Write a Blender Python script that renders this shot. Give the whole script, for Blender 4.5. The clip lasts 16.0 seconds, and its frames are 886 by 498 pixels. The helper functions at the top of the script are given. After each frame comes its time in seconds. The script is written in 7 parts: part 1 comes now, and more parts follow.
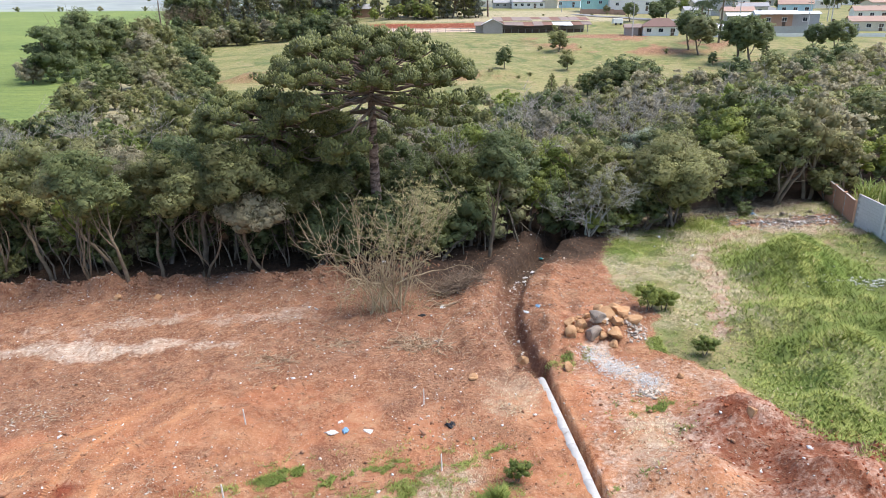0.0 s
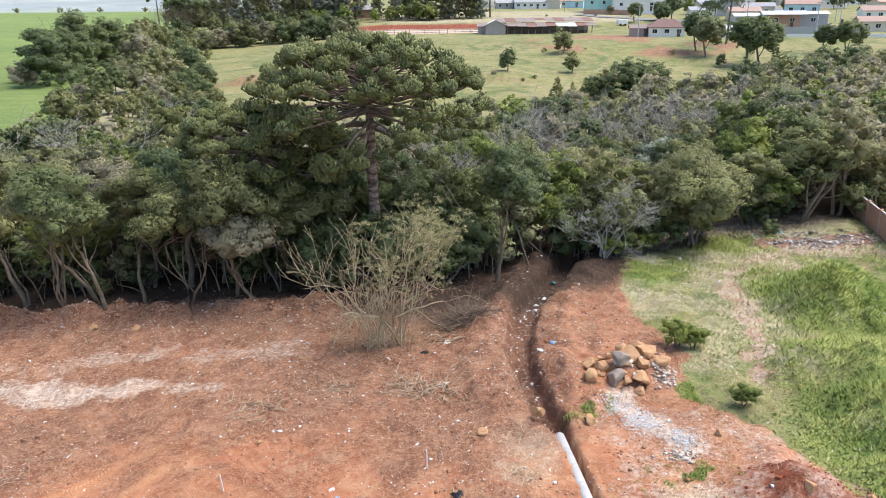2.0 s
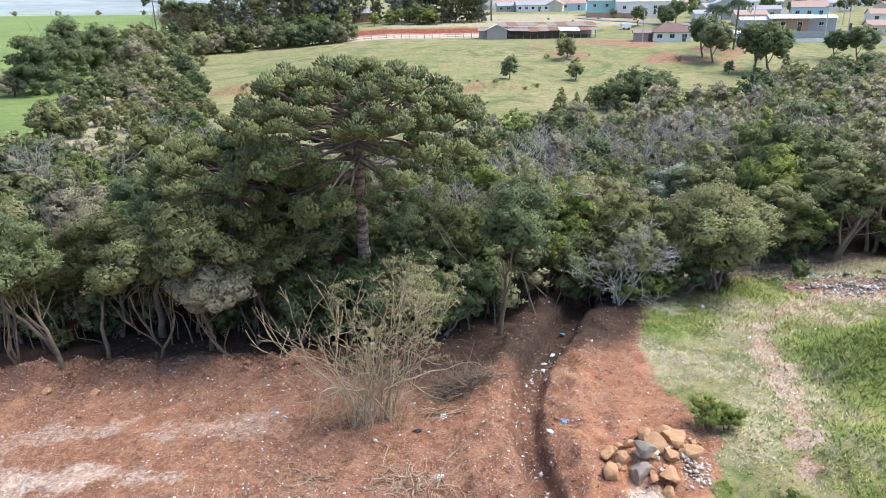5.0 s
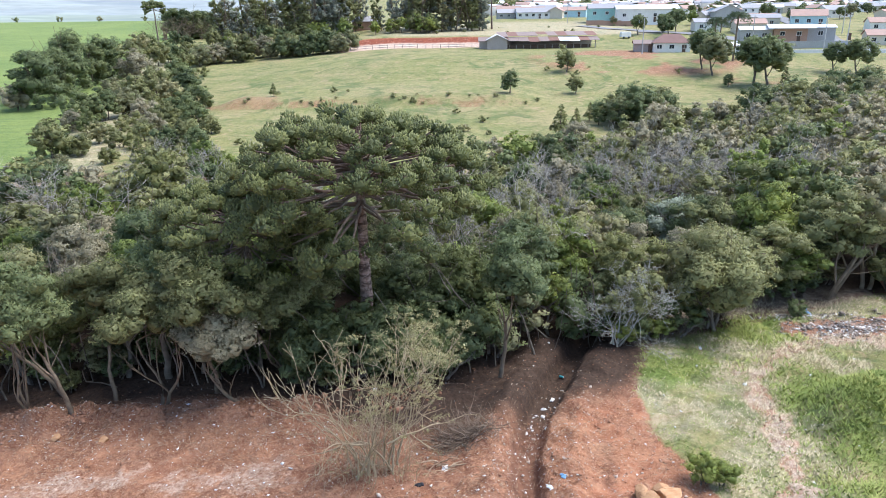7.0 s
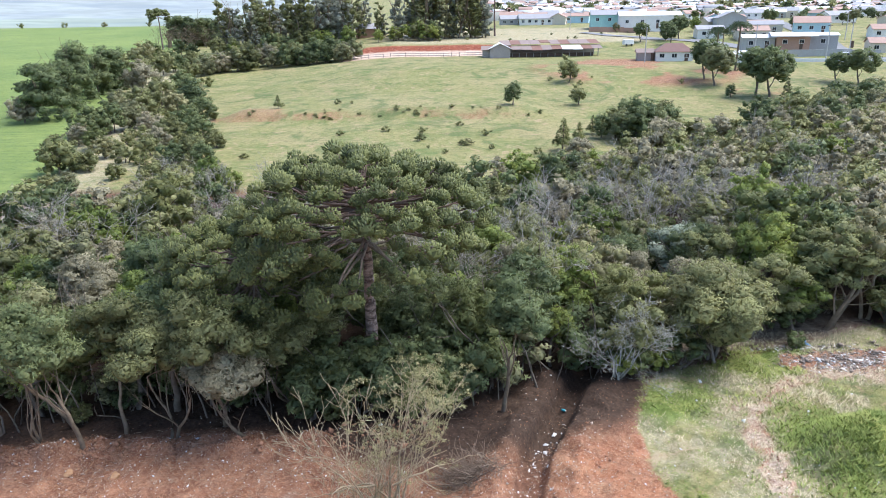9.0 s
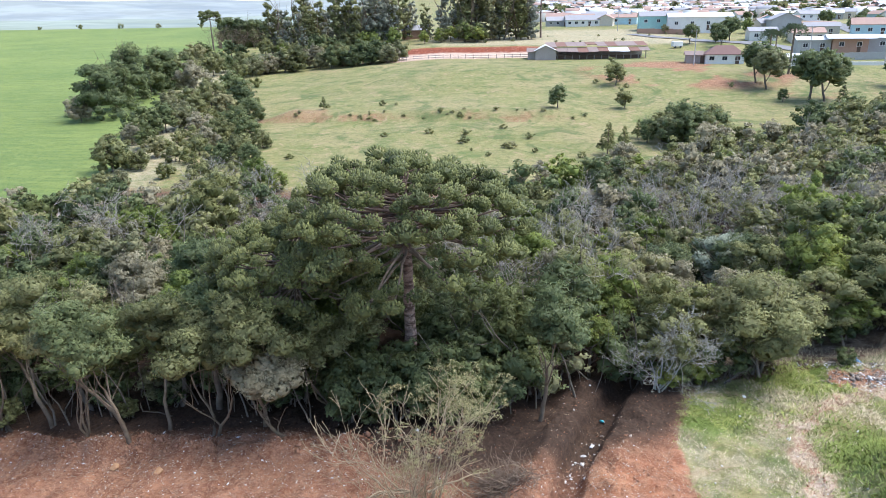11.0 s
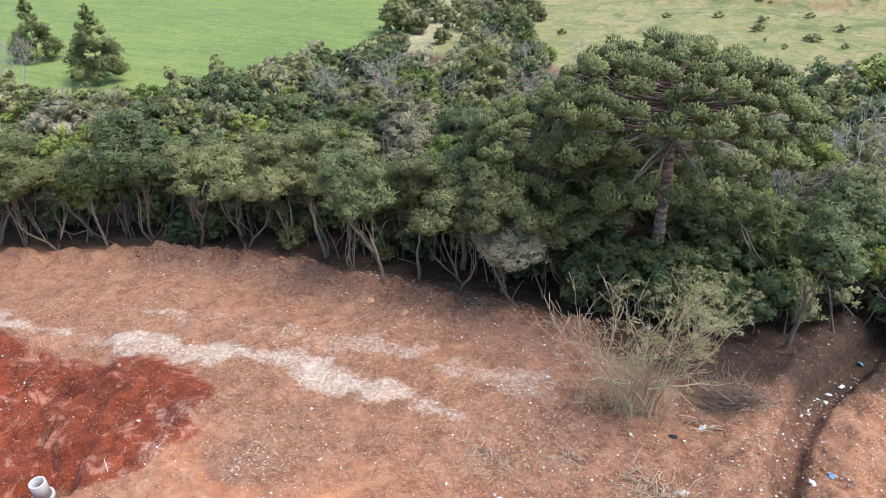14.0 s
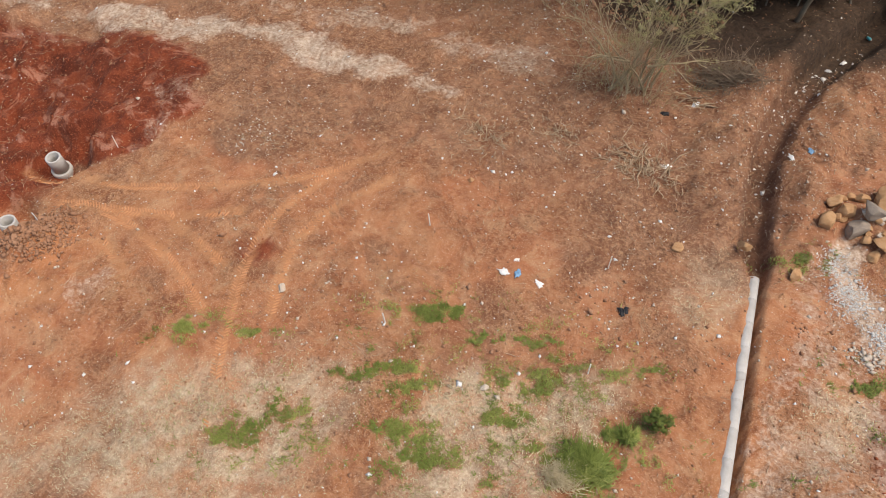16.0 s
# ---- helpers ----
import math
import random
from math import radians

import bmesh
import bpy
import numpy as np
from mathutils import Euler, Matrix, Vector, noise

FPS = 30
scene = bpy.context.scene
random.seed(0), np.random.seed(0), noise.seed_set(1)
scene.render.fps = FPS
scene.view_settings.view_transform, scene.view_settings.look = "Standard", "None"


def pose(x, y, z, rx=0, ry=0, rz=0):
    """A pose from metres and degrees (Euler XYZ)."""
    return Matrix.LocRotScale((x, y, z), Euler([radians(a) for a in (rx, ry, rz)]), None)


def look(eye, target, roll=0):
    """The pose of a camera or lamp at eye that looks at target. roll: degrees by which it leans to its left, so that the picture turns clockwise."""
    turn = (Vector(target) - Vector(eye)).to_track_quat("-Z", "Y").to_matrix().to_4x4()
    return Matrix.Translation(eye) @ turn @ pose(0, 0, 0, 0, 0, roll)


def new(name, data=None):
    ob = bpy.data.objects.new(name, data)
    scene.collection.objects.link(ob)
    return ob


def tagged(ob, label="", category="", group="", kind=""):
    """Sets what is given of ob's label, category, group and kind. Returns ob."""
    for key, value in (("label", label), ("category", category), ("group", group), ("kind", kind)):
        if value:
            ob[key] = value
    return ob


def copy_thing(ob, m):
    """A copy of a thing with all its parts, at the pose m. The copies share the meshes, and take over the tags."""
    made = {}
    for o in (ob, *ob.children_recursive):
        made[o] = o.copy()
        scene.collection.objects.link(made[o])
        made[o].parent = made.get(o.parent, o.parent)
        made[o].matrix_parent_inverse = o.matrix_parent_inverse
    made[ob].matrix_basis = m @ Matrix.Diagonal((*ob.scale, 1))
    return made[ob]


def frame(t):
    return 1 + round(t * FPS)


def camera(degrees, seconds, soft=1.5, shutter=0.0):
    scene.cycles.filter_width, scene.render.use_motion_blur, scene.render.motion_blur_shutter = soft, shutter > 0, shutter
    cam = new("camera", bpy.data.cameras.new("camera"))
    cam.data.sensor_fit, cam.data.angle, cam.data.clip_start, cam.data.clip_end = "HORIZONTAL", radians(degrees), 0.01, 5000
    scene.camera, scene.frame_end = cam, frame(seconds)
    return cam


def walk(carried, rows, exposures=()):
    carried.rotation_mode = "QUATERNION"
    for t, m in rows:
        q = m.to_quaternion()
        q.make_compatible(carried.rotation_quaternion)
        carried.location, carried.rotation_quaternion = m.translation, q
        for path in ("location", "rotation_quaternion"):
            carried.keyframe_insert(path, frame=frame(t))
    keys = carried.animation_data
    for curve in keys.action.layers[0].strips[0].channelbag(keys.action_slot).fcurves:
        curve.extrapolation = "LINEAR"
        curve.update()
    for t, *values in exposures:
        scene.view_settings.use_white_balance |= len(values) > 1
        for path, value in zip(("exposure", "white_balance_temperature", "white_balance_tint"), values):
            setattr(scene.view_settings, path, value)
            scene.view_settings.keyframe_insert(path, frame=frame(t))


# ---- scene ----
cam = camera(64.7, 16.0, soft=0.9)
PATH = [
    (0, (0.964, -3.515, 15.588), (0.893, -1.624, 14.942), -0.4),
    (0.5, (0.912, -2.852, 15.58), (0.84, -0.961, 14.934), -0.4),
    (1, (0.85, -2.014, 15.679), (0.778, -0.123, 15.033), -0.5),
    (1.5, (0.782, -1.03, 15.783), (0.708, 0.861, 15.137), -0.5),
    (2, (0.71, 0.08, 15.822), (0.634, 1.971, 15.176), -0.5),
    (2.5, (0.694, 1.234, 15.913), (0.618, 3.125, 15.266), -0.5),
    (3, (0.685, 2.414, 15.91), (0.609, 4.305, 15.264), -0.5),
    (3.5, (0.699, 3.583, 15.923), (0.622, 5.474, 15.278), -0.6),
    (6, (0.836, 4.903, 18.045), (0.755, 6.795, 17.402), -0.6),
    (6.5, (0.819, 4.941, 18.646), (0.738, 6.834, 18.005), -0.6),
    (7, (0.78, 4.919, 19.251), (0.698, 6.812, 18.611), -0.7),
    (7.5, (0.79, 4.887, 19.93), (0.707, 6.781, 19.291), -0.7),
    (8, (0.802, 4.886, 20.506), (0.717, 6.78, 19.869), -0.8),
    (10.5, (0.738, 4.794, 21.607), (0.582, 6.685, 20.974), -0.9),
    (11, (0.861, 4.945, 21.565), (0.651, 6.831, 20.933), -0.9),
    (11.5, (0.709, 4.91, 21.616), (0.477, 6.794, 20.983), -0.8),
    (12, (0.559, 4.94, 21.607), (0.068, 6.773, 20.976), -0.8),
    (12.5, (0.529, 5.037, 21.528), (-0.223, 6.78, 20.899), -0.7),
    (13, (0.805, 5.03, 21.549), (-0.094, 6.703, 20.922), -0.7),
    (13.5, (0.819, 4.916, 21.403), (-0.068, 6.566, 20.702), -0.6),
    (14, (0.723, 4.865, 21.583), (-0.113, 6.425, 20.65), -0.5),
    (14.5, (0.817, 5.016, 21.681), (0.038, 6.455, 20.53), -0.7),
    (15, (0.879, 5.002, 21.712), (0.171, 6.301, 20.366), -0.8),
    (15.5, (0.876, 4.985, 21.767), (0.254, 6.124, 20.246), -0.8),
    (16, (0.823, 5.065, 21.861), (0.263, 6.089, 20.237), -0.9),
]
EXPOSURES = [(0, 1.18, 6400, 10), (6, 1.3, 5900, 10), (8, 1.32, 5850, 10), (11, 1.28, 5850, 10), (13, 1.25, 5850, 10), (14.5, 1.25, 6000, 10), (15.5, 0.8, 6450, 11), (16, 0.6, 7450, 10)]
walk(cam, [(t, look(eye, target, roll)) for t, eye, target, roll in PATH], EXPOSURES)

# ---- world and sun ----
SUN_ELEV, SUN_AZ = 62.0, 78.0   # degrees; azimuth from +y towards +x
world = bpy.data.worlds.new("sky")
scene.world = world
world.use_nodes = True
wn = world.node_tree.nodes
sky = wn.new("ShaderNodeTexSky")
sky.sky_type, sky.sun_disc = "NISHITA", False
sky.sun_elevation, sky.sun_rotation = radians(SUN_ELEV), radians(SUN_AZ)
sky.air_density, sky.dust_density, sky.ozone_density = 1.0, 1.5, 1.5
wn["Background"].inputs["Strength"].default_value = 0.14
world.node_tree.links.new(sky.outputs[0], wn["Background"].inputs["Color"])
sun = new("sun", bpy.data.lights.new("sun", "SUN"))
sun.data.energy, sun.data.angle, sun.data.color = 2.2, radians(40), (1.0, 0.95, 0.88)
sd = Vector((math.sin(radians(SUN_AZ)) * math.cos(radians(SUN_ELEV)), math.cos(radians(SUN_AZ)) * math.cos(radians(SUN_ELEV)), math.sin(radians(SUN_ELEV))))
sun.matrix_world = look(sd * 100, (0, 0, 0))

# ---- terrain ----
# -- terrain begin
def sstep(a, b, v):
    u = np.clip((v - a) / (b - a), 0, 1)
    return u * u * (3 - 2 * u)


def hashn(i, j, s):
    v = np.sin(i * 127.1 + j * 311.7 + s * 74.7) * 43758.5453
    return v - np.floor(v)


def vnoise(x, y, s=0):
    i, j = np.floor(x), np.floor(y)
    u, v = x - i, y - j
    u, v = u * u * (3 - 2 * u), v * v * (3 - 2 * v)
    a, b, c, d = hashn(i, j, s), hashn(i + 1, j, s), hashn(i, j + 1, s), hashn(i + 1, j + 1, s)
    return (a * (1 - u) + b * u) * (1 - v) + (c * (1 - u) + d * u) * v - 0.5


def fbm(x, y, s=0, n=4):
    out, amp = 0, 1.0
    for k in range(n):
        out = out + amp * vnoise(x * 2**k + 17 * k, y * 2**k - 9 * k, s + k)
        amp *= 0.5
    return out


def seg_dist(x, y, pts):
    """Distance to a polyline and how far along it (0 to 1)."""
    best, along = np.full(np.shape(x), 1e9), np.zeros(np.shape(x))
    n = len(pts) - 1
    for k in range(n):
        (ax, ay), (bx, by) = pts[k], pts[k + 1]
        dx, dy = bx - ax, by - ay
        u = np.clip(((x - ax) * dx + (y - ay) * dy) / (dx * dx + dy * dy), 0, 1)
        d = np.hypot(x - ax - u * dx, y - ay - u * dy)
        along = np.where(d < best, (k + u) / n, along)
        best = np.minimum(best, d)
    return best, along


TRENCH = [(5.45, 4.0), (5.1, 13.6), (4.15, 22.0), (3.7, 23.4), (3.05, 27.6), (3.1, 31.0), (3.6, 33.6), (4.7, 36.2), (6.2, 40.0), (7.6, 43.0)]
EDGE = [(-60, 23.5), (-48, 29.2), (-40, 33.0), (-31, 36.2), (-20, 36.3), (-16, 36.6), (-7, 36.4), (1, 37.3), (9, 40.5), (14, 42), (20, 43.5), (28, 47), (36, 52), (60, 60)]
PIT = [(-44, 16.0), (-33, 18.2), (-24.3, 19.0)]

TRACKS = [((-10.88, 21.96), (-12.30, 20.22), (-12.97, 17.99), (-13.05, 15.83), (-12.54, 13.97), (-11.72, 12.36), (-11.19, 11.20), (-10.30, 9.77), (-9.67, 8.79)),
          ((-10.03, 20.53), (-11.23, 18.59), (-11.59, 16.78), (-11.55, 15.61), (-11.16, 14.63), (-10.48, 13.06)),
          ((-23.90, 15.24), (-20.16, 15.24), (-16.98, 16.82), (-14.31, 18.27), (-12.30, 20.22)),
          ((-21.50, 13.70), (-19.76, 14.19), (-17.46, 14.00), (-15.45, 13.41), (-13.66, 12.60), (-12.71, 12.11)),
          ((-21.10, 13.92), (-16.93, 15.05), (-14.41, 16.54)),
          ((-16.93, 15.05), (-15.02, 14.52), (-13.42, 14.09)),
          ((-18.44, 12.88), (-17.23, 12.55), (-16.49, 11.98)),
          ((-26.99, 14.55), (-25.68, 15.09), (-21.60, 15.02))]
# tufts of green on the red soil: place and reach
GREENS = [(-5.4, 15.7, 0.66), (-3.3, 15.6, 0.57), (-1.9, 16.1, 0.62), (-0.7, 16.1, 0.43), (-0.1, 15.9, 0.47), (0.8, 16.0, 0.55), (1.8, 16.8, 0.19), (-6.4, 12.6, 0.56), (-5.5, 13.3, 0.56), (-4.7, 12.9, 0.55), (-4.4, 11.3, 0.72), (-2.9, 11.2, 0.64), (-1.5, 13.3, 0.52), (-0.8, 12.7, 0.51), (-1.1, 11.4, 0.49), (-1.0, 14.9, 0.80), (1.8, 14.4, 0.54), (1.2, 13.0, 0.80), (-10.9, 12.1, 0.38), (-8.6, 9.1, 0.68), (-7.9, 10.3, 0.53), (-12.8, 11.4, 0.44), (5.1, 23.3, 0.36), (8.0, 19.1, 0.50), (8.5, 17.5, 0.27), (5.7, 14.7, 0.23)]


def rounded(row):
    """The same line with its corners cut."""
    for k in range(2):
        a = np.array(row, float)
        row = np.concatenate([a[:1], np.stack([0.75 * a[:-1] + 0.25 * a[1:], 0.25 * a[:-1] + 0.75 * a[1:]], 1).reshape(-1, 2), a[-1:]])
    return [tuple(p) for p in row]


TRACKS = [rounded(row) for row in TRACKS]


def edge_y(x):
    return np.interp(x, [p[0] for p in EDGE], [p[1] for p in EDGE])


def height(x, y):
    x, y = np.asarray(x, float), np.asarray(y, float)
    near = 1.2 + 0.06 * np.clip(x, -45, 35) - 0.02 * (np.clip(y, -60, 60) - 20)
    past = np.interp(y, [30, 50, 65, 85, 100, 125, 150, 190, 222, 246, 262, 300, 345, 500, 700, 900, 1500, 3000, 5000],
                     [1.0, -0.5, -1.5, -1.5, -0.5, 1.2, 3.0, 8.2, 8.8, 9.3, 11.6, 13.5, 16.2, 17.5, 22, 32, 68, 80, 60])
    crop = np.interp(y, [30, 60, 75, 90, 150, 300, 480, 560, 800, 1500, 3000, 5000],
                     [0.0, -1.6, -1.4, -1.0, 1.5, 9.0, 16.5, 16.0, 0, -4, 14, 26])
    crop = crop - 10 * sstep(40, 260, -x - 0.75 * y) * sstep(150, 250, y)
    far = past + (crop - past) * sstep(20, -40, x + 0.22 * (y - 60))
    z = near + (far - near) * sstep(38, 58, y - 22 * sstep(12, 26, x))
    # lumps of the worked soil
    fine = sstep(60, 45, y) * sstep(-60, -48, x)
    z = z + fine * (0.16 * fbm(x * 0.35, y * 0.35, 3) + (0.10 + 0.12 * sstep(20, 25, y)) * fbm(x * 1.7, y * 1.7, 8, 3))
    # spoil ridge pushed against the trees
    d = np.abs(y - edge_y(x) + 1.2 + 0.5 * vnoise(x * 0.4, y * 0 + 3, 5))
    z = z + 0.95 * sstep(1.5, 0, d) * sstep(1.0, -3.0, x) * np.clip(0.6 + 1.3 * vnoise(x * 0.9, y * 0.9, 12) + 0.7 * vnoise(x * 2.3, y * 2.3, 13), 0, 2)
    # trench with spoil on both sides
    d, u = seg_dist(x, y, TRENCH)
    wob = 0.25 * vnoise(x * 0.9, y * 0.9, 21) + 0.4 * vnoise(x * 2.2, y * 2.2, 22)
    z = z + 0.5 * sstep(1.4, 0, np.abs(d - 1.75)) * sstep(0.26, 0.36, u) * (0.8 + 1.3 * vnoise(x * 0.7, y * 0.7, 4) + 0.7 * vnoise(x * 1.9, y * 1.9, 6)) * sstep(45, 41, y)
    wide = np.where(u < 0.222, 0.17, np.interp(u, [0.22, 0.45, 0.65, 1], [0.26, 0.34, 0.46, 0.5])) + 0.45 * wob * (u > 0.222)
    z = z - np.where(u < 0.222, 0.5, 0.72) * sstep(wide + np.interp(u, [0.22, 0.3, 0.6], [0.09, 0.3, 0.5]), wide - 0.06, d) * sstep(4.2, 5.0, y)
    # excavated hole with red walls
    d, u = seg_dist(x, y, PIT)
    z = z + 0.5 * sstep(2.4, 0, np.abs(d - 3.6)) * sstep(16.5, 20, y) * (1 + vnoise(x * .6, y * .6, 31))
    for px, py, pr, ph in ((-24.5, 15.9, 1.7, -1.0), (-27.6, 15.2, 3.2, -0.9), (-23.2, 12.1, 1.3, -0.9), (-21.2, 10.4, 1.6, 0.5), (-31.0, 20.0, 4.5, -0.8)):
        z = z + ph * sstep(pr * 1.25, pr * 0.55, np.hypot(x - px, y - py) * (1 + 0.5 * vnoise(x * .7, y * .7, 33)))
    z = z + 0.9 * sstep(4.4, 2.8, d) * (vnoise(x * 0.7, y * 0.7, 37) + 0.6 * vnoise(x * 1.9, y * 1.9, 38))
    # clods thrown up beside the hole
    z = z + 0.55 * sstep(1.5, 0.2, np.hypot(x + 20.6, (y - 11.9) * 0.8)) * (1 + 0.8 * vnoise(x * 2.0, y * 2.0, 39) + 0.6 * vnoise(x * 4.5, y * 4.5, 40))
    # heap of red earth
    for px, py, pr, ph in ((10.4, 17.6, 2.6, 0.9), (12.2, 14.6, 3.2, 1.2), (8.2, 14.6, 2.4, 0.6), (10.6, 20.2, 1.4, 0.4), (11, 11, 3.5, 1.0)):
        z = z + ph * sstep(pr, 0, np.hypot(x - px, y - py)) * (0.8 + 1.3 * vnoise(x * 0.8, y * 0.8, 41) + 0.4 * vnoise(x * 2.1, y * 2.1, 42))
    z = z + 0.45 * sstep(2.2, 0.3, np.hypot(x - 7.3, (y - 26.5) * 1.2)) * (1 + 0.8 * vnoise(x * 2.2, y * 2.2, 45))
    # grassy mounds
    for px, py, pr, ph in ((18.5, 32.5, 3.9, 2.2), (16.0, 21.5, 3.6, 1.4), (20.0, 18.0, 5.0, 2.3), (15.8, 26.0, 4.0, 0.8), (24, 25, 6, 1.0), (19.5, 23.5, 3.2, 0.9), (13.8, 18.0, 2.2, 0.7)):
        z = z + ph * sstep(pr, 0, np.hypot(x - px, (y - py) * 1.1)) * (1 + 0.5 * vnoise(x * 0.5, y * 0.5, 51))
    z = z + 0.45 * sstep(11.5, 14, x) * sstep(33, 29, y) * (vnoise(x * 0.75, y * 0.75, 53) + 0.5 * vnoise(x * 1.9, y * 1.9, 54))
    # bank across the pasture, cutting beyond it
    bank = 142 + 6 * vnoise(x * 0.03, 0 * y, 61) - 0.05 * x
    z = z + 1.5 * sstep(bank - 2, bank + 2, y) * sstep(bank + 26, bank + 4, y) * sstep(-52, -46, x) * sstep(18, 6, x)
    z = z + 0.25 * fbm(x * 0.08, y * 0.08, 71, 3) * sstep(80, 110, y) * sstep(400, 250, y)
    return z


def ruts(x, y):
    """How much wheels have pressed the ground."""
    out, near = np.zeros_like(x), (x > -26) & (x < -8) & (y < 24)
    a, b = x[near], y[near]
    for row in TRACKS:
        out[near] = np.maximum(out[near], sstep(0.27, 0.16, seg_dist(a, b, row)[0] + 0.1 * fbm(a * 1.1, b * 1.1, 111)))
    return out


def zones(x, y):
    """How much of the ground is grass, straw, crop, pale marl, raw red earth, forest litter with painted tree shade at
    a place.
    """
    n1, n2, n3 = fbm(x * 0.25, y * 0.25, 101), fbm(x * 1.1, y * 1.1, 111), fbm(x * 0.05, y * 0.05, 121)
    side = np.interp(y, [0, 12, 17, 21, 24, 28, 33, 37, 41, 46, 50], [14.5, 13.6, 11.8, 11.2, 9.2, 9.4, 8.4, 8.6, 10.0, 10.5, 10]) + 1.0 * n1 + 0.5 * n2
    meadow = sstep(-0.3, 0.6, x - side) * sstep(50, 46, y)
    path = seg_dist(x, y, [(12.4, 25.5), (14.2, 31), (14.6, 36), (17.5, 39.5), (21, 40.5), (26, 39)])[0]
    path2 = seg_dist(x, y, [(14.6, 36), (13.6, 40), (14.8, 44.5)])[0]
    path = np.minimum(path + 0.2, path2 + 0.5)
    meadow = meadow * (1 - 0.8 * sstep(1.05, 0.25, path + 0.9 * n2))
    dump = np.hypot((x - 22) / 4.2, (y - 41.8) / 1.6) + 0.6 * n2
    meadow = meadow * sstep(0.7, 1.1, dump)
    n4 = fbm(x * 2.6, y * 2.6, 143)
    n5 = fbm(x * 6.1, y * 6.1, 147, 2)
    slope = y - 0.49 * x
    tufts = np.zeros_like(x)
    for px, py, pr in GREENS:
        a, b = (x - px) * 0.9 + (y - py) * 0.44, (y - py) * 0.9 - (x - px) * 0.44
        tufts = np.maximum(tufts, sstep(0.40, 0.85, np.exp(-((a / pr / 1.35) ** 2 + (b / pr / 0.48) ** 2) * 0.6) * (1 + 1.7 * n4 + 1.6 * n5)))
    near_straw = sstep(16.6, 14.6, slope + 1.6 * n1 + 1.4 * n2) * sstep(-5.4, -7.4, x + n1) * sstep(0.5, -0.1, n1 + 0.3 * n2)
    mid_straw = sstep(16.3, 15.0, slope + 1.2 * n2) * sstep(-4.4, -3.4, x + n2) * sstep(1.6, 0.4, x + n2)
    side_straw = 0.6 * sstep(1.6, 0.6, np.hypot((x - 7.3) * 1.1, (y - 17.4) * 0.8) + n2) + 0.5 * sstep(1.5, 0.5, np.hypot(x - 2.6, (y - 20.6) * 0.7) + n2)
    grass = np.maximum(meadow, 0.62 * tufts)
    lush = meadow * np.clip(sstep(11.0, 13.5, x + n1) * (0.35 * sstep(31.0, 27, y) + 0.65 * sstep(25.5, 22.0, y - 0.3 * (x - 15) + 2 * n1)) + sstep(4.6, 2.5, np.hypot(x - 18.5, y - 32.5)) + sstep(1.1, 0.5, np.hypot((x - 11.0) / 2.8, (y - 38.6) / 3.0)) + sstep(1.2, 0.5, np.hypot((x - 18) / 3.0, (y - 42) / 2.5)), 0, 1) * sstep(-0.5, 0.1, n1)
    straw = np.clip(0.9 * near_straw + 0.95 * mid_straw + side_straw, 0, 1) * (1 - tufts)
    straw = np.clip(straw + 0.6 * meadow * (1 - 0.8 * lush) * sstep(-0.05, 0.25, fbm(x * .3, y * .3, 133) + 0.25 * sstep(15.5, 12, x) * sstep(24, 27, y) - 0.2 * sstep(14, 17, x) * sstep(31, 26, y)), 0, 1)
    straw = np.maximum(straw, 0.6 * sstep(1.5, 0.4, path + 0.9 * n2) * sstep(11, 13, x) * sstep(46, 43, y))
    far = sstep(44, 50, y)
    # carries the dark litter colour out before the trees, as painted canopy shade
    shade_lead = 5.4 * sstep(-10, -2, x) * sstep(12, 8, x)
    wood = sstep(edge_y(x) - 0.5 - shade_lead, edge_y(x) + 1.2 - 0.7 * shade_lead, y + 0.8 * n1) * sstep(102, 88, y)
    line = np.interp(y, [60, 85, 107, 153, 215, 250, 330, 560], [-62, -60, -62, -81, -98, -110, -124, -150]) + 5 * n3
    start = np.interp(x, [-160, -90, -70, -62, -55], [44, 52, 60, 74, 98])
    cropm = sstep(1.5, -1.5, x - line) * sstep(0, 4, y - start) * sstep(560, 540, y)
    verge = sstep(9, 3, np.abs(x - line - 4) + 3 * n1) * sstep(70, 80, y) * sstep(260, 240, y)
    straw = np.maximum(straw, 0.7 * verge)
    past = far * (1 - cropm)
    grass = np.maximum(grass, past)
    marl = 0.85 * sstep(1.25, 0.1, seg_dist(x, y, [(-10.3, 26.3), (-13, 26.6), (-16, 26.3), (-20, 26.8), (-24, 26.2), (-29, 24.9), (-36, 23.3), (-46, 21.5)])[0] * (1 + 0.4 * sstep(-14, -9, x)) + 1.3 * n1 + 0.9 * n2)
    marl = np.maximum(marl, 0.5 * sstep(1.0, 0.1, seg_dist(x, y, [(-8.0, 29.6), (-14, 30.0), (-22, 29.0), (-32, 27.4)])[0] + 1.6 * n1 + 1.2 * n2))
    marl = np.maximum(marl, 0.4 * sstep(1.2, 0.3, np.hypot((x + 22.0) / 1.5, (y - 21.0) / 1.2) + n2))
    marl = np.maximum(marl, 0.36 * sstep(1.2, 0.3, np.hypot((x + 20.8) / 1.2, (y - 18.9) / 1.0) + n2))
    marl = np.maximum(marl, 0.5 * sstep(1.0, 0.3, np.hypot(x + 17.2, y - 11.0) + n2))
    marl = np.maximum(marl, 0.42 * sstep(4.4, 5.6, x) * sstep(25, 23, y) * sstep(-0.25, 0.2, n1 + 0.4 * n2))
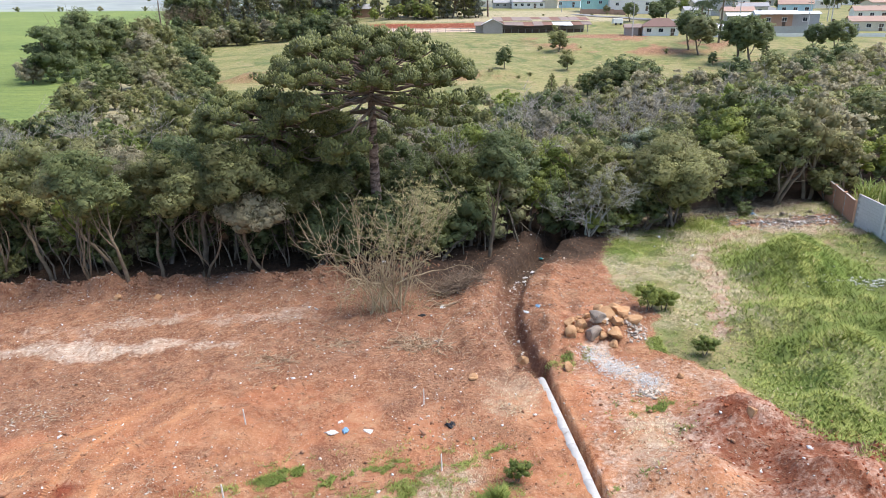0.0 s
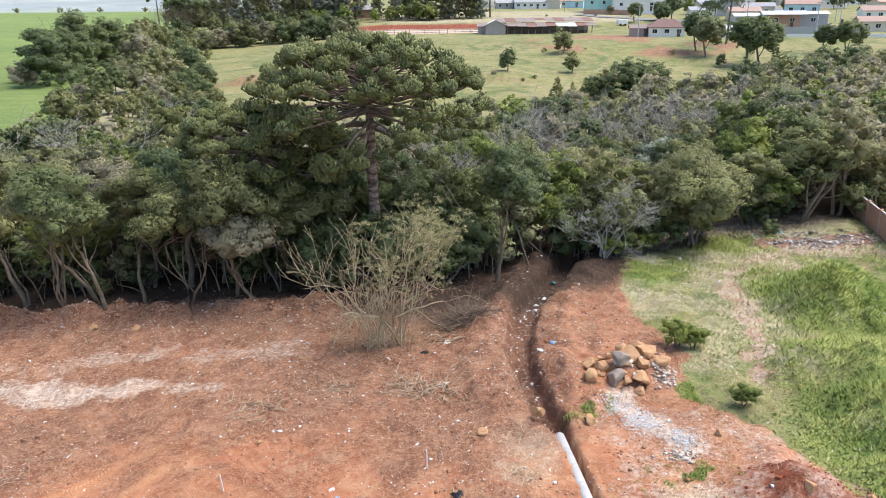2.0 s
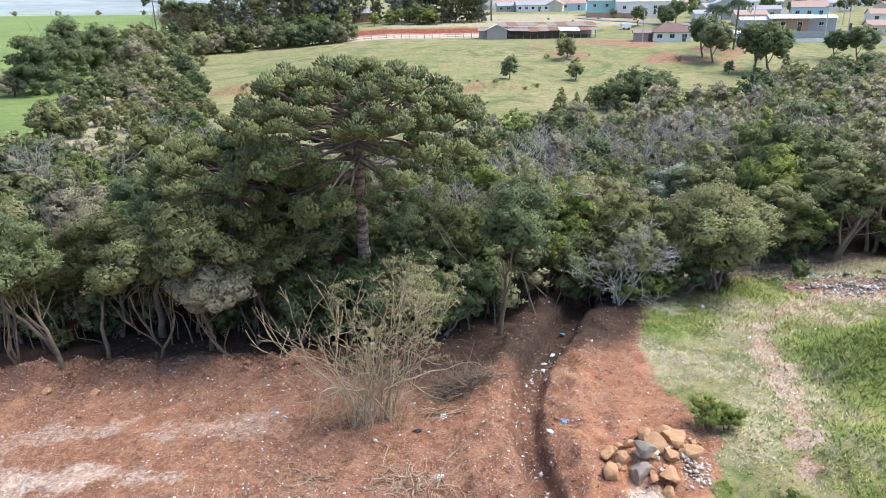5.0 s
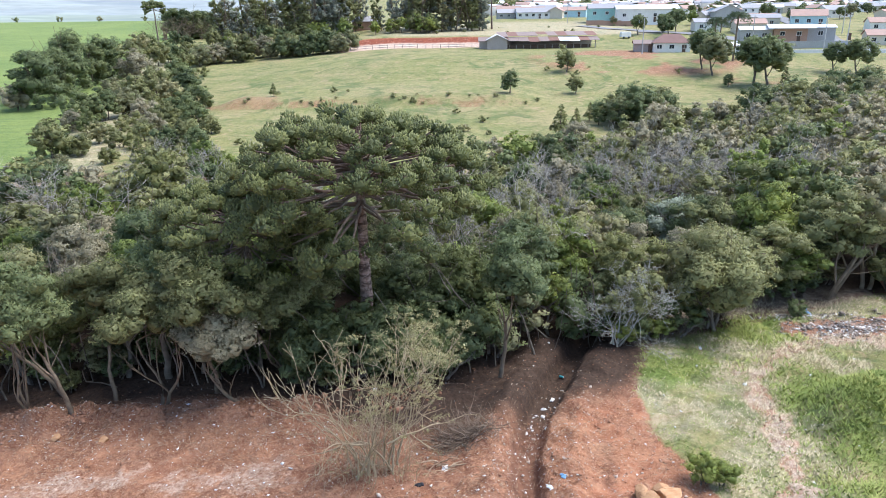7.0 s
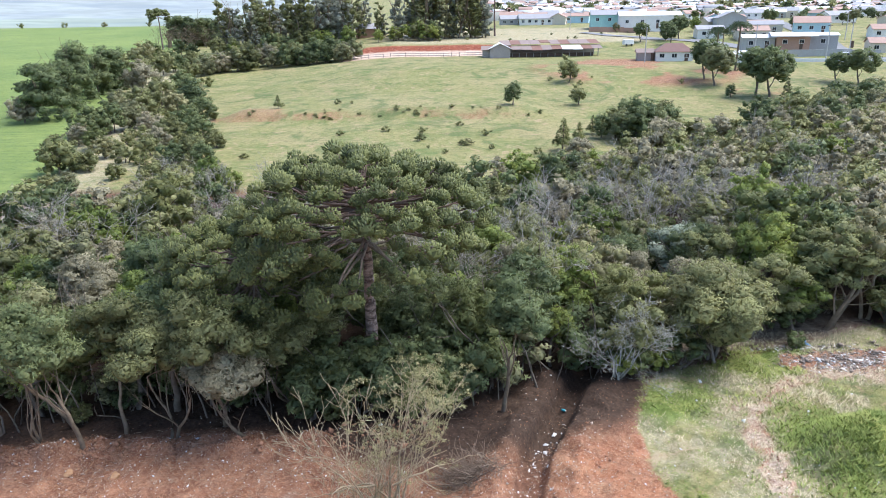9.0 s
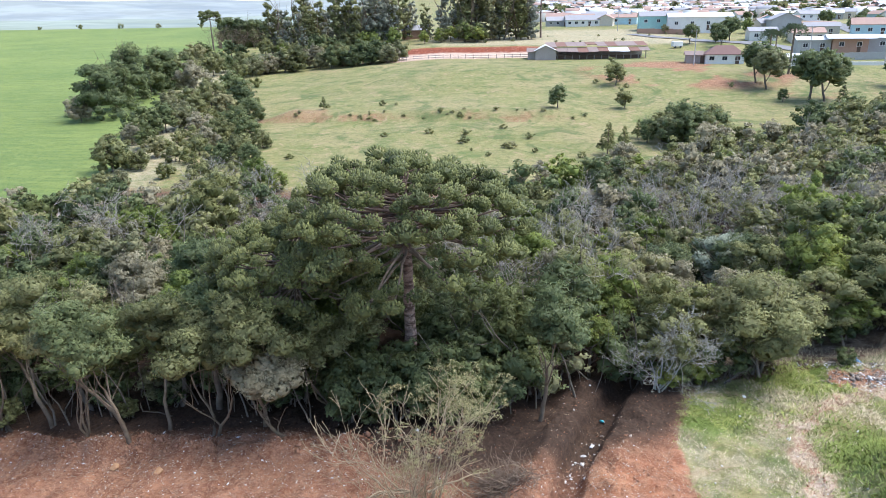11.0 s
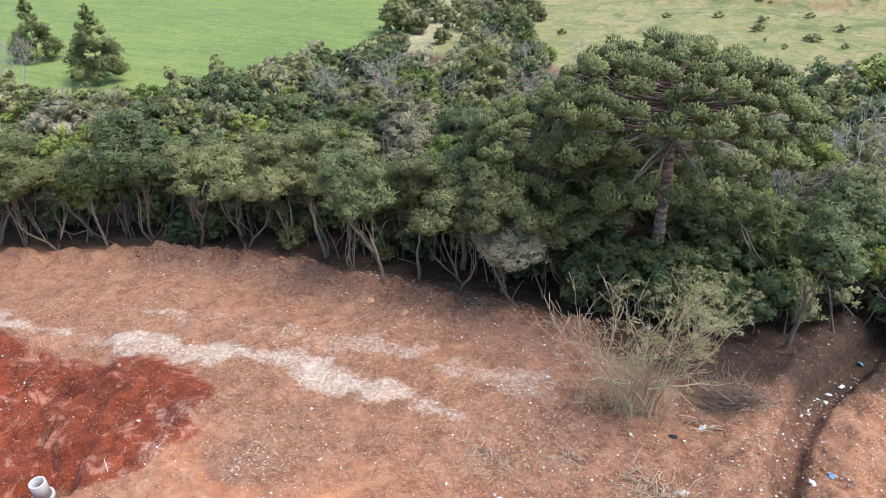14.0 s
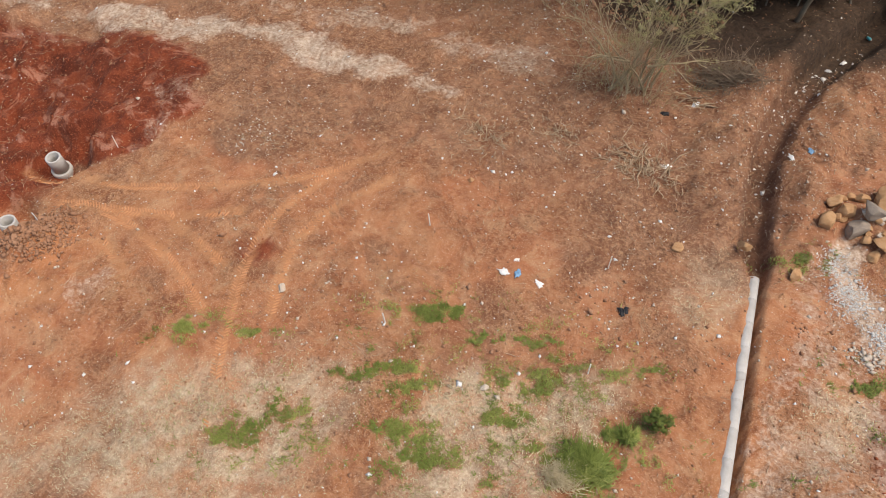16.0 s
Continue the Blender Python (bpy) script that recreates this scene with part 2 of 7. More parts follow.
    gravel = 0.95 * sstep(0.9, 0.3, seg_dist(x, y, [(6.6, 24.4), (7.0, 22.6), (8.4, 20.6)])[0] + 0.5 * n2)
    red = np.maximum(sstep(4.4, 3.7, seg_dist(x, y, PIT)[0] + 1.8 * n1 + 0.9 * n2), sstep(3.6, 2.4, np.hypot((x + 26.6) * 0.8, y - 14.6) + n1))
    for px, py, pr in ((10.6, 17.0, 2.1), (12.2, 14.6, 2.6), (11.6, 11, 2.8), (-12.5, 15.4, 0.6)):
        red = np.maximum(red, (0.75 if px > 5 else 0.9) * sstep(pr + 0.5, pr - 0.3, np.hypot(x - px, y - py) + 0.8 * n2))
    bank = 142 + 6 * vnoise(x * 0.03, 0 * y, 61) - 0.05 * x
    bare = np.zeros_like(x)
    bare = np.maximum(bare, 0.62 * sstep(-0.5, 0.0, fbm(x * 0.12, y * 0.3, 151)) * sstep(2.8, 0.6, np.abs(y - bank) + 2.0 * n1 + 1.4 * n2) * sstep(-52, -46, x) * sstep(18, 6, x))
    bare = np.maximum(bare, 0.6 * sstep(7, 3, np.hypot((x + 46) * 0.6, y - 147) + 3 * n1))
    red = np.maximum(red, 0.9 * sstep(244, 250, y) * sstep(262, 256, y) * sstep(-46, -36, x) * sstep(14, 6, x))
    yard = 0.75 * sstep(-0.26, 0.06, fbm(x * 0.09, y * 0.09, 161) + 0.35 * n1) * sstep(1.15, 0.6, np.hypot((x - 44) / 36, (y - 190) / 28)) + 0.55 * sstep(-0.05, 0.2, n1) * sstep(1.1, 0.7, np.hypot((x - 66) / 16, (y - 160) / 7)) + bare + sstep(-46, -38, x) * sstep(14, 4, x) * sstep(226, 230, y) * sstep(252, 246, y)
    marl = np.maximum(marl, sstep(-46, -38, x) * sstep(14, 4, x) * sstep(226, 230, y) * sstep(252, 246, y))
    grass = grass * (1 - np.clip(yard, 0, 1) * 0.85)
    knoll = sstep(258, 264, y) * sstep(330, 320, y) * sstep(-40, -20, x) * sstep(70, 55, x)
    straw = np.maximum(straw, 0.8 * knoll)
    grass = grass * (1 - red) * (1 - wood)
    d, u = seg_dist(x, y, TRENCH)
    # shade of the trench and trees over it, painted along the cut
    trench_shade = 0.75 * sstep(0.75, 0.45, d + 0.4 * n2) * sstep(0.24, 0.3, u) * sstep(46, 43, y)
    brown = np.clip(sstep(19.5, 25.5, y + 4.5 * n1 - 0.12 * np.clip(x, -20, 0)) * 0.95 + sstep(2.4, 0.8, np.hypot(x + 16.6, y - 20.3) + n2) * 0.9 + (0.28 + 0.5 * sstep(0.1, 0.4, n1)) * (1 - sstep(4.2, 5.2, x) * sstep(26, 23, y)) * (1 - 0.75 * sstep(-11, -15, x) * sstep(14.5, 12.5, y)), 0, 1) * (1 - 0.45 * sstep(3.0, 4.5, x) * sstep(37, 33, y)) * sstep(60, 48, y) + sstep(52, 70, y) * sstep(240, 230, y)
    marl = np.maximum(marl, 0.64 * sstep(1.1, 0.2, path + 0.9 * n2) * sstep(10, 12, x) * sstep(46, 43, y))
    return grass, straw * (1 - red), cropm, np.maximum(marl, gravel), red, wood, brown, trench_shade, lush
# -- terrain end

# ---- materials ----
class Nodes:
    """Short hand for a node material."""

    def __init__(self, name):
        self.m = bpy.data.materials.new(name)
        self.m.use_nodes = True
        self.t = self.m.node_tree
        self.b = self.t.nodes["Principled BSDF"]
        self.b.inputs["Specular IOR Level"].default_value = 0.25

    def add(self, kind, **sets):
        n = self.t.nodes.new(kind)
        for k, v in sets.items():
            n.inputs[k].default_value = v
        return n

    def link(self, a, b):
        self.t.links.new(a, b)

    def noise(self, scale, detail=4.0, rough=0.55, vec=None, warp=0.0):
        n = self.add("ShaderNodeTexNoise", Scale=scale, Detail=detail, Roughness=rough, Distortion=warp)
        if vec is not None:
            self.link(vec, n.inputs["Vector"])
        return n.outputs["Fac"]

    def ramp(self, fac, lo, hi, a=0.0, b=1.0):
        n = self.add("ShaderNodeMapRange", **{"From Min": lo, "From Max": hi, "To Min": a, "To Max": b})
        self.link(fac, n.inputs["Value"])
        return n.outputs["Result"]

    def mix(self, fac, a, b, blend="MIX"):
        n = self.t.nodes.new("ShaderNodeMix")
        n.data_type, n.blend_type = "RGBA", blend
        for sock, v in ((n.inputs[0], fac), (n.inputs[6], a), (n.inputs[7], b)):
            if hasattr(v, "is_linked"):
                self.link(v, sock)
            elif isinstance(v, tuple):
                sock.default_value = (*v, 1.0)
            else:
                sock.default_value = v
        return n.outputs[2]

    def math(self, op, a, b):
        n = self.t.nodes.new("ShaderNodeMath")
        n.operation = op
        for sock, v in zip(n.inputs, (a, b)):
            if hasattr(v, "is_linked"):
                self.link(v, sock)
            else:
                sock.default_value = v
        return n.outputs[0]

    def bump(self, h, strength=0.5, dist=0.05):
        n = self.add("ShaderNodeBump", Strength=strength, Distance=dist)
        self.link(h, n.inputs["Height"])
        self.link(n.outputs[0], self.b.inputs["Normal"])

    def done(self, colour, rough=0.9):
        if hasattr(colour, "is_linked"):
            self.link(colour, self.b.inputs["Base Color"])
        else:
            self.b.inputs["Base Color"].default_value = (*colour, 1)
        self.b.inputs["Roughness"].default_value = rough
        return self.m


def leaf_material(name, dark, light, tip=None, through_leaf=0.3, vary=False, toned=True):
    n = Nodes(name)
    isl = n.t.nodes.new("ShaderNodeNewGeometry").outputs["Random Per Island"]
    obj = n.t.nodes.new("ShaderNodeObjectInfo").outputs["Random"]
    pos = n.t.nodes.new("ShaderNodeTexCoord").outputs["Object"]
    at = n.t.nodes.new("ShaderNodeAttribute")
    at.attribute_name = "tint"
    obj = n.math("FRACT", n.math("ADD", obj, at.outputs["Fac"]), 0.0)
    c = n.mix(n.ramp(isl, 0, 1, 0.0, 0.75), dark, light)
    c = n.mix(n.ramp(n.noise(0.9, 2, vec=pos), 0.35, 0.7), c, n.mix(0.5, c, light))
    c = n.mix(n.ramp(obj, 0, 0.5, 0.6, 0), c, dark)
    c = n.mix(n.ramp(obj, 0.5, 1, 0, 0.6), c, light)
    if tip:
        c = n.mix(n.math("MULTIPLY", n.ramp(obj, 0.45, 1, 0, 0.75), n.ramp(isl, 0.2, 1)), c, tip)
    if vary:
        c = n.mix(n.ramp(obj, 0.14, 0.08, 0, 0.55), c, (0.30, 0.30, 0.075))
        c = n.mix(n.ramp(obj, 0.30, 0.24, 0, 0.45), c, tuple(0.7 * v for v in dark))
        c = n.mix(n.ramp(obj, 0.86, 0.92, 0, 0.45), c, (0.33, 0.27, 0.17))
    if toned:       # sprays of old and young leaves; in needle tufts also painted inner shade
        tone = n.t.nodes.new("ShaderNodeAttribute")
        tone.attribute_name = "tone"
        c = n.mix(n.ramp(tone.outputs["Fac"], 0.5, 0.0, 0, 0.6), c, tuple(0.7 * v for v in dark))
        c = n.mix(n.ramp(tone.outputs["Fac"], 0.5, 1.0, 0, 0.7), c, tuple(min(0.6, 1.15 * v) for v in light))
    n.done(c, 0.55)
    tr = n.t.nodes.new("ShaderNodeBsdfTranslucent")
    n.link(c, tr.inputs[0])
    mx = n.add("ShaderNodeMixShader", Fac=through_leaf)
    n.link(n.b.outputs[0], mx.inputs[1])
    n.link(tr.outputs[0], mx.inputs[2])
    n.link(mx.outputs[0], n.t.nodes["Material Output"].inputs[0])
    return n.m


def rough_material(name, a, b, scale=3.0, rough=0.85, relief=0.3, dirt=None, dist=0.03):
    n = Nodes(name)
    pos = n.t.nodes.new("ShaderNodeTexCoord").outputs["Object"]
    obj = n.t.nodes.new("ShaderNodeObjectInfo").outputs["Random"]
    big, small = n.noise(scale, 5, vec=pos), n.noise(scale * 9, 4, vec=pos)
    c = n.mix(n.ramp(big, 0.3, 0.7), a, b)
    c = n.mix(n.ramp(small, 0.35, 0.75, 0, 0.35), c, dirt or tuple(0.5 * v for v in a))
    c = n.mix(n.ramp(obj, 0, 1, 0, 0.3), c, tuple(0.65 * v for v in b))
    n.bump(small, relief, dist)
    return n.done(c, rough)


LEAF = {
    "deep": leaf_material("leaf_deep", (0.070, 0.095, 0.041), (0.205, 0.240, 0.098), (0.28, 0.275, 0.105), 0.38, vary=True),
    "fresh": leaf_material("leaf_fresh", (0.105, 0.140, 0.034), (0.28, 0.325, 0.080), (0.38, 0.36, 0.085), 0.4),
    "olive": leaf_material("leaf_olive", (0.140, 0.146, 0.058), (0.325, 0.325, 0.135), (0.35, 0.305, 0.14), 0.4, vary=True),
    "grey": leaf_material("leaf_grey", (0.185, 0.168, 0.100), (0.40, 0.36, 0.23), (0.38, 0.31, 0.19), 0.4),
    "silver": leaf_material("leaf_silver", (0.13, 0.155, 0.095), (0.37, 0.40, 0.285)),
    "needle": leaf_material("leaf_needle", (0.060, 0.074, 0.026), (0.220, 0.228, 0.072), through_leaf=0.2),
    "dry": leaf_material("leaf_dry", (0.22, 0.205, 0.095), (0.47, 0.43, 0.22), (0.36, 0.38, 0.12), 0.4),
    "euc": leaf_material("leaf_eucalyptus", (0.185, 0.195, 0.145), (0.39, 0.395, 0.30), (0.34, 0.34, 0.25)),
    "palm": leaf_material("leaf_palm", (0.07, 0.095, 0.045), (0.18, 0.21, 0.11), toned=False),
    "grass": leaf_material("grass_blade", (0.115, 0.165, 0.034), (0.31, 0.365, 0.090), (0.46, 0.43, 0.16), toned=False),
    "straw": leaf_material("straw_blade", (0.40, 0.33, 0.20), (0.66, 0.57, 0.40), toned=False),
}
BARK = rough_material("bark", (0.10, 0.08, 0.06), (0.24, 0.20, 0.16), 2.5, 0.95, 0.6)
BARK_PALE = rough_material("bark_pale", (0.125, 0.090, 0.060), (0.27, 0.21, 0.145), 3, 0.95, 0.4)
BARK_WHITE = rough_material("bark_white", (0.30, 0.265, 0.215), (0.48, 0.43, 0.37), 3, 0.95, 0.3)
BARK_PINE = rough_material("bark_pine", (0.105, 0.072, 0.056), (0.27, 0.195, 0.155), 3.5, 0.95, 0.9)


def ringed_bark():
    """Bark in rough plates with paler rings of old branch scars."""
    n = Nodes("bark_ringed")
    pos = n.t.nodes.new("ShaderNodeTexCoord").outputs["Object"]
    flat = n.add("ShaderNodeMapping", Scale=(1.2, 1.2, 6.0))
    n.link(pos, flat.inputs["Vector"])
    ring, flake = n.noise(1.0, 5, 0.65, vec=flat.outputs[0]), n.noise(7.0, 5, 0.7, vec=pos)
    c = n.mix(n.ramp(ring, 0.42, 0.58), (0.085, 0.055, 0.043), (0.29, 0.205, 0.165))
    c = n.mix(n.ramp(flake, 0.55, 0.66, 0, 0.7), c, (0.42, 0.35, 0.31))
    c = n.mix(n.ramp(flake, 0.45, 0.36, 0, 0.6), c, (0.05, 0.033, 0.026))
    n.bump(n.math("ADD", ring, flake), 0.8, 0.06)
    return n.done(c, 0.95)


BARK_RINGED = ringed_bark()
BARK_LICHEN = rough_material("bark_lichen", (0.31, 0.295, 0.245), (0.46, 0.44, 0.375), 3, 0.95, 0.3)
BARK_TAN = rough_material("bark_tan", (0.32, 0.25, 0.15), (0.52, 0.42, 0.27), 3, 0.95, 0.3)
BARK_LIMB = rough_material("bark_limb", (0.13, 0.098, 0.075), (0.29, 0.225, 0.175), 3.5, 0.95, 0.6)


def ground_material():
    n = Nodes("ground")
    pos = n.t.nodes.new("ShaderNodeTexCoord").outputs["Object"]

    def zone(layer):
        a = n.t.nodes.new("ShaderNodeAttribute")
        a.attribute_name = layer
        s = n.t.nodes.new("ShaderNodeSeparateColor")
        n.link(a.outputs["Color"], s.inputs[0])
        return [s.outputs[k] for k in range(3)] + [a.outputs["Alpha"]]

    grass, straw, crop, lush = zone("zone_a")
    marl, red, wood, _ = zone("zone_b")
    brown, trench_shade, track, _ = zone("zone_c")
    big, mid, fine = n.noise(0.22, 5, vec=pos), n.noise(1.3, 8, 0.62, vec=pos, warp=0.5), n.noise(5.5, 9, 0.7, vec=pos, warp=0.4)
    grit = n.noise(15, 6, 0.75, vec=pos)
    speck = n.noise(34, 4, 0.7, vec=pos)
    rough = n.ramp(n.math("ADD", n.noise(0.3, 4, 0.6, vec=pos, warp=1.0), n.math("MULTIPLY", brown, 0.16)), 0.46, 0.68, 0.22, 1.0)
    clod = n.add("ShaderNodeTexVoronoi", Scale=7.0)
    n.link(pos, clod.inputs["Vector"])
    clod = clod.outputs["Distance"]
    # worked earth: orange brown with paler dried crust and darker damp clods
    blot = n.noise(0.42, 8, 0.68, vec=pos, warp=1.2)
    patch = n.noise(0.9, 7, 0.64, vec=pos, warp=0.8)
    soil = n.mix(n.ramp(big, 0.38, 0.62), (0.360, 0.128, 0.057), (0.380, 0.162, 0.072))
    soil = n.mix(n.ramp(blot, 0.53, 0.60, 0, 0.8), soil, (0.220, 0.098, 0.052))
    soil = n.mix(n.ramp(blot, 0.47, 0.34, 0, 0.7), soil, (0.43, 0.205, 0.105))
    soil = n.mix(n.ramp(patch, 0.55, 0.61, 0, 0.6), soil, (0.45, 0.255, 0.135))
    soil = n.mix(n.ramp(patch, 0.45, 0.38, 0, 0.7), soil, (0.255, 0.080, 0.032))
    soil = n.mix(n.math("MULTIPLY", brown, n.ramp(blot, 0.38, 0.62, 0.75, 1.0)), soil, n.mix(n.ramp(patch, 0.4, 0.6), (0.150, 0.064, 0.036), (0.275, 0.135, 0.080)))
    def worn(fac, lo, hi, most, colour):
        return n.mix(n.math("MULTIPLY", n.ramp(fac, lo, hi, 0, most), rough), soil, colour)

    soil = n.mix(n.ramp(mid, 0.53, 0.64, 0, 0.45), soil, (0.260, 0.108, 0.052))
    soil = n.mix(n.ramp(mid, 0.46, 0.38, 0, 0.4), soil, (0.44, 0.212, 0.112))
    soil = worn(fine, 0.53, 0.60, 0.6, (0.50, 0.265, 0.138))
    soil = worn(fine, 0.46, 0.38, 0.7, (0.165, 0.060, 0.026))
    soil = worn(grit, 0.54, 0.62, 0.65, (0.58, 0.36, 0.215))
    soil = worn(grit, 0.45, 0.37, 0.65, (0.150, 0.056, 0.027))
    soil = n.mix(n.ramp(speck, 0.60, 0.64, 0, 0.8), soil, (0.66, 0.49, 0.35))
    soil = n.mix(n.ramp(speck, 0.41, 0.36, 0, 0.5), soil, (0.12, 0.046, 0.024))
    # dark brown in the trench: shade put into the soil colour
    soil = n.mix(trench_shade, soil, n.mix(n.ramp(fine, 0.35, 0.65), (0.085, 0.040, 0.025), (0.185, 0.090, 0.055)))
    raw = n.mix(n.ramp(mid, 0.3, 0.7), (0.100, 0.018, 0.008), (0.265, 0.058, 0.022))
    raw = n.mix(n.ramp(fine, 0.55, 0.75, 0, 0.6), raw, (0.34, 0.12, 0.06))
    raw = n.mix(n.ramp(patch, 0.55, 0.62, 0, 0.7), raw, (0.42, 0.20, 0.135))
    raw = n.mix(n.ramp(blot, 0.50, 0.38, 0, 0.8), raw, (0.085, 0.018, 0.009))
    raw = n.mix(n.ramp(grit, 0.55, 0.63, 0, 0.6), raw, (0.40, 0.14, 0.07))
    raw = n.mix(n.ramp(grit, 0.45, 0.37, 0, 0.6), raw, (0.06, 0.014, 0.008))
    soil = n.mix(red, soil, raw)
    edge = n.math("ADD", fine, n.math("MULTIPLY", mid, 0.8))
    pale = n.mix(n.ramp(fine, 0.38, 0.62), (0.40, 0.275, 0.19), (0.66, 0.54, 0.43))
    pale = n.mix(n.ramp(grit, 0.46, 0.38, 0, 0.5), pale, (0.30, 0.19, 0.12))
    soil = n.mix(n.ramp(n.math("ADD", marl, n.math("MULTIPLY", n.math("SUBTRACT", n.math("ADD", edge, blot), 1.4), 1.1)), 0.28, 0.95, 0, 0.85), soil, pale)
    soil = n.mix(n.math("MULTIPLY", track, n.ramp(mid, 0.35, 0.6, 0.2, 0.5)), soil, (0.50, 0.245, 0.115))
    # forest litter, its near-black tone also standing for shade under the canopy
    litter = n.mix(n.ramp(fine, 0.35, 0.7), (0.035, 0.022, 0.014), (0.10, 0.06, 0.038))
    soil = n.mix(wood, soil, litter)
    # pasture and meadow
    green = n.mix(n.ramp(mid, 0.35, 0.65), (0.205, 0.190, 0.064), (0.285, 0.250, 0.105))
    wide = n.noise(0.045, 6, 0.6, vec=pos)
    green = n.mix(n.ramp(wide, 0.44, 0.58, 0, 0.85), green, (0.300, 0.245, 0.115))
    st2 = n.add("ShaderNodeMapping", Scale=(0.05, 0.28, 1.0), Rotation=(0, 0, 0.06))
    n.link(pos, st2.inputs["Vector"])
    green = n.mix(n.ramp(n.noise(1.0, 7, 0.65, vec=st2.outputs[0]), 0.50, 0.66, 0, 0.5), green, (0.115, 0.150, 0.044))
    green = n.mix(n.ramp(n.noise(0.16, 6, 0.65, vec=pos), 0.52, 0.66, 0, 0.7), green, (0.10, 0.140, 0.036))
    green = n.mix(n.ramp(fine, 0.48, 0.36, 0, 0.6), green, (0.105, 0.125, 0.036))
    green = n.mix(n.ramp(n.noise(1.1, 5, 0.75, vec=pos), 0.56, 0.64, 0, 0.7), green, (0.095, 0.105, 0.036))
    green = n.mix(n.ramp(n.noise(0.75, 7, 0.7, vec=pos, warp=0.8), 0.52, 0.62, 0, 0.7), green, (0.13, 0.165, 0.046))
    green = n.mix(n.ramp(n.noise(0.4, 7, 0.7, vec=pos, warp=1.2), 0.55, 0.63, 0, 0.8), green, (0.34, 0.245, 0.140))
    green = n.mix(n.ramp(n.noise(0.09, 7, 0.7, vec=pos, warp=1.5), 0.53, 0.62, 0, 0.7), green, (0.085, 0.118, 0.036))
    rich = n.mix(n.ramp(fine, 0.38, 0.62), (0.105, 0.165, 0.028), (0.215, 0.275, 0.060))
    rich = n.mix(n.ramp(mid, 0.52, 0.62, 0, 0.6), rich, (0.26, 0.285, 0.085))
    rich = n.mix(n.ramp(grit, 0.45, 0.37, 0, 0.6), rich, (0.045, 0.085, 0.014))
    green = n.mix(lush, green, rich)
    dry = n.mix(n.ramp(fine, 0.38, 0.62), (0.37, 0.285, 0.190), (0.58, 0.48, 0.35))
    dry = n.mix(n.ramp(grit, 0.54, 0.62, 0, 0.7), dry, (0.62, 0.56, 0.43))
    dry = n.mix(n.ramp(grit, 0.45, 0.37, 0, 0.6), dry, (0.24, 0.165, 0.09))
    out = n.mix(n.ramp(n.math("ADD", grass, n.math("MULTIPLY", n.math("SUBTRACT", fine, 0.5), 0.9)), 0.35, 0.65), soil, green)
    out = n.mix(n.math("MULTIPLY", straw, n.ramp(mid, 0.35, 0.6, 0.15, 0.8)), out, dry)
    rows = n.mix(n.ramp(n.noise(0.025, 6, 0.6, vec=pos), 0.4, 0.62), (0.150, 0.195, 0.049), (0.210, 0.245, 0.061))
    st = n.add("ShaderNodeMapping", Scale=(0.09, 0.9, 1.0), Rotation=(0, 0, 0.35))
    n.link(pos, st.inputs["Vector"])
    rows = n.mix(n.ramp(n.noise(1.0, 6, 0.65, vec=st.outputs[0]), 0.42, 0.62, 0, 0.6), rows, (0.100, 0.150, 0.044))
    rows = n.mix(n.ramp(n.noise(0.5, 6, 0.7, vec=pos), 0.5, 0.66, 0, 0.6), rows, (0.215, 0.25, 0.07))
    rows = n.mix(n.ramp(n.noise(1.6, 6, 0.7, vec=pos, warp=0.6), 0.48, 0.38, 0, 0.6), rows, (0.075, 0.125, 0.034))
    out = n.mix(crop, out, rows)
    h = n.math("ADD", n.math("MULTIPLY", fine, 0.7), n.math("MULTIPLY", grit, 0.4))
    h = n.math("MULTIPLY", n.math("ADD", h, n.math("MULTIPLY", clod, -0.12)), rough)
    n.bump(h, 1.0, 0.17)
    return n.done(out, 0.95)


# ---- mesh helpers ----
def raw_mesh(name, verts, faces, material, normals=None):
    """A mesh from an array of corners and an array of triangles or quads."""
    me = bpy.data.meshes.new(name)
    verts, faces = np.ascontiguousarray(verts, np.float32), np.ascontiguousarray(faces, np.int32)
    n, k = faces.shape
    me.vertices.add(len(verts))
    me.vertices.foreach_set("co", verts.ravel())
    me.loops.add(n * k)
    me.loops.foreach_set("vertex_index", faces.ravel())
    me.polygons.add(n)
    me.polygons.foreach_set("loop_start", np.arange(n, dtype=np.int32) * k)
    me.update(calc_edges=True)
    for m in material if isinstance(material, (list, tuple)) else [material]:
        me.materials.append(m)
    if normals is not None:
        me.polygons.foreach_set("use_smooth", np.ones(n, bool))
        me.normals_split_custom_set_from_vertices(np.ascontiguousarray(normals, np.float32))
    return me


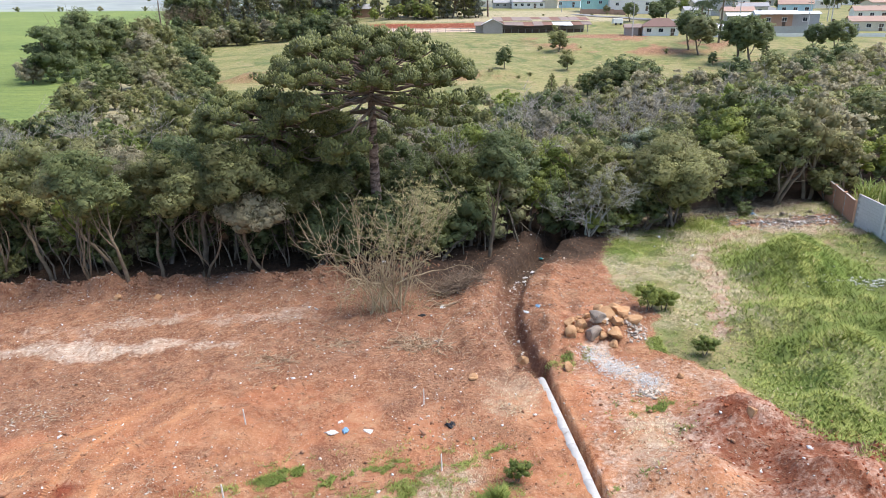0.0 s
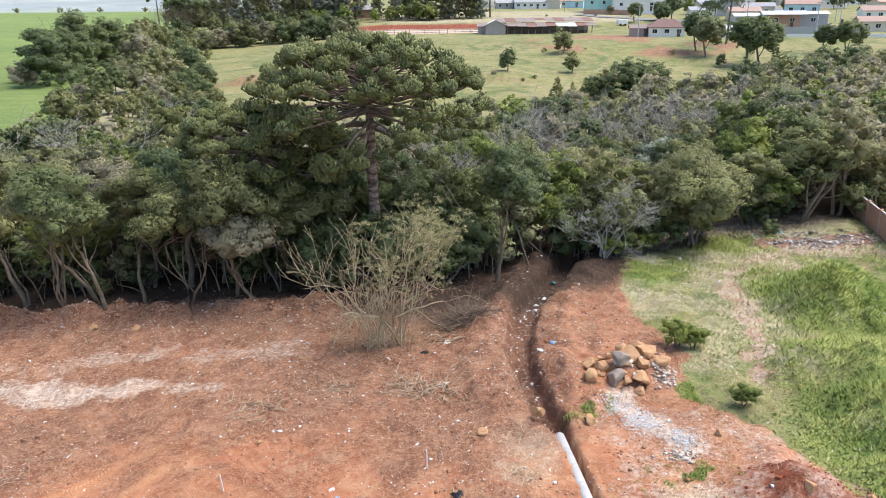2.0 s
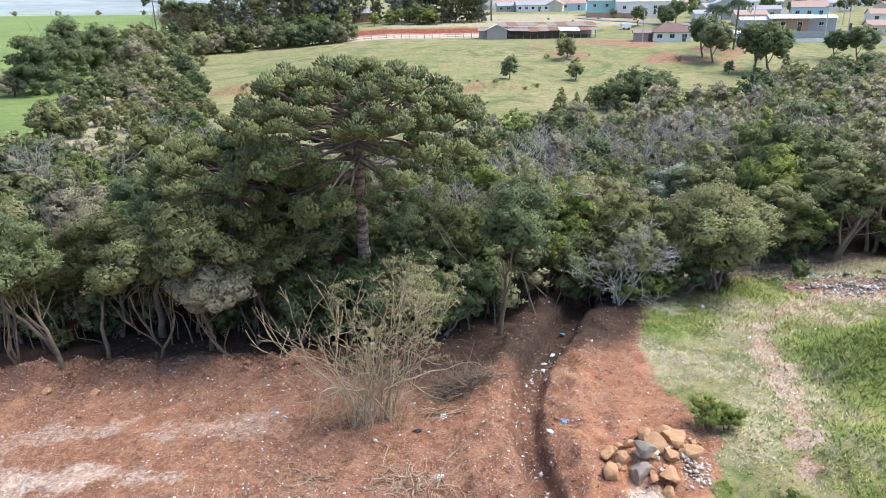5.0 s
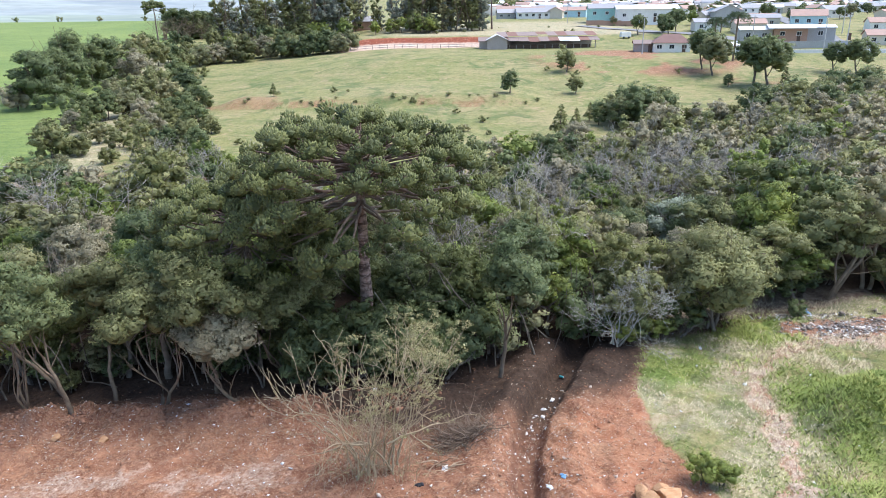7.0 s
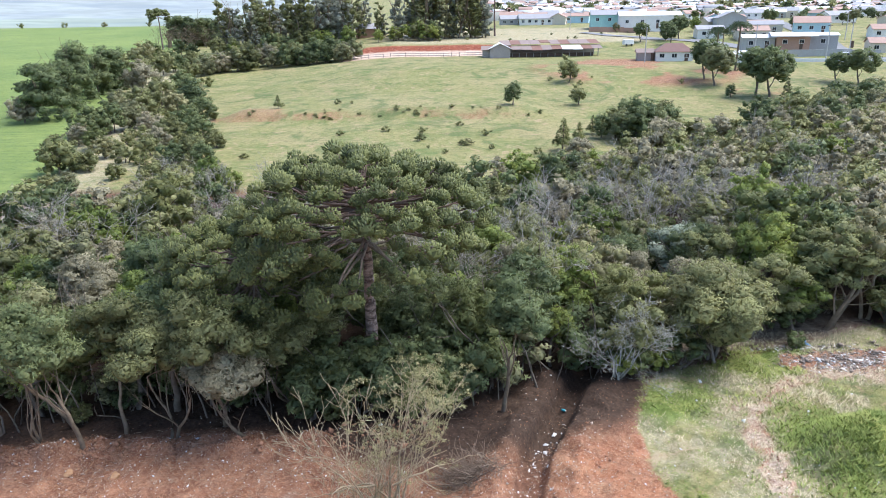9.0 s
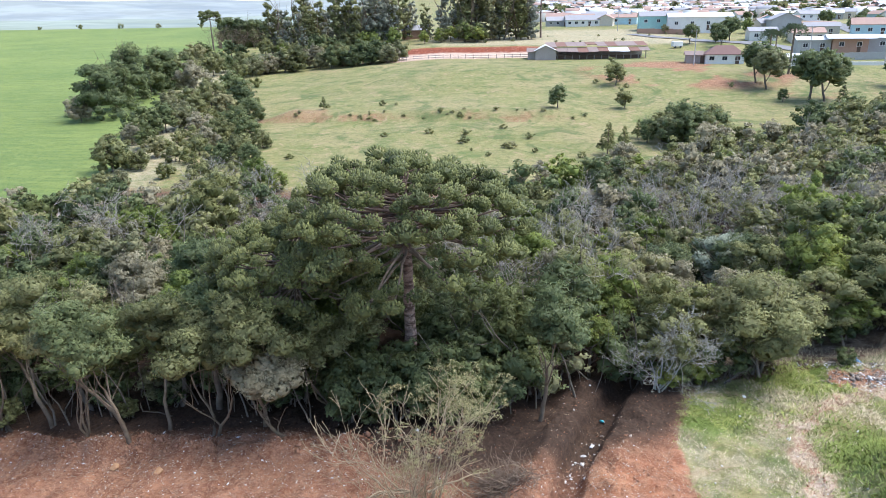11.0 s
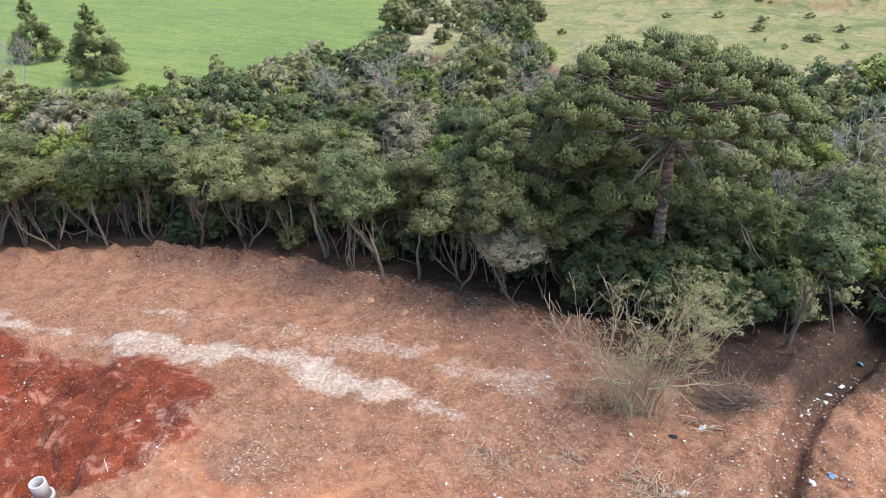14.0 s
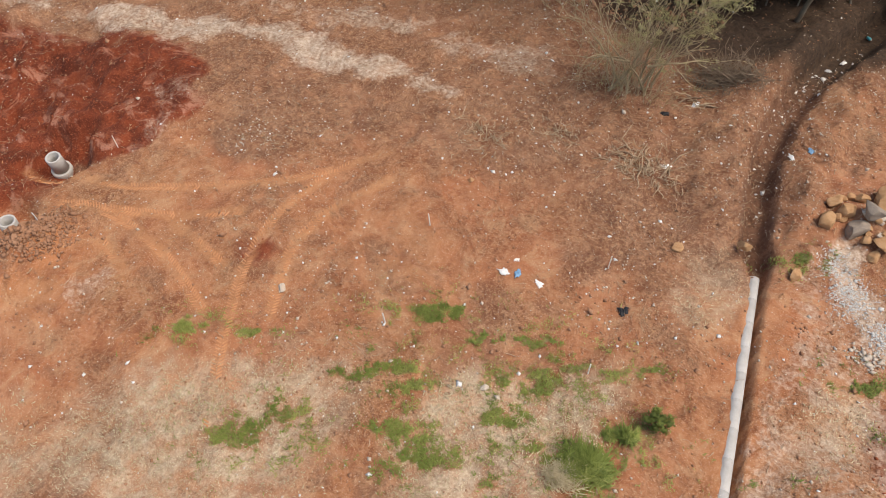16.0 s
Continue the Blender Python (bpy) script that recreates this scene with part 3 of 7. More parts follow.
def tubes(lines):
    """Tapered tubes along (points, radii, sides) rows: corners and quads."""
    vs, fs, off = [], [], 0
    for pts, rad, sides in lines:
        pts = np.asarray(pts, float)
        d = np.gradient(pts, axis=0)
        d /= np.linalg.norm(d, axis=1)[:, None] + 1e-9
        ref = np.where(np.abs(d[:, 2:3]) > 0.9, [[1.0, 0, 0]], [[0, 0, 1.0]])
        a = np.cross(d, ref)
        a /= np.linalg.norm(a, axis=1)[:, None] + 1e-9
        b = np.cross(d, a)
        ang = np.linspace(0, 2 * np.pi, sides, endpoint=False)
        ring = pts[:, None] + np.asarray(rad, float)[:, None, None] * (np.cos(ang)[None, :, None] * a[:, None] + np.sin(ang)[None, :, None] * b[:, None])
        n = len(pts)
        i = np.arange(n - 1)[:, None] * sides
        j = np.arange(sides)[None]
        q = np.stack([i + j, i + (j + 1) % sides, i + sides + (j + 1) % sides, i + sides + j], -1).reshape(-1, 4)
        vs.append(ring.reshape(-1, 3))
        fs.append(q + off)
        off += n * sides
    return np.concatenate(vs), np.concatenate(fs)


def unit(rng, n):
    v = rng.normal(size=(n, 3))
    return v / (np.linalg.norm(v, axis=1)[:, None] + 1e-9)


def leaf_tris(rng, pos, out, size, flat=0.6, slim=0.5, round_to=None):
    """One pointed triangle a leaf at pos, turned roughly across out: corners, triangles, and the rounded normals of the clump."""
    n = len(pos)
    nrm = out * flat + unit(rng, n) * (1 - flat) * 1.4
    nrm /= np.linalg.norm(nrm, axis=1)[:, None] + 1e-9
    nrm *= np.where((nrm * out).sum(1) < 0, -1, 1)[:, None]
    a = np.cross(nrm, unit(rng, n))
    a /= np.linalg.norm(a, axis=1)[:, None] + 1e-9
    b = np.cross(nrm, a)
    s = (np.asarray(size) * rng.uniform(0.65, 1.35, n))[:, None]
    v = np.stack([pos - a * s * 0.5 - b * s * slim * 0.5, pos + a * s * 0.6, pos - a * s * 0.5 + b * s * slim * 0.5], 1)
    lit = (out if round_to is None else round_to) * 0.85 + nrm * 0.25
    lit /= np.linalg.norm(lit, axis=1)[:, None] + 1e-9
    g = np.cross(v[:, 1] - v[:, 0], v[:, 2] - v[:, 0])
    flip = (g * nrm).sum(1) < 0
    v[flip] = v[flip][:, ::-1]
    return v.reshape(-1, 3), np.arange(3 * n).reshape(-1, 3), np.repeat(lit, 3, 0)


def leaf_mesh(name, data, material):
    me = raw_mesh(name, data[0], data[1], material, data[2])
    if len(data) > 3:
        me.attributes.new("tone", "FLOAT", "POINT").data.foreach_set("value", np.ascontiguousarray(data[3], np.float32))
    return me


def part(name, me, parent, label=""):
    ob = new(name, me)
    ob.parent = parent
    return tagged(ob, label)


def branch_lines(rng, start, way, length, r, depth, sides=5, spread=0.7, kids=3, up=0.25, steps=5):
    """A limb with its boughs: rows for tubes(), and the tips."""
    pts, d = [np.array(start, float)], np.array(way, float)
    d /= np.linalg.norm(d)
    for k in range(steps):
        d = d + rng.normal(size=3) * 0.16 + np.array([0, 0, up * 0.3])
        d /= np.linalg.norm(d)
        pts.append(pts[-1] + d * length / steps)
    rad = np.linspace(r, r * 0.45, steps + 1)
    lines, tips = [(pts, rad, sides)], []
    if depth == 0:
        return lines, [pts[-1]]
    for k in range(kids):
        i = steps if k == 0 else int(rng.integers(2, steps + 1))
        w = d + rng.normal(size=3) * spread
        w[2] = w[2] * 0.7 + up
        a, b = branch_lines(rng, pts[i], w, length * rng.uniform(0.5, 0.75), rad[i] * 0.62, depth - 1, max(3, sides - 1), spread, kids, up, max(3, steps - 1))
        lines += a
        tips += b
    return lines, tips


def balls():
    out = {}
    for k in (1, 2):
        bm = bmesh.new()
        bmesh.ops.create_icosphere(bm, subdivisions=k, radius=1)
        bm.verts.ensure_lookup_table()
        out[k] = np.array([v.co[:] for v in bm.verts]), np.array([[v.index for v in f.verts] for f in bm.faces])
        bm.free()
    return out


BALL = balls()


def crown_leaves(rng, clumps, per, size, flat=0.62, slim=0.55, core=0, sprays=0):
    """Leaves in sprays over a list of (centre, radius) clumps: corners, triangles, normals, and the tone of each spray."""
    pos, out, lit, tone = [], [], [], []
    mid = np.mean([c for c, r in clumps], axis=0) - (0, 0, 0.6)
    for c, r in clumps:
        n = max(8, int(per * r * r))
        m = sprays or max(4, n // 17)
        w = unit(rng, m)
        w[:, 2] = np.where(w[:, 2] < -0.35, -w[:, 2], w[:, 2])
        at = np.asarray(c) + w * (r * rng.uniform(0.6, 1.12, m))[:, None] * np.array([1, 1, 0.82])
        shade = np.clip(0.5 + 0.24 * rng.normal() + 0.20 * rng.normal(size=m), 0, 1)
        k = rng.integers(m, size=n)
        u = unit(rng, n)
        u[:, 2] = np.where(u[:, 2] < -0.2, -u[:, 2], u[:, 2])
        pos.append(at[k] + u * (r * rng.uniform(0.16, 0.42, n))[:, None] * np.array([1, 1, 0.75]))
        o = 0.7 * u + 0.6 * w[k] + np.array([0, 0, 0.35])
        out.append(o / np.linalg.norm(o, axis=1)[:, None])
        far = pos[-1] - mid + np.array([0, 0, 0.8])
        o = 0.55 * u + 0.55 * w[k] + 0.35 * far / (np.linalg.norm(far, axis=1)[:, None] + 1e-9)
        lit.append(o / np.linalg.norm(o, axis=1)[:, None])
        tone.append(shade[k])
    v, f, n = leaf_tris(rng, np.concatenate(pos), np.concatenate(out), size, flat, slim, np.concatenate(lit))
    tone = np.repeat(np.concatenate(tone), 3)
    if core:
        # inner foliage, so that light does not fall through the crown
        ball, tri = BALL[core]
        for c, r in clumps:
            w = ball[tri].reshape(-1, 3)
            tilt = np.repeat(unit(rng, len(tri)), 3, 0)
            p = np.asarray(c) + (w * 0.70 + np.cross(tilt, w) * 0.2) * r * np.array([1, 1, 0.8])
            v, n, tone = np.concatenate([v, p]), np.concatenate([n, w + tilt * 0.3]), np.concatenate([tone, np.repeat(rng.uniform(0.3, 0.65, len(tri)), 3)])
        f = np.arange(len(v)).reshape(-1, 3)
        n = n / (np.linalg.norm(n, axis=1)[:, None] + 1e-9)
    return v, f, n, tone


def dome_clumps(rng, R, low, high, n, k=0.36, fill=0.25):
    """Clumps filling a rounded crown between two heights, most of them in its outer shell."""
    out = []
    c, half = (low + high) / 2, (high - low) / 2
    skew = rng.normal(size=3) * 0.12
    for i in range(n):
        z = 1 - 1.8 * (i + 0.5) / n
        a = i * 2.39996 + rng.normal() * 0.35
        q = math.sqrt(max(0.0, 1 - z * z))
        f = rng.uniform(0.62, 0.82) if rng.random() > fill else rng.uniform(0.25, 0.6)
        f *= 1 + float(np.dot(skew, (math.cos(a) * q, math.sin(a) * q, z)))
        out.append(((math.cos(a) * q * R * f, math.sin(a) * q * R * f, c + half * z * f), R * k * rng.uniform(0.7, 1.2)))
    return out


TREES = {}


def tree_template(kind, seed, h, R, base, leaf, bark, per, size, clumps=16, label="", stems=1, twig=2, category="tree", k=0.36, flat=0.6, core=2):
    rng = np.random.default_rng(seed)
    top = tagged(new(kind), label, category)
    lines = []
    for s in range(stems):
        off = rng.normal(size=2) * (0.25 if stems > 1 else 0.02) * R * 0.5
        lean = rng.normal(size=2) * (0.22 if stems > 1 else 0.12)
        a, _ = branch_lines(rng, (off[0], off[1], -0.3), (lean[0], lean[1], 1.0), (base + h) * 0.52, 0.05 + 0.02 * h / math.sqrt(stems), twig, 6, 0.75, 3, 0.35, 6)
        lines += a
    part("trunk", raw_mesh("trunk", *tubes(lines), bark), top)
    cl = dome_clumps(rng, R, base, h, clumps, k)
    part("crown", leaf_mesh("crown", crown_leaves(rng, cl, per, size, flat, core=core), LEAF[leaf]), top)
    return top


def plant(key, x, y, s=1.0, turn=None, rng=None, dz=0.0, lean=0.0, tall=1.0):
    """Stands the template of that key, or a copy of it, on the ground."""
    ob, used = TREES[key]
    turn = rng.uniform(0, 360) if turn is None else turn
    m = pose(x, y, float(height(x, y)) + dz, lean, 0, turn) @ Matrix.Diagonal((s, s, s * tall, 1))
    if not used:
        ob.matrix_basis = m
        TREES[key][1] = True
        return ob
    return copy_thing(ob, m @ Matrix.Diagonal([1 / v for v in ob.scale] + [1]))


def template(key, *args, **kw):
    TREES[key] = [tree_template(*args, **kw), False]


# ---- ground ----
def axis(lo, hi, fine_lo, fine_hi, step, near_lo, near_hi, cap, grow=1.09, most=160):
    mid = list(np.arange(fine_lo, fine_hi, step))
    up, s = [mid[-1]], step
    while up[-1] < hi:
        s = min(s * grow, most if up[-1] > near_hi else cap)
        up.append(up[-1] + s)
    down, s = [mid[0]], step
    while down[-1] > lo:
        s = min(s * grow, most if down[-1] < near_lo else cap)
        down.append(down[-1] - s)
    return np.array(down[:0:-1] + mid + up[1:])


def build_ground():
    xs, ys = axis(-4000, 4000, -32, 22, 0.17, -70, 90, 2.8), axis(-300, 4800, 9, 40, 0.17, 0, 262, 1.5)
    xs = np.sort(np.concatenate([xs[(xs < 2.3) | (xs > 6.4)], np.arange(2.35, 6.4, 0.1)]))
    X, Y = np.meshgrid(xs, ys)
    Z = height(X, Y)
    nx, ny = len(xs), len(ys)
    i, j = np.meshgrid(np.arange(nx - 1), np.arange(ny - 1))
    q = (j * nx + i).ravel()
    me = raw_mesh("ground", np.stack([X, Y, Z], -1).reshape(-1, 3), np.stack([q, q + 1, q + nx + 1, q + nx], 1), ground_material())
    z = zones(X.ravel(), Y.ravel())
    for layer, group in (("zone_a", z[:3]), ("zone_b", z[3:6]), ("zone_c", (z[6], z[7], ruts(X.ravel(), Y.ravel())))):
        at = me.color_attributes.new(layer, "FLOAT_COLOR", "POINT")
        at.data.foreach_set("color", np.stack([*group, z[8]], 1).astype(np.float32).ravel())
    me.polygons.foreach_set("use_smooth", np.ones(len(me.polygons), bool))
    tagged(new("ground", me), "red earth clearing, grass meadow, pasture and green crop field", "ground", kind="structure")


build_ground()

# ---- forest ----
def family(key, seeds, kind, h, R, base, leaf, bark, label, stems=1, fine=1.0, clumps=20, k=0.34):
    """Near and middle-distance templates of one kind of tree."""
    for s in range(seeds):
        hs = h * (0.92 + 0.09 * s)
        sd = sum(map(ord, key)) * 7 + s
        template((key, "near", s), kind, sd, hs, R, base, leaf, bark, 600 * fine, 0.15 / math.sqrt(fine), clumps, label, stems, k=k, core=1)
        template((key, "mid", s), kind, sd + 50, hs, R, base, leaf, bark, 270, 0.235, clumps - 3, label, stems, 1, k=k, core=1)


family("deep", 3, "broadleaf_tree", 6.2, 2.0, 1.4, "deep", BARK, "dense dark green broadleaf tree in the wood")
family("fresh", 2, "bright_broadleaf_tree", 5.8, 1.9, 1.3, "fresh", BARK, "bright green broadleaf tree in the wood")
family("olive", 3, "fine_leaved_tree", 5.6, 1.9, 1.3, "olive", BARK_PALE, "olive green fine-leaved tree in the wood", 2, 1.25)
family("grey", 2, "winter_tree", 5.4, 1.9, 1.3, "grey", BARK_PALE, "grey-brown half-bare winter tree in the wood", 3, 1.25)


def limb_template(key, seed, h, leaf, label, stems=2, lean=0.2, clump=0.85, per=800, size=0.13, bark=BARK_PALE, kind="edge_tree", depth=2, spread=0.5, thick=0.15):
    """A tree whose bare, crooked limbs show under a crown that sits on their tips."""
    rng = np.random.default_rng(seed)
    top = tagged(new(kind), label, "tree")
    lines, tips = [], []
    for s in range(stems):
        a, b = branch_lines(rng, (rng.normal() * 0.2, rng.normal() * 0.2, -0.3), (rng.normal() * lean, rng.normal() * lean, 1), h * 0.5, thick / math.sqrt(stems), depth, 7, spread, 3, 0.55, 6)
        lines += a
        tips += b
    part("trunk", raw_mesh("trunk", *tubes(lines), bark), top)
    cl = [((t[0], t[1], max(t[2], h * rng.uniform(0.6, 0.72))), clump * rng.uniform(0.6, 1.25)) for t in tips]
    cl += [((t[0] * 0.6 + rng.normal() * 0.4, t[1] * 0.6 + rng.normal() * 0.4, max(t[2] * 1.02 + 0.5, h * 0.72)), clump * rng.uniform(0.7, 1.2)) for t in tips[::2]]
    part("crown", leaf_mesh("crown", crown_leaves(rng, cl, per * 0.8, size, core=2), LEAF[leaf]), top)
    TREES[key] = [top, False]


for s, leaf in enumerate(("deep", "olive", "deep", "olive")):
    limb_template(("edge", s), 300 + s, 8.0 + 0.3 * s, leaf, "tall broadleaf tree with bare crooked limbs at the wood's edge", 1 + s % 3)
for s, leaf in enumerate(("deep", "olive", "fresh")):
    template(("shrub", s), "shrub", 330 + s, 3.0, 1.7, 0.1, leaf, BARK, 520, 0.135, 18, "leafy shrub at the foot of the wood", 3, 1, category="shrub", k=0.34, core=1)


def bare_template(key, seed, h, label, bark=BARK_WHITE, kind="bare_tree", stems=3, depth=4, spread=0.65, up=0.2, thin=0.011):
    rng = np.random.default_rng(seed)
    top = tagged(new(kind), label, "tree")
    lines = []
    for s in range(stems):
        a, _ = branch_lines(rng, (rng.normal() * 0.15, rng.normal() * 0.15, -0.2), (rng.normal() * 0.35, rng.normal() * 0.35, 1), h * 0.48, 0.08, depth, 5, spread, 3, up, 4)
        lines += a
    part("trunk", raw_mesh("trunk", *tubes([(p, np.maximum(r, thin), k if r[0] > 0.02 else 3) for p, r, k in lines]), bark), top)
    TREES[key] = [top, False]


for s in range(3):
    bare_template(("bare", s), 60 + s, 6.6 + 0.4 * s, "leafless pale grey tree among the wood")

rng = np.random.default_rng(5)
ARA = (-5.1, 41.0)
# trees that stand out of the canopy: kind, place, size
STANDING = [
    ("fresh", 7.0, 46.8, 1.00), ("fresh", 5.4, 43.3, 0.75), ("fresh", 7.9, 62.6, 0.80), ("fresh", 2.7, 68.3, 0.80), ("fresh", 19.4, 52.2, 1.00), ("grey", 10.9, 51.7, 1.10),
    ("bare", 12.3, 75.6, 1.10), ("bare", 16.5, 75.9, 1.10), ("bare", 27.5, 67.0, 0.95), ("bare", 31.0, 66.0, 1.00), ("bare", 40.4, 88.5, 1.20), ("deep", 10.2, 86.3, 1.30),
    ("grey", 23.7, 90.0, 1.40), ("grey", 5.7, 75.3, 1.10), ("grey", 7.3, 66.9, 1.00), ("olive", 18.4, 74.5, 1.20), ("olive", 23.4, 76.8, 1.20), ("deep", 4.2, 45.1, 1.10),
    ("deep", 1.1, 40.3, 1.10), ("olive", 27.5, 86.9, 1.20), ("deep", 38.2, 87.9, 1.40), ("grey", 14.6, 99.9, 1.10), ("fresh", 12.9, 67.7, 0.90), ("bare", -32.7, 59.7, 1.20),
    ("grey", -24.8, 47.9, 1.20), ("olive", -28.0, 67.2, 1.60), ("fresh", -10.7, 44.4, 0.95), ("fresh", -25.6, 47.3, 0.60), ("fresh", -21.5, 46.3, 1.10), ("olive", -27.3, 44.5, 1.00),
    ("olive", -27.9, 41.8, 1.00), ("deep", -46.7, 71.4, 1.10), ("grey", -39.6, 65.8, 1.10), ("deep", -43.4, 62.0, 1.10), ("fresh", -32.9, 53.9, 1.00), ("bare", -37.0, 82.7, 1.00),
    ("bare", -29.3, 84.5, 1.00), ("olive", -21.1, 56.1, 1.00), ("deep", -44.6, 77.4, 1.00), ("grey", -55.9, 76.9, 1.00),
]
KEEP = [(-19.5, 35.3, 1.8), (-22.3, 35.5, 1.8), (-15.7, 36.7, 1.8), (-13, 37.7, 1.5), (-11, 36.2, 1.8), (-9.3, 39.2, 2.0), (8.9, 40.6, 2.4), (14.9, 43.2, 3.4)]
KEEP += [(x, y, 1.7 * s) for k, x, y, s in STANDING]
spots = []
for row in range(0, 34):
    for col in range(-53, 45):
        x = col * 2.6 + rng.uniform(-1.0, 1.0) + (row % 2) * 1.3
        y = float(edge_y(x)) + 1.0 + row * 2.55 + rng.uniform(-0.9, 0.9)
        limit = np.interp(x, [-140, -80, -60, -53, -45, -30, -12, 10, 30, 60, 110], [40, 46, 52, 67, 73, 79, 80, 92, 108, 128, 158]) + rng.uniform(-5, 3)
        if y > limit or abs(x + 12) > 22 + y * 0.95 or math.hypot(x - ARA[0], y - ARA[1]) < 2.2:
            continue
        if 3.5 < x < 8.5 and y < 40.5 or any(math.hypot(x - a, y - b) < c for a, b, c in KEEP):
            continue
        n = float(fbm(np.array(x * 0.07), np.array(y * 0.09), 200))
        r = rng.random() + n * 0.6 + (0.08 if x > 8 else -0.14 if x < -6 and y < 48 else 0) + (0.16 if y > 60 else 0)
        kind = "deep" if r < 0.32 else "fresh" if r < 0.48 else "olive" if r < 0.80 else "grey" if r < 0.985 else "bare"
        if x > 30 and y > 78 and rng.random() < 0.45:
            kind = rng.choice(["grey", "grey", "olive", "bare"], p=[0.3, 0.3, 0.35, 0.05])
        if math.hypot(x - ARA[0], y - ARA[1]) < 9 and rng.random() < 0.8:
            kind = "deep"
        spots.append((math.hypot(x + 2, y - 22), x, y, row, kind))
spots.sort()
WOOD = []
for n, (d, x, y, row, kind) in enumerate(spots):
    s, tall = rng.uniform(0.72, 1.25), rng.uniform(0.85, 1.12)
    if n > 400:
        WOOD.append((x, y, kind))
    elif abs(x + 4.4) < 5.2 and y < 42.5:
        plant(("shrub", 0), x, y, rng.uniform(1.1, 1.4), rng=rng)
    elif row == 0 and x < 3:
        plant(("edge", int(rng.integers(4))), x, y, rng.uniform(0.85, 1.05), rng=rng)
    elif kind == "bare":
        plant(("bare", int(rng.integers(3))), x, y, s, rng=rng, tall=tall)
    else:
        plant((kind, "near" if n < 120 else "mid", int(rng.integers(2 if kind in ("fresh", "grey") else 3))), x, y, s, rng=rng, tall=tall)
for n, (kind, x, y, s) in enumerate(STANDING):
    plant((kind, n % 3) if kind == "bare" else (kind, "near" if y < 62 else "mid", n % 2), x, y, s, rng=rng)
for n in range(60):
    x = rng.uniform(-50, 34)
    if 1.5 < x < 9:
        continue
    y = float(edge_y(x)) + rng.uniform(0.4, 3.2)
    if x > 9 or n % 5 == 0:
        plant(("shrub", int(rng.integers(2))), x, y, rng.uniform(0.4, 0.9), rng=rng)
    else:
        plant(("shrub", 0), x, y + 2.8, rng.uniform(0.7, 1.0), rng=rng)
for x, y, s in ((-7.6, 38.6, 1.25), (-5.6, 38.2, 1.3), (-3.2, 38.4, 1.35), (-1.2, 38.9, 1.3), (0.6, 39.6, 1.45), (-4.4, 39.6, 1.35), (-6.6, 39.9, 1.3), (-2.2, 40.3, 1.4), (2.0, 41.2, 1.5), (-8.6, 40.6, 1.4)):
    plant(("shrub", 0), x, y, s, rng=rng)      # dark undergrowth before the big trunk


def wood_mesh(name, places, label, tall=5.8, radius=2.1, per=135, size=0.34, shapes=10, clumps=8, core=1):
    """Many trees too far to tell apart, joined."""
    rng = np.random.default_rng(99)
    kinds = ["deep", "fresh", "olive", "grey", "bare"]
    lib = []
    for s in range(shapes):
        cl = dome_clumps(rng, radius, 1.2, tall, clumps, 0.42)
        lib.append([crown_leaves(rng, cl, per, size, core=core, sprays=6)[k] for k in (0, 2, 3)])
    tw = []
    for s in range(3):
        lines, _ = branch_lines(rng, (0, 0, 0), (0.1, 0.1, 1), tall * 0.5, 0.08, 3, 4, 0.6, 3, 0.3, 3)
        v, f = tubes([(p, np.maximum(r * 0.7, 0.014), 3) for p, r, k in lines])
        v = v[f[:, [0, 1, 2, 0, 2, 3]].reshape(-1)].reshape(-1, 3)
        g = np.cross(v[1::3] - v[::3], v[2::3] - v[::3])
        tw.append((v, np.repeat(g / (np.linalg.norm(g, axis=1)[:, None] + 1e-9), 3, 0), np.full(len(v), 0.5)))
    vs, ns, mi, tint, tone = [], [], [], [], []
    for x, y, kind in places:
        src, nrm, shade = tw[int(rng.integers(3))] if kind == "bare" else lib[int(rng.integers(shapes))]
        a, s = rng.uniform(0, 6.283), rng.uniform(0.95, 1.25) if kind == "bare" else rng.uniform(0.6, 1.3)
        c, d = math.cos(a) * s, math.sin(a) * s
        v = np.stack([src[:, 0] * c - src[:, 1] * d, src[:, 0] * d + src[:, 1] * c, src[:, 2] * s], 1) + (x, y, float(height(x, y)))
        vs.append(v)
        ns.append(np.stack([(nrm[:, 0] * c - nrm[:, 1] * d) / s, (nrm[:, 0] * d + nrm[:, 1] * c) / s, nrm[:, 2]], 1))
        mi.append(np.full(len(v) // 3, kinds.index(kind)))
        tint.append(np.full(len(v), rng.random()))
        tone.append(np.clip(shade + 0.22, 0, 1))
    v = np.concatenate(vs)
    me = raw_mesh(name, v, np.arange(len(v)).reshape(-1, 3), [LEAF[k] for k in kinds[:4]] + [BARK_WHITE], np.concatenate(ns))
    me.polygons.foreach_set("material_index", np.concatenate(mi).astype(np.int32))
    for key, row in (("tint", tint), ("tone", tone)):
        me.attributes.new(key, "FLOAT", "POINT").data.foreach_set("value", np.concatenate(row).astype(np.float32))
    tagged(new(name, me), label, "woodland", kind="stuff")


wood_mesh("woodland", WOOD, "mixed green and grey canopy of the wood in the valley")


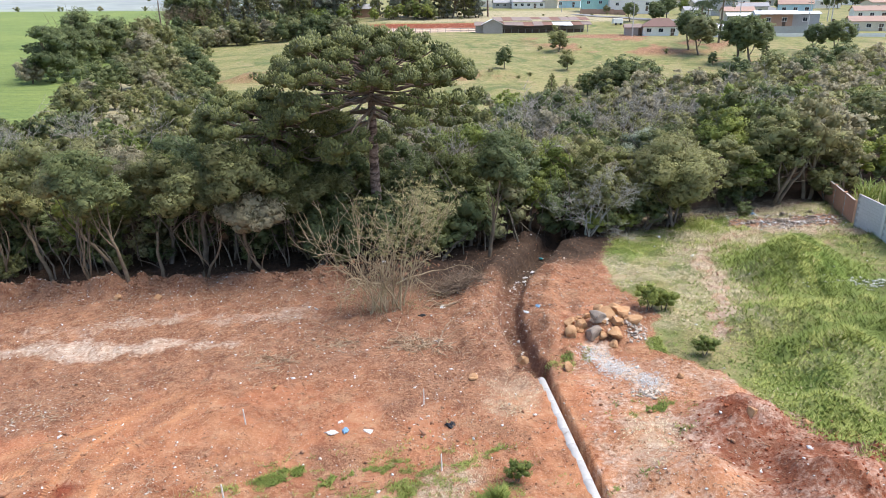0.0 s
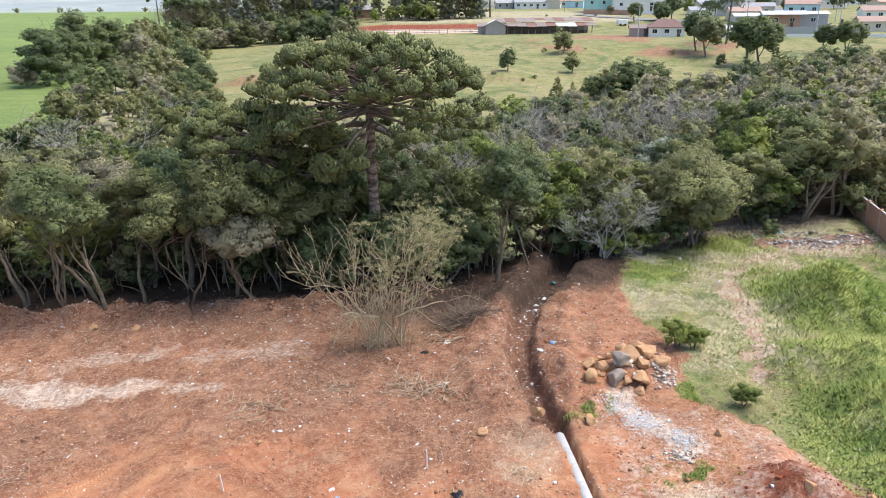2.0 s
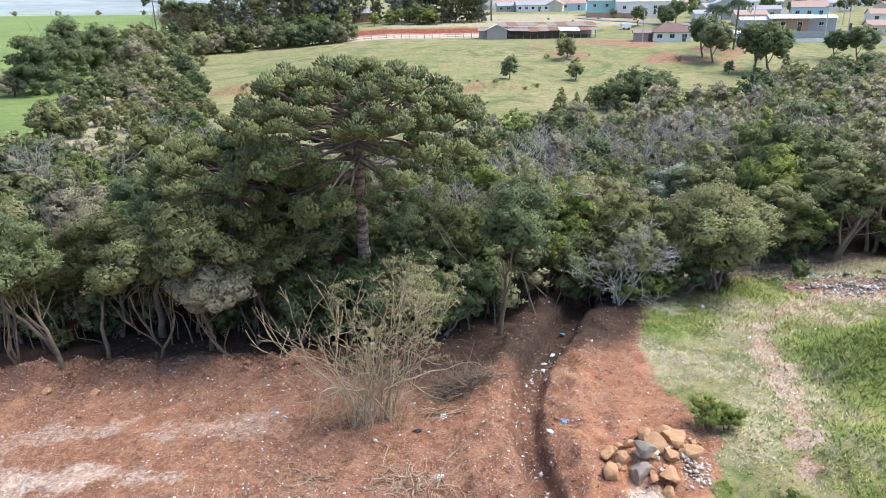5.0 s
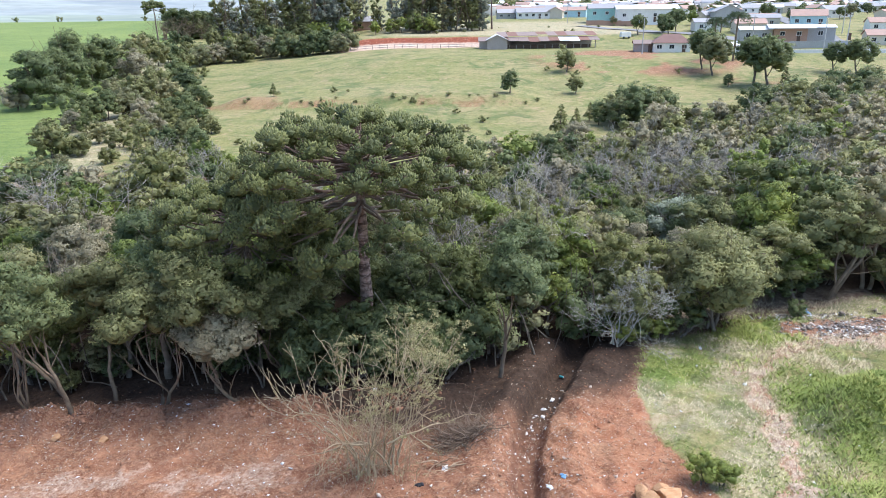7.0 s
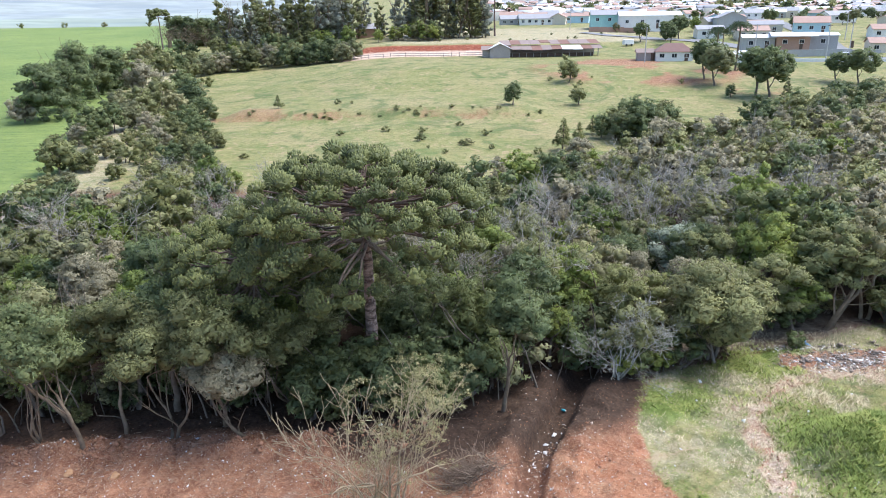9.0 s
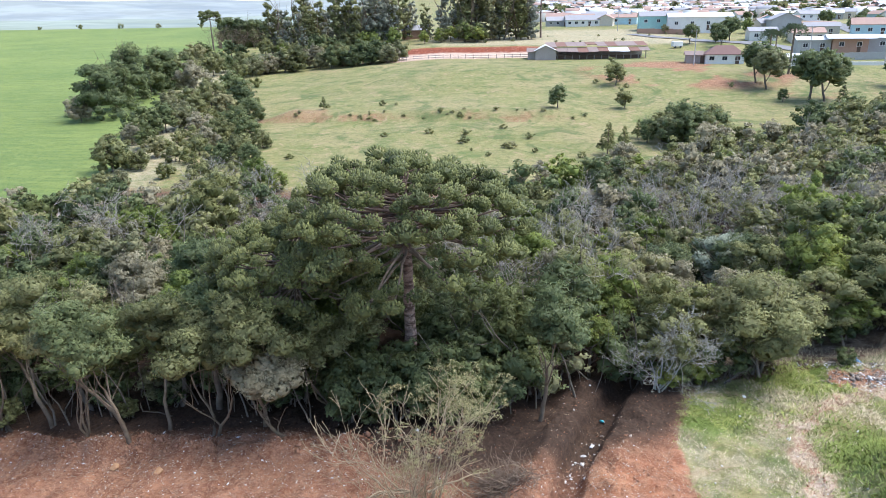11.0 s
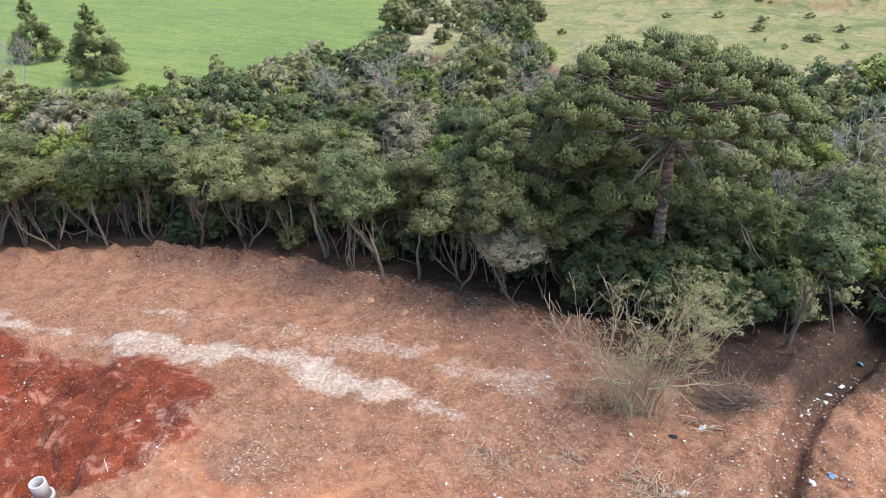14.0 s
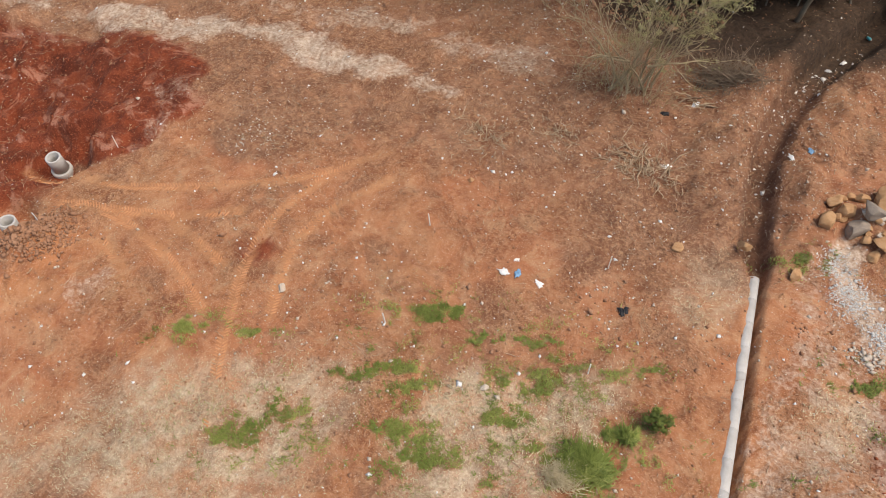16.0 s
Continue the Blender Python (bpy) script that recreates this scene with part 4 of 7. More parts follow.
def stems_stuff():
    rng = np.random.default_rng(17)
    lines = []
    for n in range(170):
        x = rng.uniform(-52, 9)
        y = float(edge_y(x)) + rng.uniform(0.2, 1) ** 1 * 6
        h = rng.uniform(2.2, 5.5)
        p = np.array([x, y, float(height(x, y)) - 0.1])
        d = np.array([rng.normal() * 0.16, rng.normal() * 0.16, 1.0])
        pts = [p]
        for k in range(4):
            d = d + rng.normal(size=3) * 0.24
            pts.append(pts[-1] + d / np.linalg.norm(d) * h / 4)
        lines.append((pts, np.linspace(0.045, 0.018, 5) * rng.uniform(0.5, 1.6), 5))
    tagged(new("thicket_stems", raw_mesh("thicket_stems", *tubes(lines), BARK)), "thin pale stems of the thicket under the trees", "thicket", kind="stuff")


stems_stuff()


# ---- the big araucaria ----
def tuft_mesh(seed, shoots=58):
    """A rounded head of short upright shoots, set close over a heart painted dark as shade."""
    rng = np.random.default_rng(seed)
    tri, lit, tone = [], [], []

    def add(tris, out, shade):
        g = np.cross(tris[1] - tris[0], tris[2] - tris[0])
        tri.append(tris if g @ out > 0 else tris[::-1])
        lit.append(out)
        tone.append(np.clip(shade, 0, 1))

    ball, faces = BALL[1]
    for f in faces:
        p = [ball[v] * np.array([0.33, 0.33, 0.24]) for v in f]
        # low tone: the shade between the shoots is put into the heart's colour
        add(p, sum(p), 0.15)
    for k in range(shoots):
        z = 1 - 1.45 * (k + 0.5) / shoots
        a = k * 2.39996 + rng.normal() * 0.2
        q = math.sqrt(max(0.0, 1 - z * z))
        way = np.array([math.cos(a) * q, math.sin(a) * q, z])
        foot = way * np.array([0.36, 0.36, 0.27])
        axis = way * 0.75 + np.array([0, 0, 0.45]) + rng.normal(size=3) * 0.12
        tip = foot + axis * rng.uniform(0.17, 0.24)
        axis /= np.linalg.norm(axis)
        s1 = np.cross(axis, (0.31, 0.2, 0.9) if abs(axis[2]) < 0.85 else (1, 0, 0))
        s1 /= np.linalg.norm(s1)
        s2 = np.cross(axis, s1)
        shade = 0.48 + 0.17 * rng.normal()
        ring = [foot + (tip - foot) * 0.6 + 0.052 * (math.cos(b) * s1 + math.sin(b) * s2) for b in np.arange(4) * math.pi / 2]
        for b in range(4):
            side = (ring[b] + ring[(b + 1) % 4]) / 2 - foot - (tip - foot) * 0.6
            side /= np.linalg.norm(side)
            add((ring[b], ring[(b + 1) % 4], tip), side * 0.6 + way * 0.8 + axis * 0.3, shade)
            # feet toned darker than tips, shade painted on the lower half
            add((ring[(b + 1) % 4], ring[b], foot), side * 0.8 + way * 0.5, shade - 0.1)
    lit = np.array(lit)
    lit /= np.linalg.norm(lit, axis=1)[:, None]
    v = np.array(tri).reshape(-1, 3)
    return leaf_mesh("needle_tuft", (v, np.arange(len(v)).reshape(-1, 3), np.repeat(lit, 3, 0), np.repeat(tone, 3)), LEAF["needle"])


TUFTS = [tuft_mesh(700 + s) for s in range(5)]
# tiers of the crown: share of its radius and height at the bough tips, boughs in the tier
TIERS = ((0.14, 1.0, 3), (0.33, 0.99, 7), (0.52, 0.955, 10), (0.70, 0.89, 13), (0.84, 0.80, 15), (0.94, 0.69, 16), (1.0, 0.55, 16), (1.0, 0.39, 14), (0.94, 0.22, 10), (0.8, 0.06, 5), (0.5, 0.40, 3))


def araucaria(x, y, h, R, low, seed, label, thick=0.42, tuft=1.0, dense=1.0, droop=0.0):
    rng = np.random.default_rng(seed)
    top = tagged(new("araucaria"), label, "tree")
    top.matrix_basis = pose(x, y, float(height(x, y)))
    zs = np.linspace(-0.4, h - 0.8, 90)
    sway = np.cumsum(rng.normal(size=(90, 2)) * 0.016, axis=0)
    line = np.stack([sway[:, 0], sway[:, 1], zs], 1)
    rings = 1 + 0.05 * np.sin(zs * 15) * (0.5 + rng.random(90)) + 0.03 * rng.normal(size=90)
    part("trunk", raw_mesh("trunk", *tubes([(line, np.linspace(thick, thick * 0.4, 90) * rings, 12)]), BARK_RINGED), top, "ringed grey-brown trunk")
    for share, level, count in TIERS:
        count = max(2, round(count * dense))
        for k in range(count):
            if level < 0.62 and rng.random() < 0.32:
                continue
            a = (k + rng.uniform(-0.3, 0.3)) / count * 6.283 + level * 11
            r = R * share * rng.uniform(0.9, 1.06)
            z = low + (h - 0.5 - low) * level + rng.normal() * 0.22
            root = low + (h - low) * (0.26 + 0.46 * level) + rng.uniform(-0.35, 0.35)
            way = np.array([math.cos(a), math.sin(a), 0.0])
            across = np.array([-way[1], way[0], 0.0])
            base = np.array([np.interp(root, zs, sway[:, 0]), np.interp(root, zs, sway[:, 1]), root])
            u = np.linspace(0, 1, 8)[:, None]
            pts = base + way * r * u + np.array([0, 0, 1.0]) * ((z - root) * u**1.8 - (0.35 + droop) * np.sin(np.pi * u) * (1 - level))
            pts[1:-1] += rng.normal(size=(6, 3)) * 0.05
            lines = [(pts, np.linspace(0.095, 0.04, 8) * (thick / 0.42) ** 0.5, 5)]
            heads = [(pts[-1], tuft * rng.uniform(0.9, 1.2))]
            for side in range(2 if share < 0.4 else 3):
                v = rng.uniform(0.66, 0.95)
                at = np.array([np.interp(v, u[:, 0], pts[:, i]) for i in range(3)])
                end = at + across * (1 if side % 2 else -1) * rng.uniform(0.45, 1.0) * tuft + way * rng.uniform(0.1, 0.7) + np.array([0, 0, rng.uniform(-0.1, 0.4)])
                lines.append(([at, (at + end) / 2 - (0, 0, 0.08), end], [0.035, 0.03, 0.025], 3))
                heads.append((end, tuft * rng.uniform(0.68, 0.95)))
            part("branch", raw_mesh("branch", *tubes(lines), BARK_LIMB if level < 0.5 else BARK_PINE), top)
            for end, s in heads:
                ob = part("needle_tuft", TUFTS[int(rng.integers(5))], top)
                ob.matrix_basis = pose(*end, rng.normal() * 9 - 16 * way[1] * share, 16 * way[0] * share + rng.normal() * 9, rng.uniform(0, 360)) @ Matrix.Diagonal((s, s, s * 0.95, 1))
    return top


araucaria(*ARA, 14.1, 6.7, 6.3, 1, "large umbrella-shaped araucaria pine with dark needle tufts", 0.42, 1.12)
araucaria(-11.8, 41.2, 10.6, 4.6, 5.2, 2, "smaller araucaria pine with drooping lower boughs beside the large one", 0.26, 1.1, 0.6, 0.8)

# single trees along the wood's edge
rng = np.random.default_rng(71)
for x, y, k, s, turn in ((-19.5, 35.3, 0, 0.95, 20), (-22.3, 35.6, 2, 0.85, 200), (-15.7, 36.7, 1, 1.0, 90), (-13.0, 37.7, 3, 0.95, 140), (-9.4, 39.4, 1, 0.8, 10)):
    plant(("edge", k), x, y, s, turn, rng)
limb_template(("leaning", 0), 361, 5.4, "grey", "small grey-leaved tree with a leaning forked trunk", 2, 0.7, 0.8, 420, 0.13, kind="leaning_tree")
plant(("leaning", 0), -11.0, 36.1, rng=rng)
template(("round", 0), "round_tree", 362, 6.0, 3.2, 1.0, "olive", BARK, 640, 0.15, 40, "large rounded olive-brown tree at the meadow's edge", 3, 2, k=0.3)
plant(("round", 0), 14.9, 43.0, rng=rng)
template(("silver", 0), "silver_tree", 363, 6.2, 2.6, 2.0, "silver", BARK_PALE, 420, 0.17, 22, "silvery-leaved tree standing in the wood", 2, 2, k=0.3)
plant(("silver", 0), 15.9, 55.7, rng=rng, tall=1.08)
bare_template(("lichen", 0), 364, 6.2, "dense grey twiggy tree hung with lichen", BARK_LICHEN, "lichen_tree", 8, 5, 0.8, 0.14, 0.010)
plant(("lichen", 0), 8.9, 40.7, rng=rng).matrix_basis @= Matrix.Scale(0.74, 4)
plant(("shrub", 1), 9.8, 42.2, 1.4, rng=rng)
plant(("shrub", 0), 7.6, 43.0, 1.5, rng=rng)


def dry_tree():
    """The half-dry thin tree that stands out on the cleared ground."""
    rng = np.random.default_rng(81)
    top = tagged(new("dry_tree"), "spindly half-dry tree with bleached stems and thin olive foliage", "tree")
    top.matrix_basis = pose(-3.1, 29.7, float(height(-3.1, 29.7))) @ Matrix.Diagonal((0.95, 0.9, 0.98, 1))
    lines, tips = [], []
    for s in range(11):
        a, b = branch_lines(rng, (rng.normal() * 0.6, rng.normal() * 0.4, -0.2), (0.12 + rng.normal() * 0.3, rng.normal() * 0.2, 1), 3.3, 0.06, 3, 5, 0.62, 3, 0.24, 6)
        lines += [(p, np.maximum(r, 0.012), k) for p, r, k in a]
        tips += b
    for way in ((-1.0, -0.1, 0.25), (-0.8, -0.3, 0.1), (1.0, 0.1, 0.3)):      # long bare boughs that hang out sideways
        lines += branch_lines(rng, (way[0] * 0.4, 0, 1.6), way, 2.6, 0.05, 2, 5, 0.6, 3, -0.15, 7)[0]
    part("trunk", raw_mesh("trunk", *tubes(lines), BARK_TAN), top, "bleached crooked forking trunk")
    cl = [(t, 0.40 * rng.uniform(0.6, 1.4)) for t in tips if t[2] > 3.0 and rng.random() < 0.5 + 0.2 * t[0]]
    part("crown", leaf_mesh("crown", crown_leaves(rng, cl, 520, 0.085, 0.4, 0.3), LEAF["dry"]), top)
    low = []
    for s in range(70):
        p = np.array([rng.normal() * 1.2 - 0.2, rng.normal() * 0.7, 0.0])
        d = np.array([rng.normal() * 0.3, rng.normal() * 0.3, 1.0])
        low += branch_lines(rng, p, d, rng.uniform(0.8, 2.3), 0.014, 1, 3, 0.5, 4, 0.2, 3)[0]
    part("brushwood", raw_mesh("brushwood", *tubes([(p, np.maximum(r, 0.007), 3) for p, r, k in low]), BARK_TAN), top, "tangle of thin grey shoots at the foot")
    cl = [((rng.normal() * 1.2 - 0.3, rng.normal() * 0.8, rng.uniform(0.2, 1.8)), 0.5) for s in range(26)]
    part("lower_leaves", leaf_mesh("lower_leaves", crown_leaves(rng, cl, 130, 0.11, 0.1, 0.22), LEAF["dry"]), top)


dry_tree()

# ---- trees of the pasture, hedgerow and skyline ----
def tall_template(key, seed, h, R, leaf, label, kind="eucalyptus_tree", per=150, size=0.6, clumps=42, lump=(0.22, 0.40)):
    rng = np.random.default_rng(seed)
    top = tagged(new(kind), label, "tree")
    lines, tips = branch_lines(rng, (0, 0, -0.3), (rng.normal() * 0.05, rng.normal() * 0.05, 1), h * 0.8, 0.012 * h + 0.06, 1, 6, 0.35, 4, 0.6, 7)
    part("trunk", raw_mesh("trunk", *tubes(lines), BARK_PALE), top)
    cl = []
    for n in range(clumps):
        u = rng.uniform(0.08, 1.0)
        a, q = rng.uniform(0, 6.283), math.sqrt(rng.random())
        w = R * (0.5 + 0.8 * math.sin(min(1, 1.25 * (1 - u) + 0.18) * 1.57))
        cl.append(((math.cos(a) * q * w * 0.75, math.sin(a) * q * w * 0.75, h * u - R * 0.15), R * rng.uniform(*lump)))
    part("crown", leaf_mesh("crown", crown_leaves(rng, cl, per * 0.33, size * 1.05, core=1), LEAF[leaf]), top)
    TREES[key] = [top, False]


def palm_template(key, seed, h, label):
    rng = np.random.default_rng(seed)
    top = tagged(new("palm_tree"), label, "palm")
    part("trunk", raw_mesh("trunk", *tubes([(np.stack([np.zeros(6), 0.02 * np.linspace(0, h, 6), np.linspace(-0.3, h, 6)], 1), np.linspace(0.2, 0.14, 6), 7)]), BARK_PALE), top)
    for n in range(16):
        a, e = n * 2.4, rng.uniform(0.1, 1.2)
        pos, out = [], []
        for k in range(60):
            u = rng.uniform(0.1, 1)
            p = np.array([math.cos(a) * 2.6 * u * math.cos(e * 0.6), math.sin(a) * 2.6 * u * math.cos(e * 0.6), h + 2.2 * math.sin(e) * u - 2.4 * u * u])
            pos.append(p + rng.normal(size=3) * 0.12)
            out.append((math.cos(a), math.sin(a), 0.3))
        part("frond", leaf_mesh("frond", leaf_tris(rng, np.array(pos), np.array(out), 0.55, 0.3, 0.2), LEAF["palm"]), top)
    TREES[key] = [top, False]


def cone_template(key, seed, h, R, label, per=420, size=0.22, core=0):
    rng = np.random.default_rng(seed)
    top = tagged(new("young_pine"), label, "tree")
    part("trunk", raw_mesh("trunk", *tubes([(np.stack([np.zeros(5), np.zeros(5), np.linspace(-0.2, h, 5)], 1), np.linspace(0.1, 0.03, 5), 6)]), BARK_PINE), top)
    cl = []
    for n in range(46):
        u = rng.uniform(0.1, 1.0)
        a, w = n * 2.4, R * (1.1 - u)
        cl.append(((math.cos(a) * w * 0.72, math.sin(a) * w * 0.72, h * u), 0.19 * h * (1.25 - u) * 0.75))
    part("crown", leaf_mesh("crown", crown_leaves(rng, cl, per, size, 0.3, 0.3, core), LEAF["needle"]), top)
    TREES[key] = [top, False]


def round_template(key, seed, h, R, base, leaf, label, kind="pasture_tree", per=170, size=0.3, clumps=18, stems=1):
    template(key, kind, seed, h, R, base, leaf, BARK, per, size, clumps, label, stems, 1, core=1)


for s in range(3):
    tall_template(("euc", s), 400 + s, 19 + 1.5 * s, 3.6, ("euc", "euc", "olive")[s], "tall grey-green eucalyptus in the skyline row")
for s in range(3):
    tall_template(("dark", s), 410 + s, 12.0, 5.2, "deep", "tall dark-leaved tree at the field's edge", "tall_tree", 330, 0.32, 50, (0.22, 0.40))
for s, leaf in enumerate(("deep", "olive", "fresh", "deep")):
    round_template(("hedge", s), 420 + s, 5.4, 2.9, 0.1, leaf, "dense rounded tree of the hedgerow", "hedgerow_tree", 80, 0.42, 15)
for kind, leaf in (("deep", "deep"), ("olive", "olive"), ("grey", "grey"), ("fresh", "fresh"), ("yellow", "dry")):
    for s in range(2):
        template(("row_" + kind, s), "hedgerow_tree", 470 + s + 5 * len(kind), 5.4, 3.2, -0.6, leaf, BARK, 100, 0.30, 24, "%s tree of the hedgerow" % {"deep": "dense dark green", "olive": "rounded olive green", "grey": "grey half-bare", "fresh": "light green", "yellow": "yellowing"}[kind], 2, 2, core=1, k=0.33)
for s, leaf in enumerate(("deep", "olive")):
    round_template(("pasture", s), 440 + s, 5.0, 2.3, -0.2, leaf, "small rounded tree standing alone in the pasture", per=260, size=0.22)
round_template(("bush", 0), 450, 1.7, 1.3, -0.2, "olive", "low rough bush on the pasture", "bush", 300, 0.17, 9, 2)
round_template(("flat", 0), 451, 7.6, 3.1, 1.3, "deep", "broad spreading dark tree by the houses", "spreading_tree", 150, 0.30, 26)
cone_template(("cone", 0), 452, 4.6, 1.5, "young conical pine on the pasture")
palm_template(("palm", 0), 453, 7.5, "queen palm with drooping fronds by the houses")
bare_template(("thin", 0), 454, 9.0, "slender leafless brown tree of the copse", BARK_PALE, "slender_bare_tree", 5, 3)
rng = np.random.default_rng(44)
cone_template(("pine", 0), 455, 9.0, 3.9, "dark conical pine at the edge of the crop field", 260, 0.30, 1)
plant(("pine", 0), -82.5, 65, 1.05, rng=rng)
plant(("pine", 0), -101, 69, 0.95, rng=rng)
plant(("bare", 0), -85, 56, 1.1, rng=rng)
plant(("bare", 1), -89, 57, 1.0, rng=rng)
# trees of the hedgerow between crop and pasture: kind, place, height
HEDGEROW = [
    ("dark", -89, 148, 13.1), ("dark", -95, 171, 15.6), ("dark", -92, 160, 12.5), ("dark", -95, 182, 11.4), ("dark", -96, 191, 12.7), ("grey", -92, 146, 6.2), ("grey", -97, 153, 5.1),
    ("deep", -68, 135, 7.5), ("deep", -71, 132, 7.1), ("deep", -66, 139, 6.7), ("olive", -70, 153, 7.4), ("deep", -76, 154, 6.8), ("grey", -68, 124, 4.5), ("deep", -64, 121, 4.9),
    ("olive", -59, 114, 4.1), ("olive", -61, 105, 6.6), ("deep", -60, 106, 4.4), ("olive", -57, 106, 3.8), ("olive", -57, 95, 3.1), ("deep", -54, 95, 3.5), ("deep", -54, 93, 2.6),
    ("olive", -51, 101, 2.7), ("yellow", -63, 153, 6.3), ("olive", -71, 164, 7.8), ("grey", -84, 185, 9.7), ("olive", -93, 200, 10.5), ("deep", -69, 172, 8.8), ("deep", -62, 160, 7.5),
    ("deep", -54, 146, 6.2), ("deep", -53, 135, 6.3), ("deep", -48, 127, 5.4), ("olive", -43, 121, 3.6), ("olive", -53, 127, 5.4), ("grey", -53, 121, 4.7), ("grey", -59, 132, 5.2),
    ("olive", -52, 116, 4.0), ("deep", -46, 110, 4.3), ("olive", -44, 112, 4.8), ("deep", -41, 110, 4.2), ("olive", -42, 121, 2.0), ("cone", -47, 103, 4.1), ("olive", -43, 100, 3.5),
    ("fresh", -35, 97, 4.9), ("deep", -35, 93, 4.0), ("olive", -37, 92, 3.9), ("fresh", -32, 95, 3.6), ("deep", -41, 93, 2.8), ("grey", -44, 93, 2.5), ("olive", -94, 219, 8.5),
    ("deep", -94, 228, 7.9), ("olive", -110, 241, 9.5), ("deep", -113, 255, 8.9), ("deep", -80, 218, 7.0), ("deep", -78, 228, 6.9), ("olive", -79, 225, 6.5), ("olive", -83, 213, 5.4),
    ("deep", -77, 236, 6.3), ("deep", -72, 238, 7.9), ("olive", -66, 239, 7.5), ("deep", -59, 231, 8.5), ("deep", -52, 229, 7.5), ("deep", -46, 230, 7.8), ("deep", -40, 229, 7.0),
    ("olive", -90, 233, 6.9), ("euc", -81, 274, 11.4),
]
SIZE = {"dark": (12.5, 3), "cone": (4.6, 1), "euc": (19.0, 3)}
for k, (kind, x, y, h) in enumerate(HEDGEROW):
    tall, many = SIZE.get(kind, (5.4, 2))
    plant(("row_" + kind if kind not in SIZE else kind, k % many), x, y, h / tall * (0.88 if kind in SIZE else 0.86), rng=rng)
for n in range(60):       # low growth in and round the hedgerow
    y = rng.uniform(90, 200)
    mid = np.interp(y, [92, 107, 153, 215, 245], [-44, -46, -62, -85, -95])
    plant(("bush", 0), mid + rng.uniform(-9, 8), y, rng.uniform(0.8, 1.7), rng=rng)
for n in range(30):       # growth along the bank
    x = rng.uniform(-46, -8) if n % 4 else rng.uniform(-12, 14)
    plant(("bush", 0), x, 143 - 0.05 * x + rng.uniform(-2.5, 1), rng.uniform(0.25, 0.7), rng=rng, tall=0.6)
for n in range(9):       # low bushes and tussocks on the lower pasture
    plant(("bush", 0), rng.uniform(-38, 12), rng.uniform(112, 134), rng.uniform(0.4, 1.1), rng=rng, tall=0.75)
for n in range(16):       # hedge at the head of the pasture
    x = -84 + n * 3.1
    plant(("row_" + ("deep", "olive", "grey", "deep")[n % 4], int(rng.integers(2))), x + rng.uniform(-1, 1), np.interp(x, [-84, -60, -34], [222, 232, 236]) + rng.uniform(-2, 6), rng.uniform(0.9, 1.6), rng=rng)
for n in range(80):       # tall row on the skyline
    x = rng.uniform(-98, 6)
    gap = -40 < x < -33
    plant(("euc", int(rng.integers(3))), x, np.interp(x, [-108, -60, 6], [290, 285, 292]) + rng.uniform(-10, 12), rng.uniform(0.6, 1.12) * (0.55 if gap else 1), rng=rng)
for n in range(34):
    x = rng.uniform(-112, 4)
    plant(("hedge", int(rng.integers(4))), x, np.interp(x, [-108, -60, 6], [278, 272, 280]) + rng.uniform(-4, 3), rng.uniform(0.8, 1.4), rng=rng)
for n in range(26):
    plant(("thin", 0), rng.uniform(-134, -100), rng.uniform(304, 326), rng.uniform(0.8, 1.2), rng=rng)
for n in range(14):
    plant(("dark", int(rng.integers(3))), rng.uniform(-134, -104), rng.uniform(316, 330), rng.uniform(0.7, 1.1), rng=rng)
for x, y, s, k in ((-40, 150, 0.6, "cone"), (14.7, 116, 1.1, "cone"), (21, 127, 0.7, "cone"), (30, 126, 1.0, "cone"), (27, 122, 1.2, "cone"), (60, 143, 1.3, "cone"), (62, 136, 1.0, "cone"), (18, 122, 0.7, "cone")):
    plant((k, 0), x, y, s, rng=rng)
for x, y, s, k in ((8.3, 146, 0.9, 0), (22, 152, 0.85, 1), (22.5, 172, 1.25, 1), (54.4, 157, 0.55, 0), (28, 120, 1.15, 0), (25, 121, 1.0, 0), (31, 119, 1.1, 1), (64, 134, 1.2, 0), (70, 131, 1.3, 0), (24, 176, 0.6, 1), (74, 142, 1.2, 1), (80, 150, 1.1, 0), (66, 130, 1.3, 1), (60, 127, 1.2, 0), (34, 124, 0.9, 1), (22, 124, 0.8, 0), (36, 121, 0.8, 1), (68, 139, 1.3, 0), (72, 136, 1.4, 0)):
    plant(("pasture", k), x, y, s, rng=rng)
for x, y, s in ((54, 174, 1.25), (54.5, 168, 1.2), (60, 158, 1.4), (62.5, 157, 1.35), (58, 260, 0.9), (73, 268, 1.1), (67, 262, 0.9), (86, 168, 1.05), (82, 170, 0.9), (120, 280, 1.0)):
    plant(("flat", 0), x, y, s, rng=rng)
for x, y, s in ((64, 183, 1.4), (60, 186, 1.2), (66, 200, 1.0), (-84, 285, 1.5)):
    plant(("palm", 0), x, y, s, rng=rng)
for n in range(44):
    x = rng.uniform(-45, 75)
    y = rng.choice([rng.uniform(112, 128), rng.uniform(150, 153) if x < 14 else rng.uniform(165, 180), rng.uniform(265, 300)])
    plant(("bush", 0), x, y, rng.uniform(0.25, 0.7), rng=rng)
for n, (x, y, s) in enumerate(((24.5, 125, 0.95), (27, 121, 1.1), (30, 122, 1.25), (32.5, 125, 1.1), (28.5, 128, 1.2), (31, 129, 0.9), (26, 129, 0.8), (52, 134, 1.0), (57, 133, 1.2), (62, 131, 1.2), (50, 127, 0.9), (66, 137, 1.1))):      # thicket on the pasture
    plant(("row_deep" if n % 3 else "row_olive", n % 2), x, y, s, rng=rng)
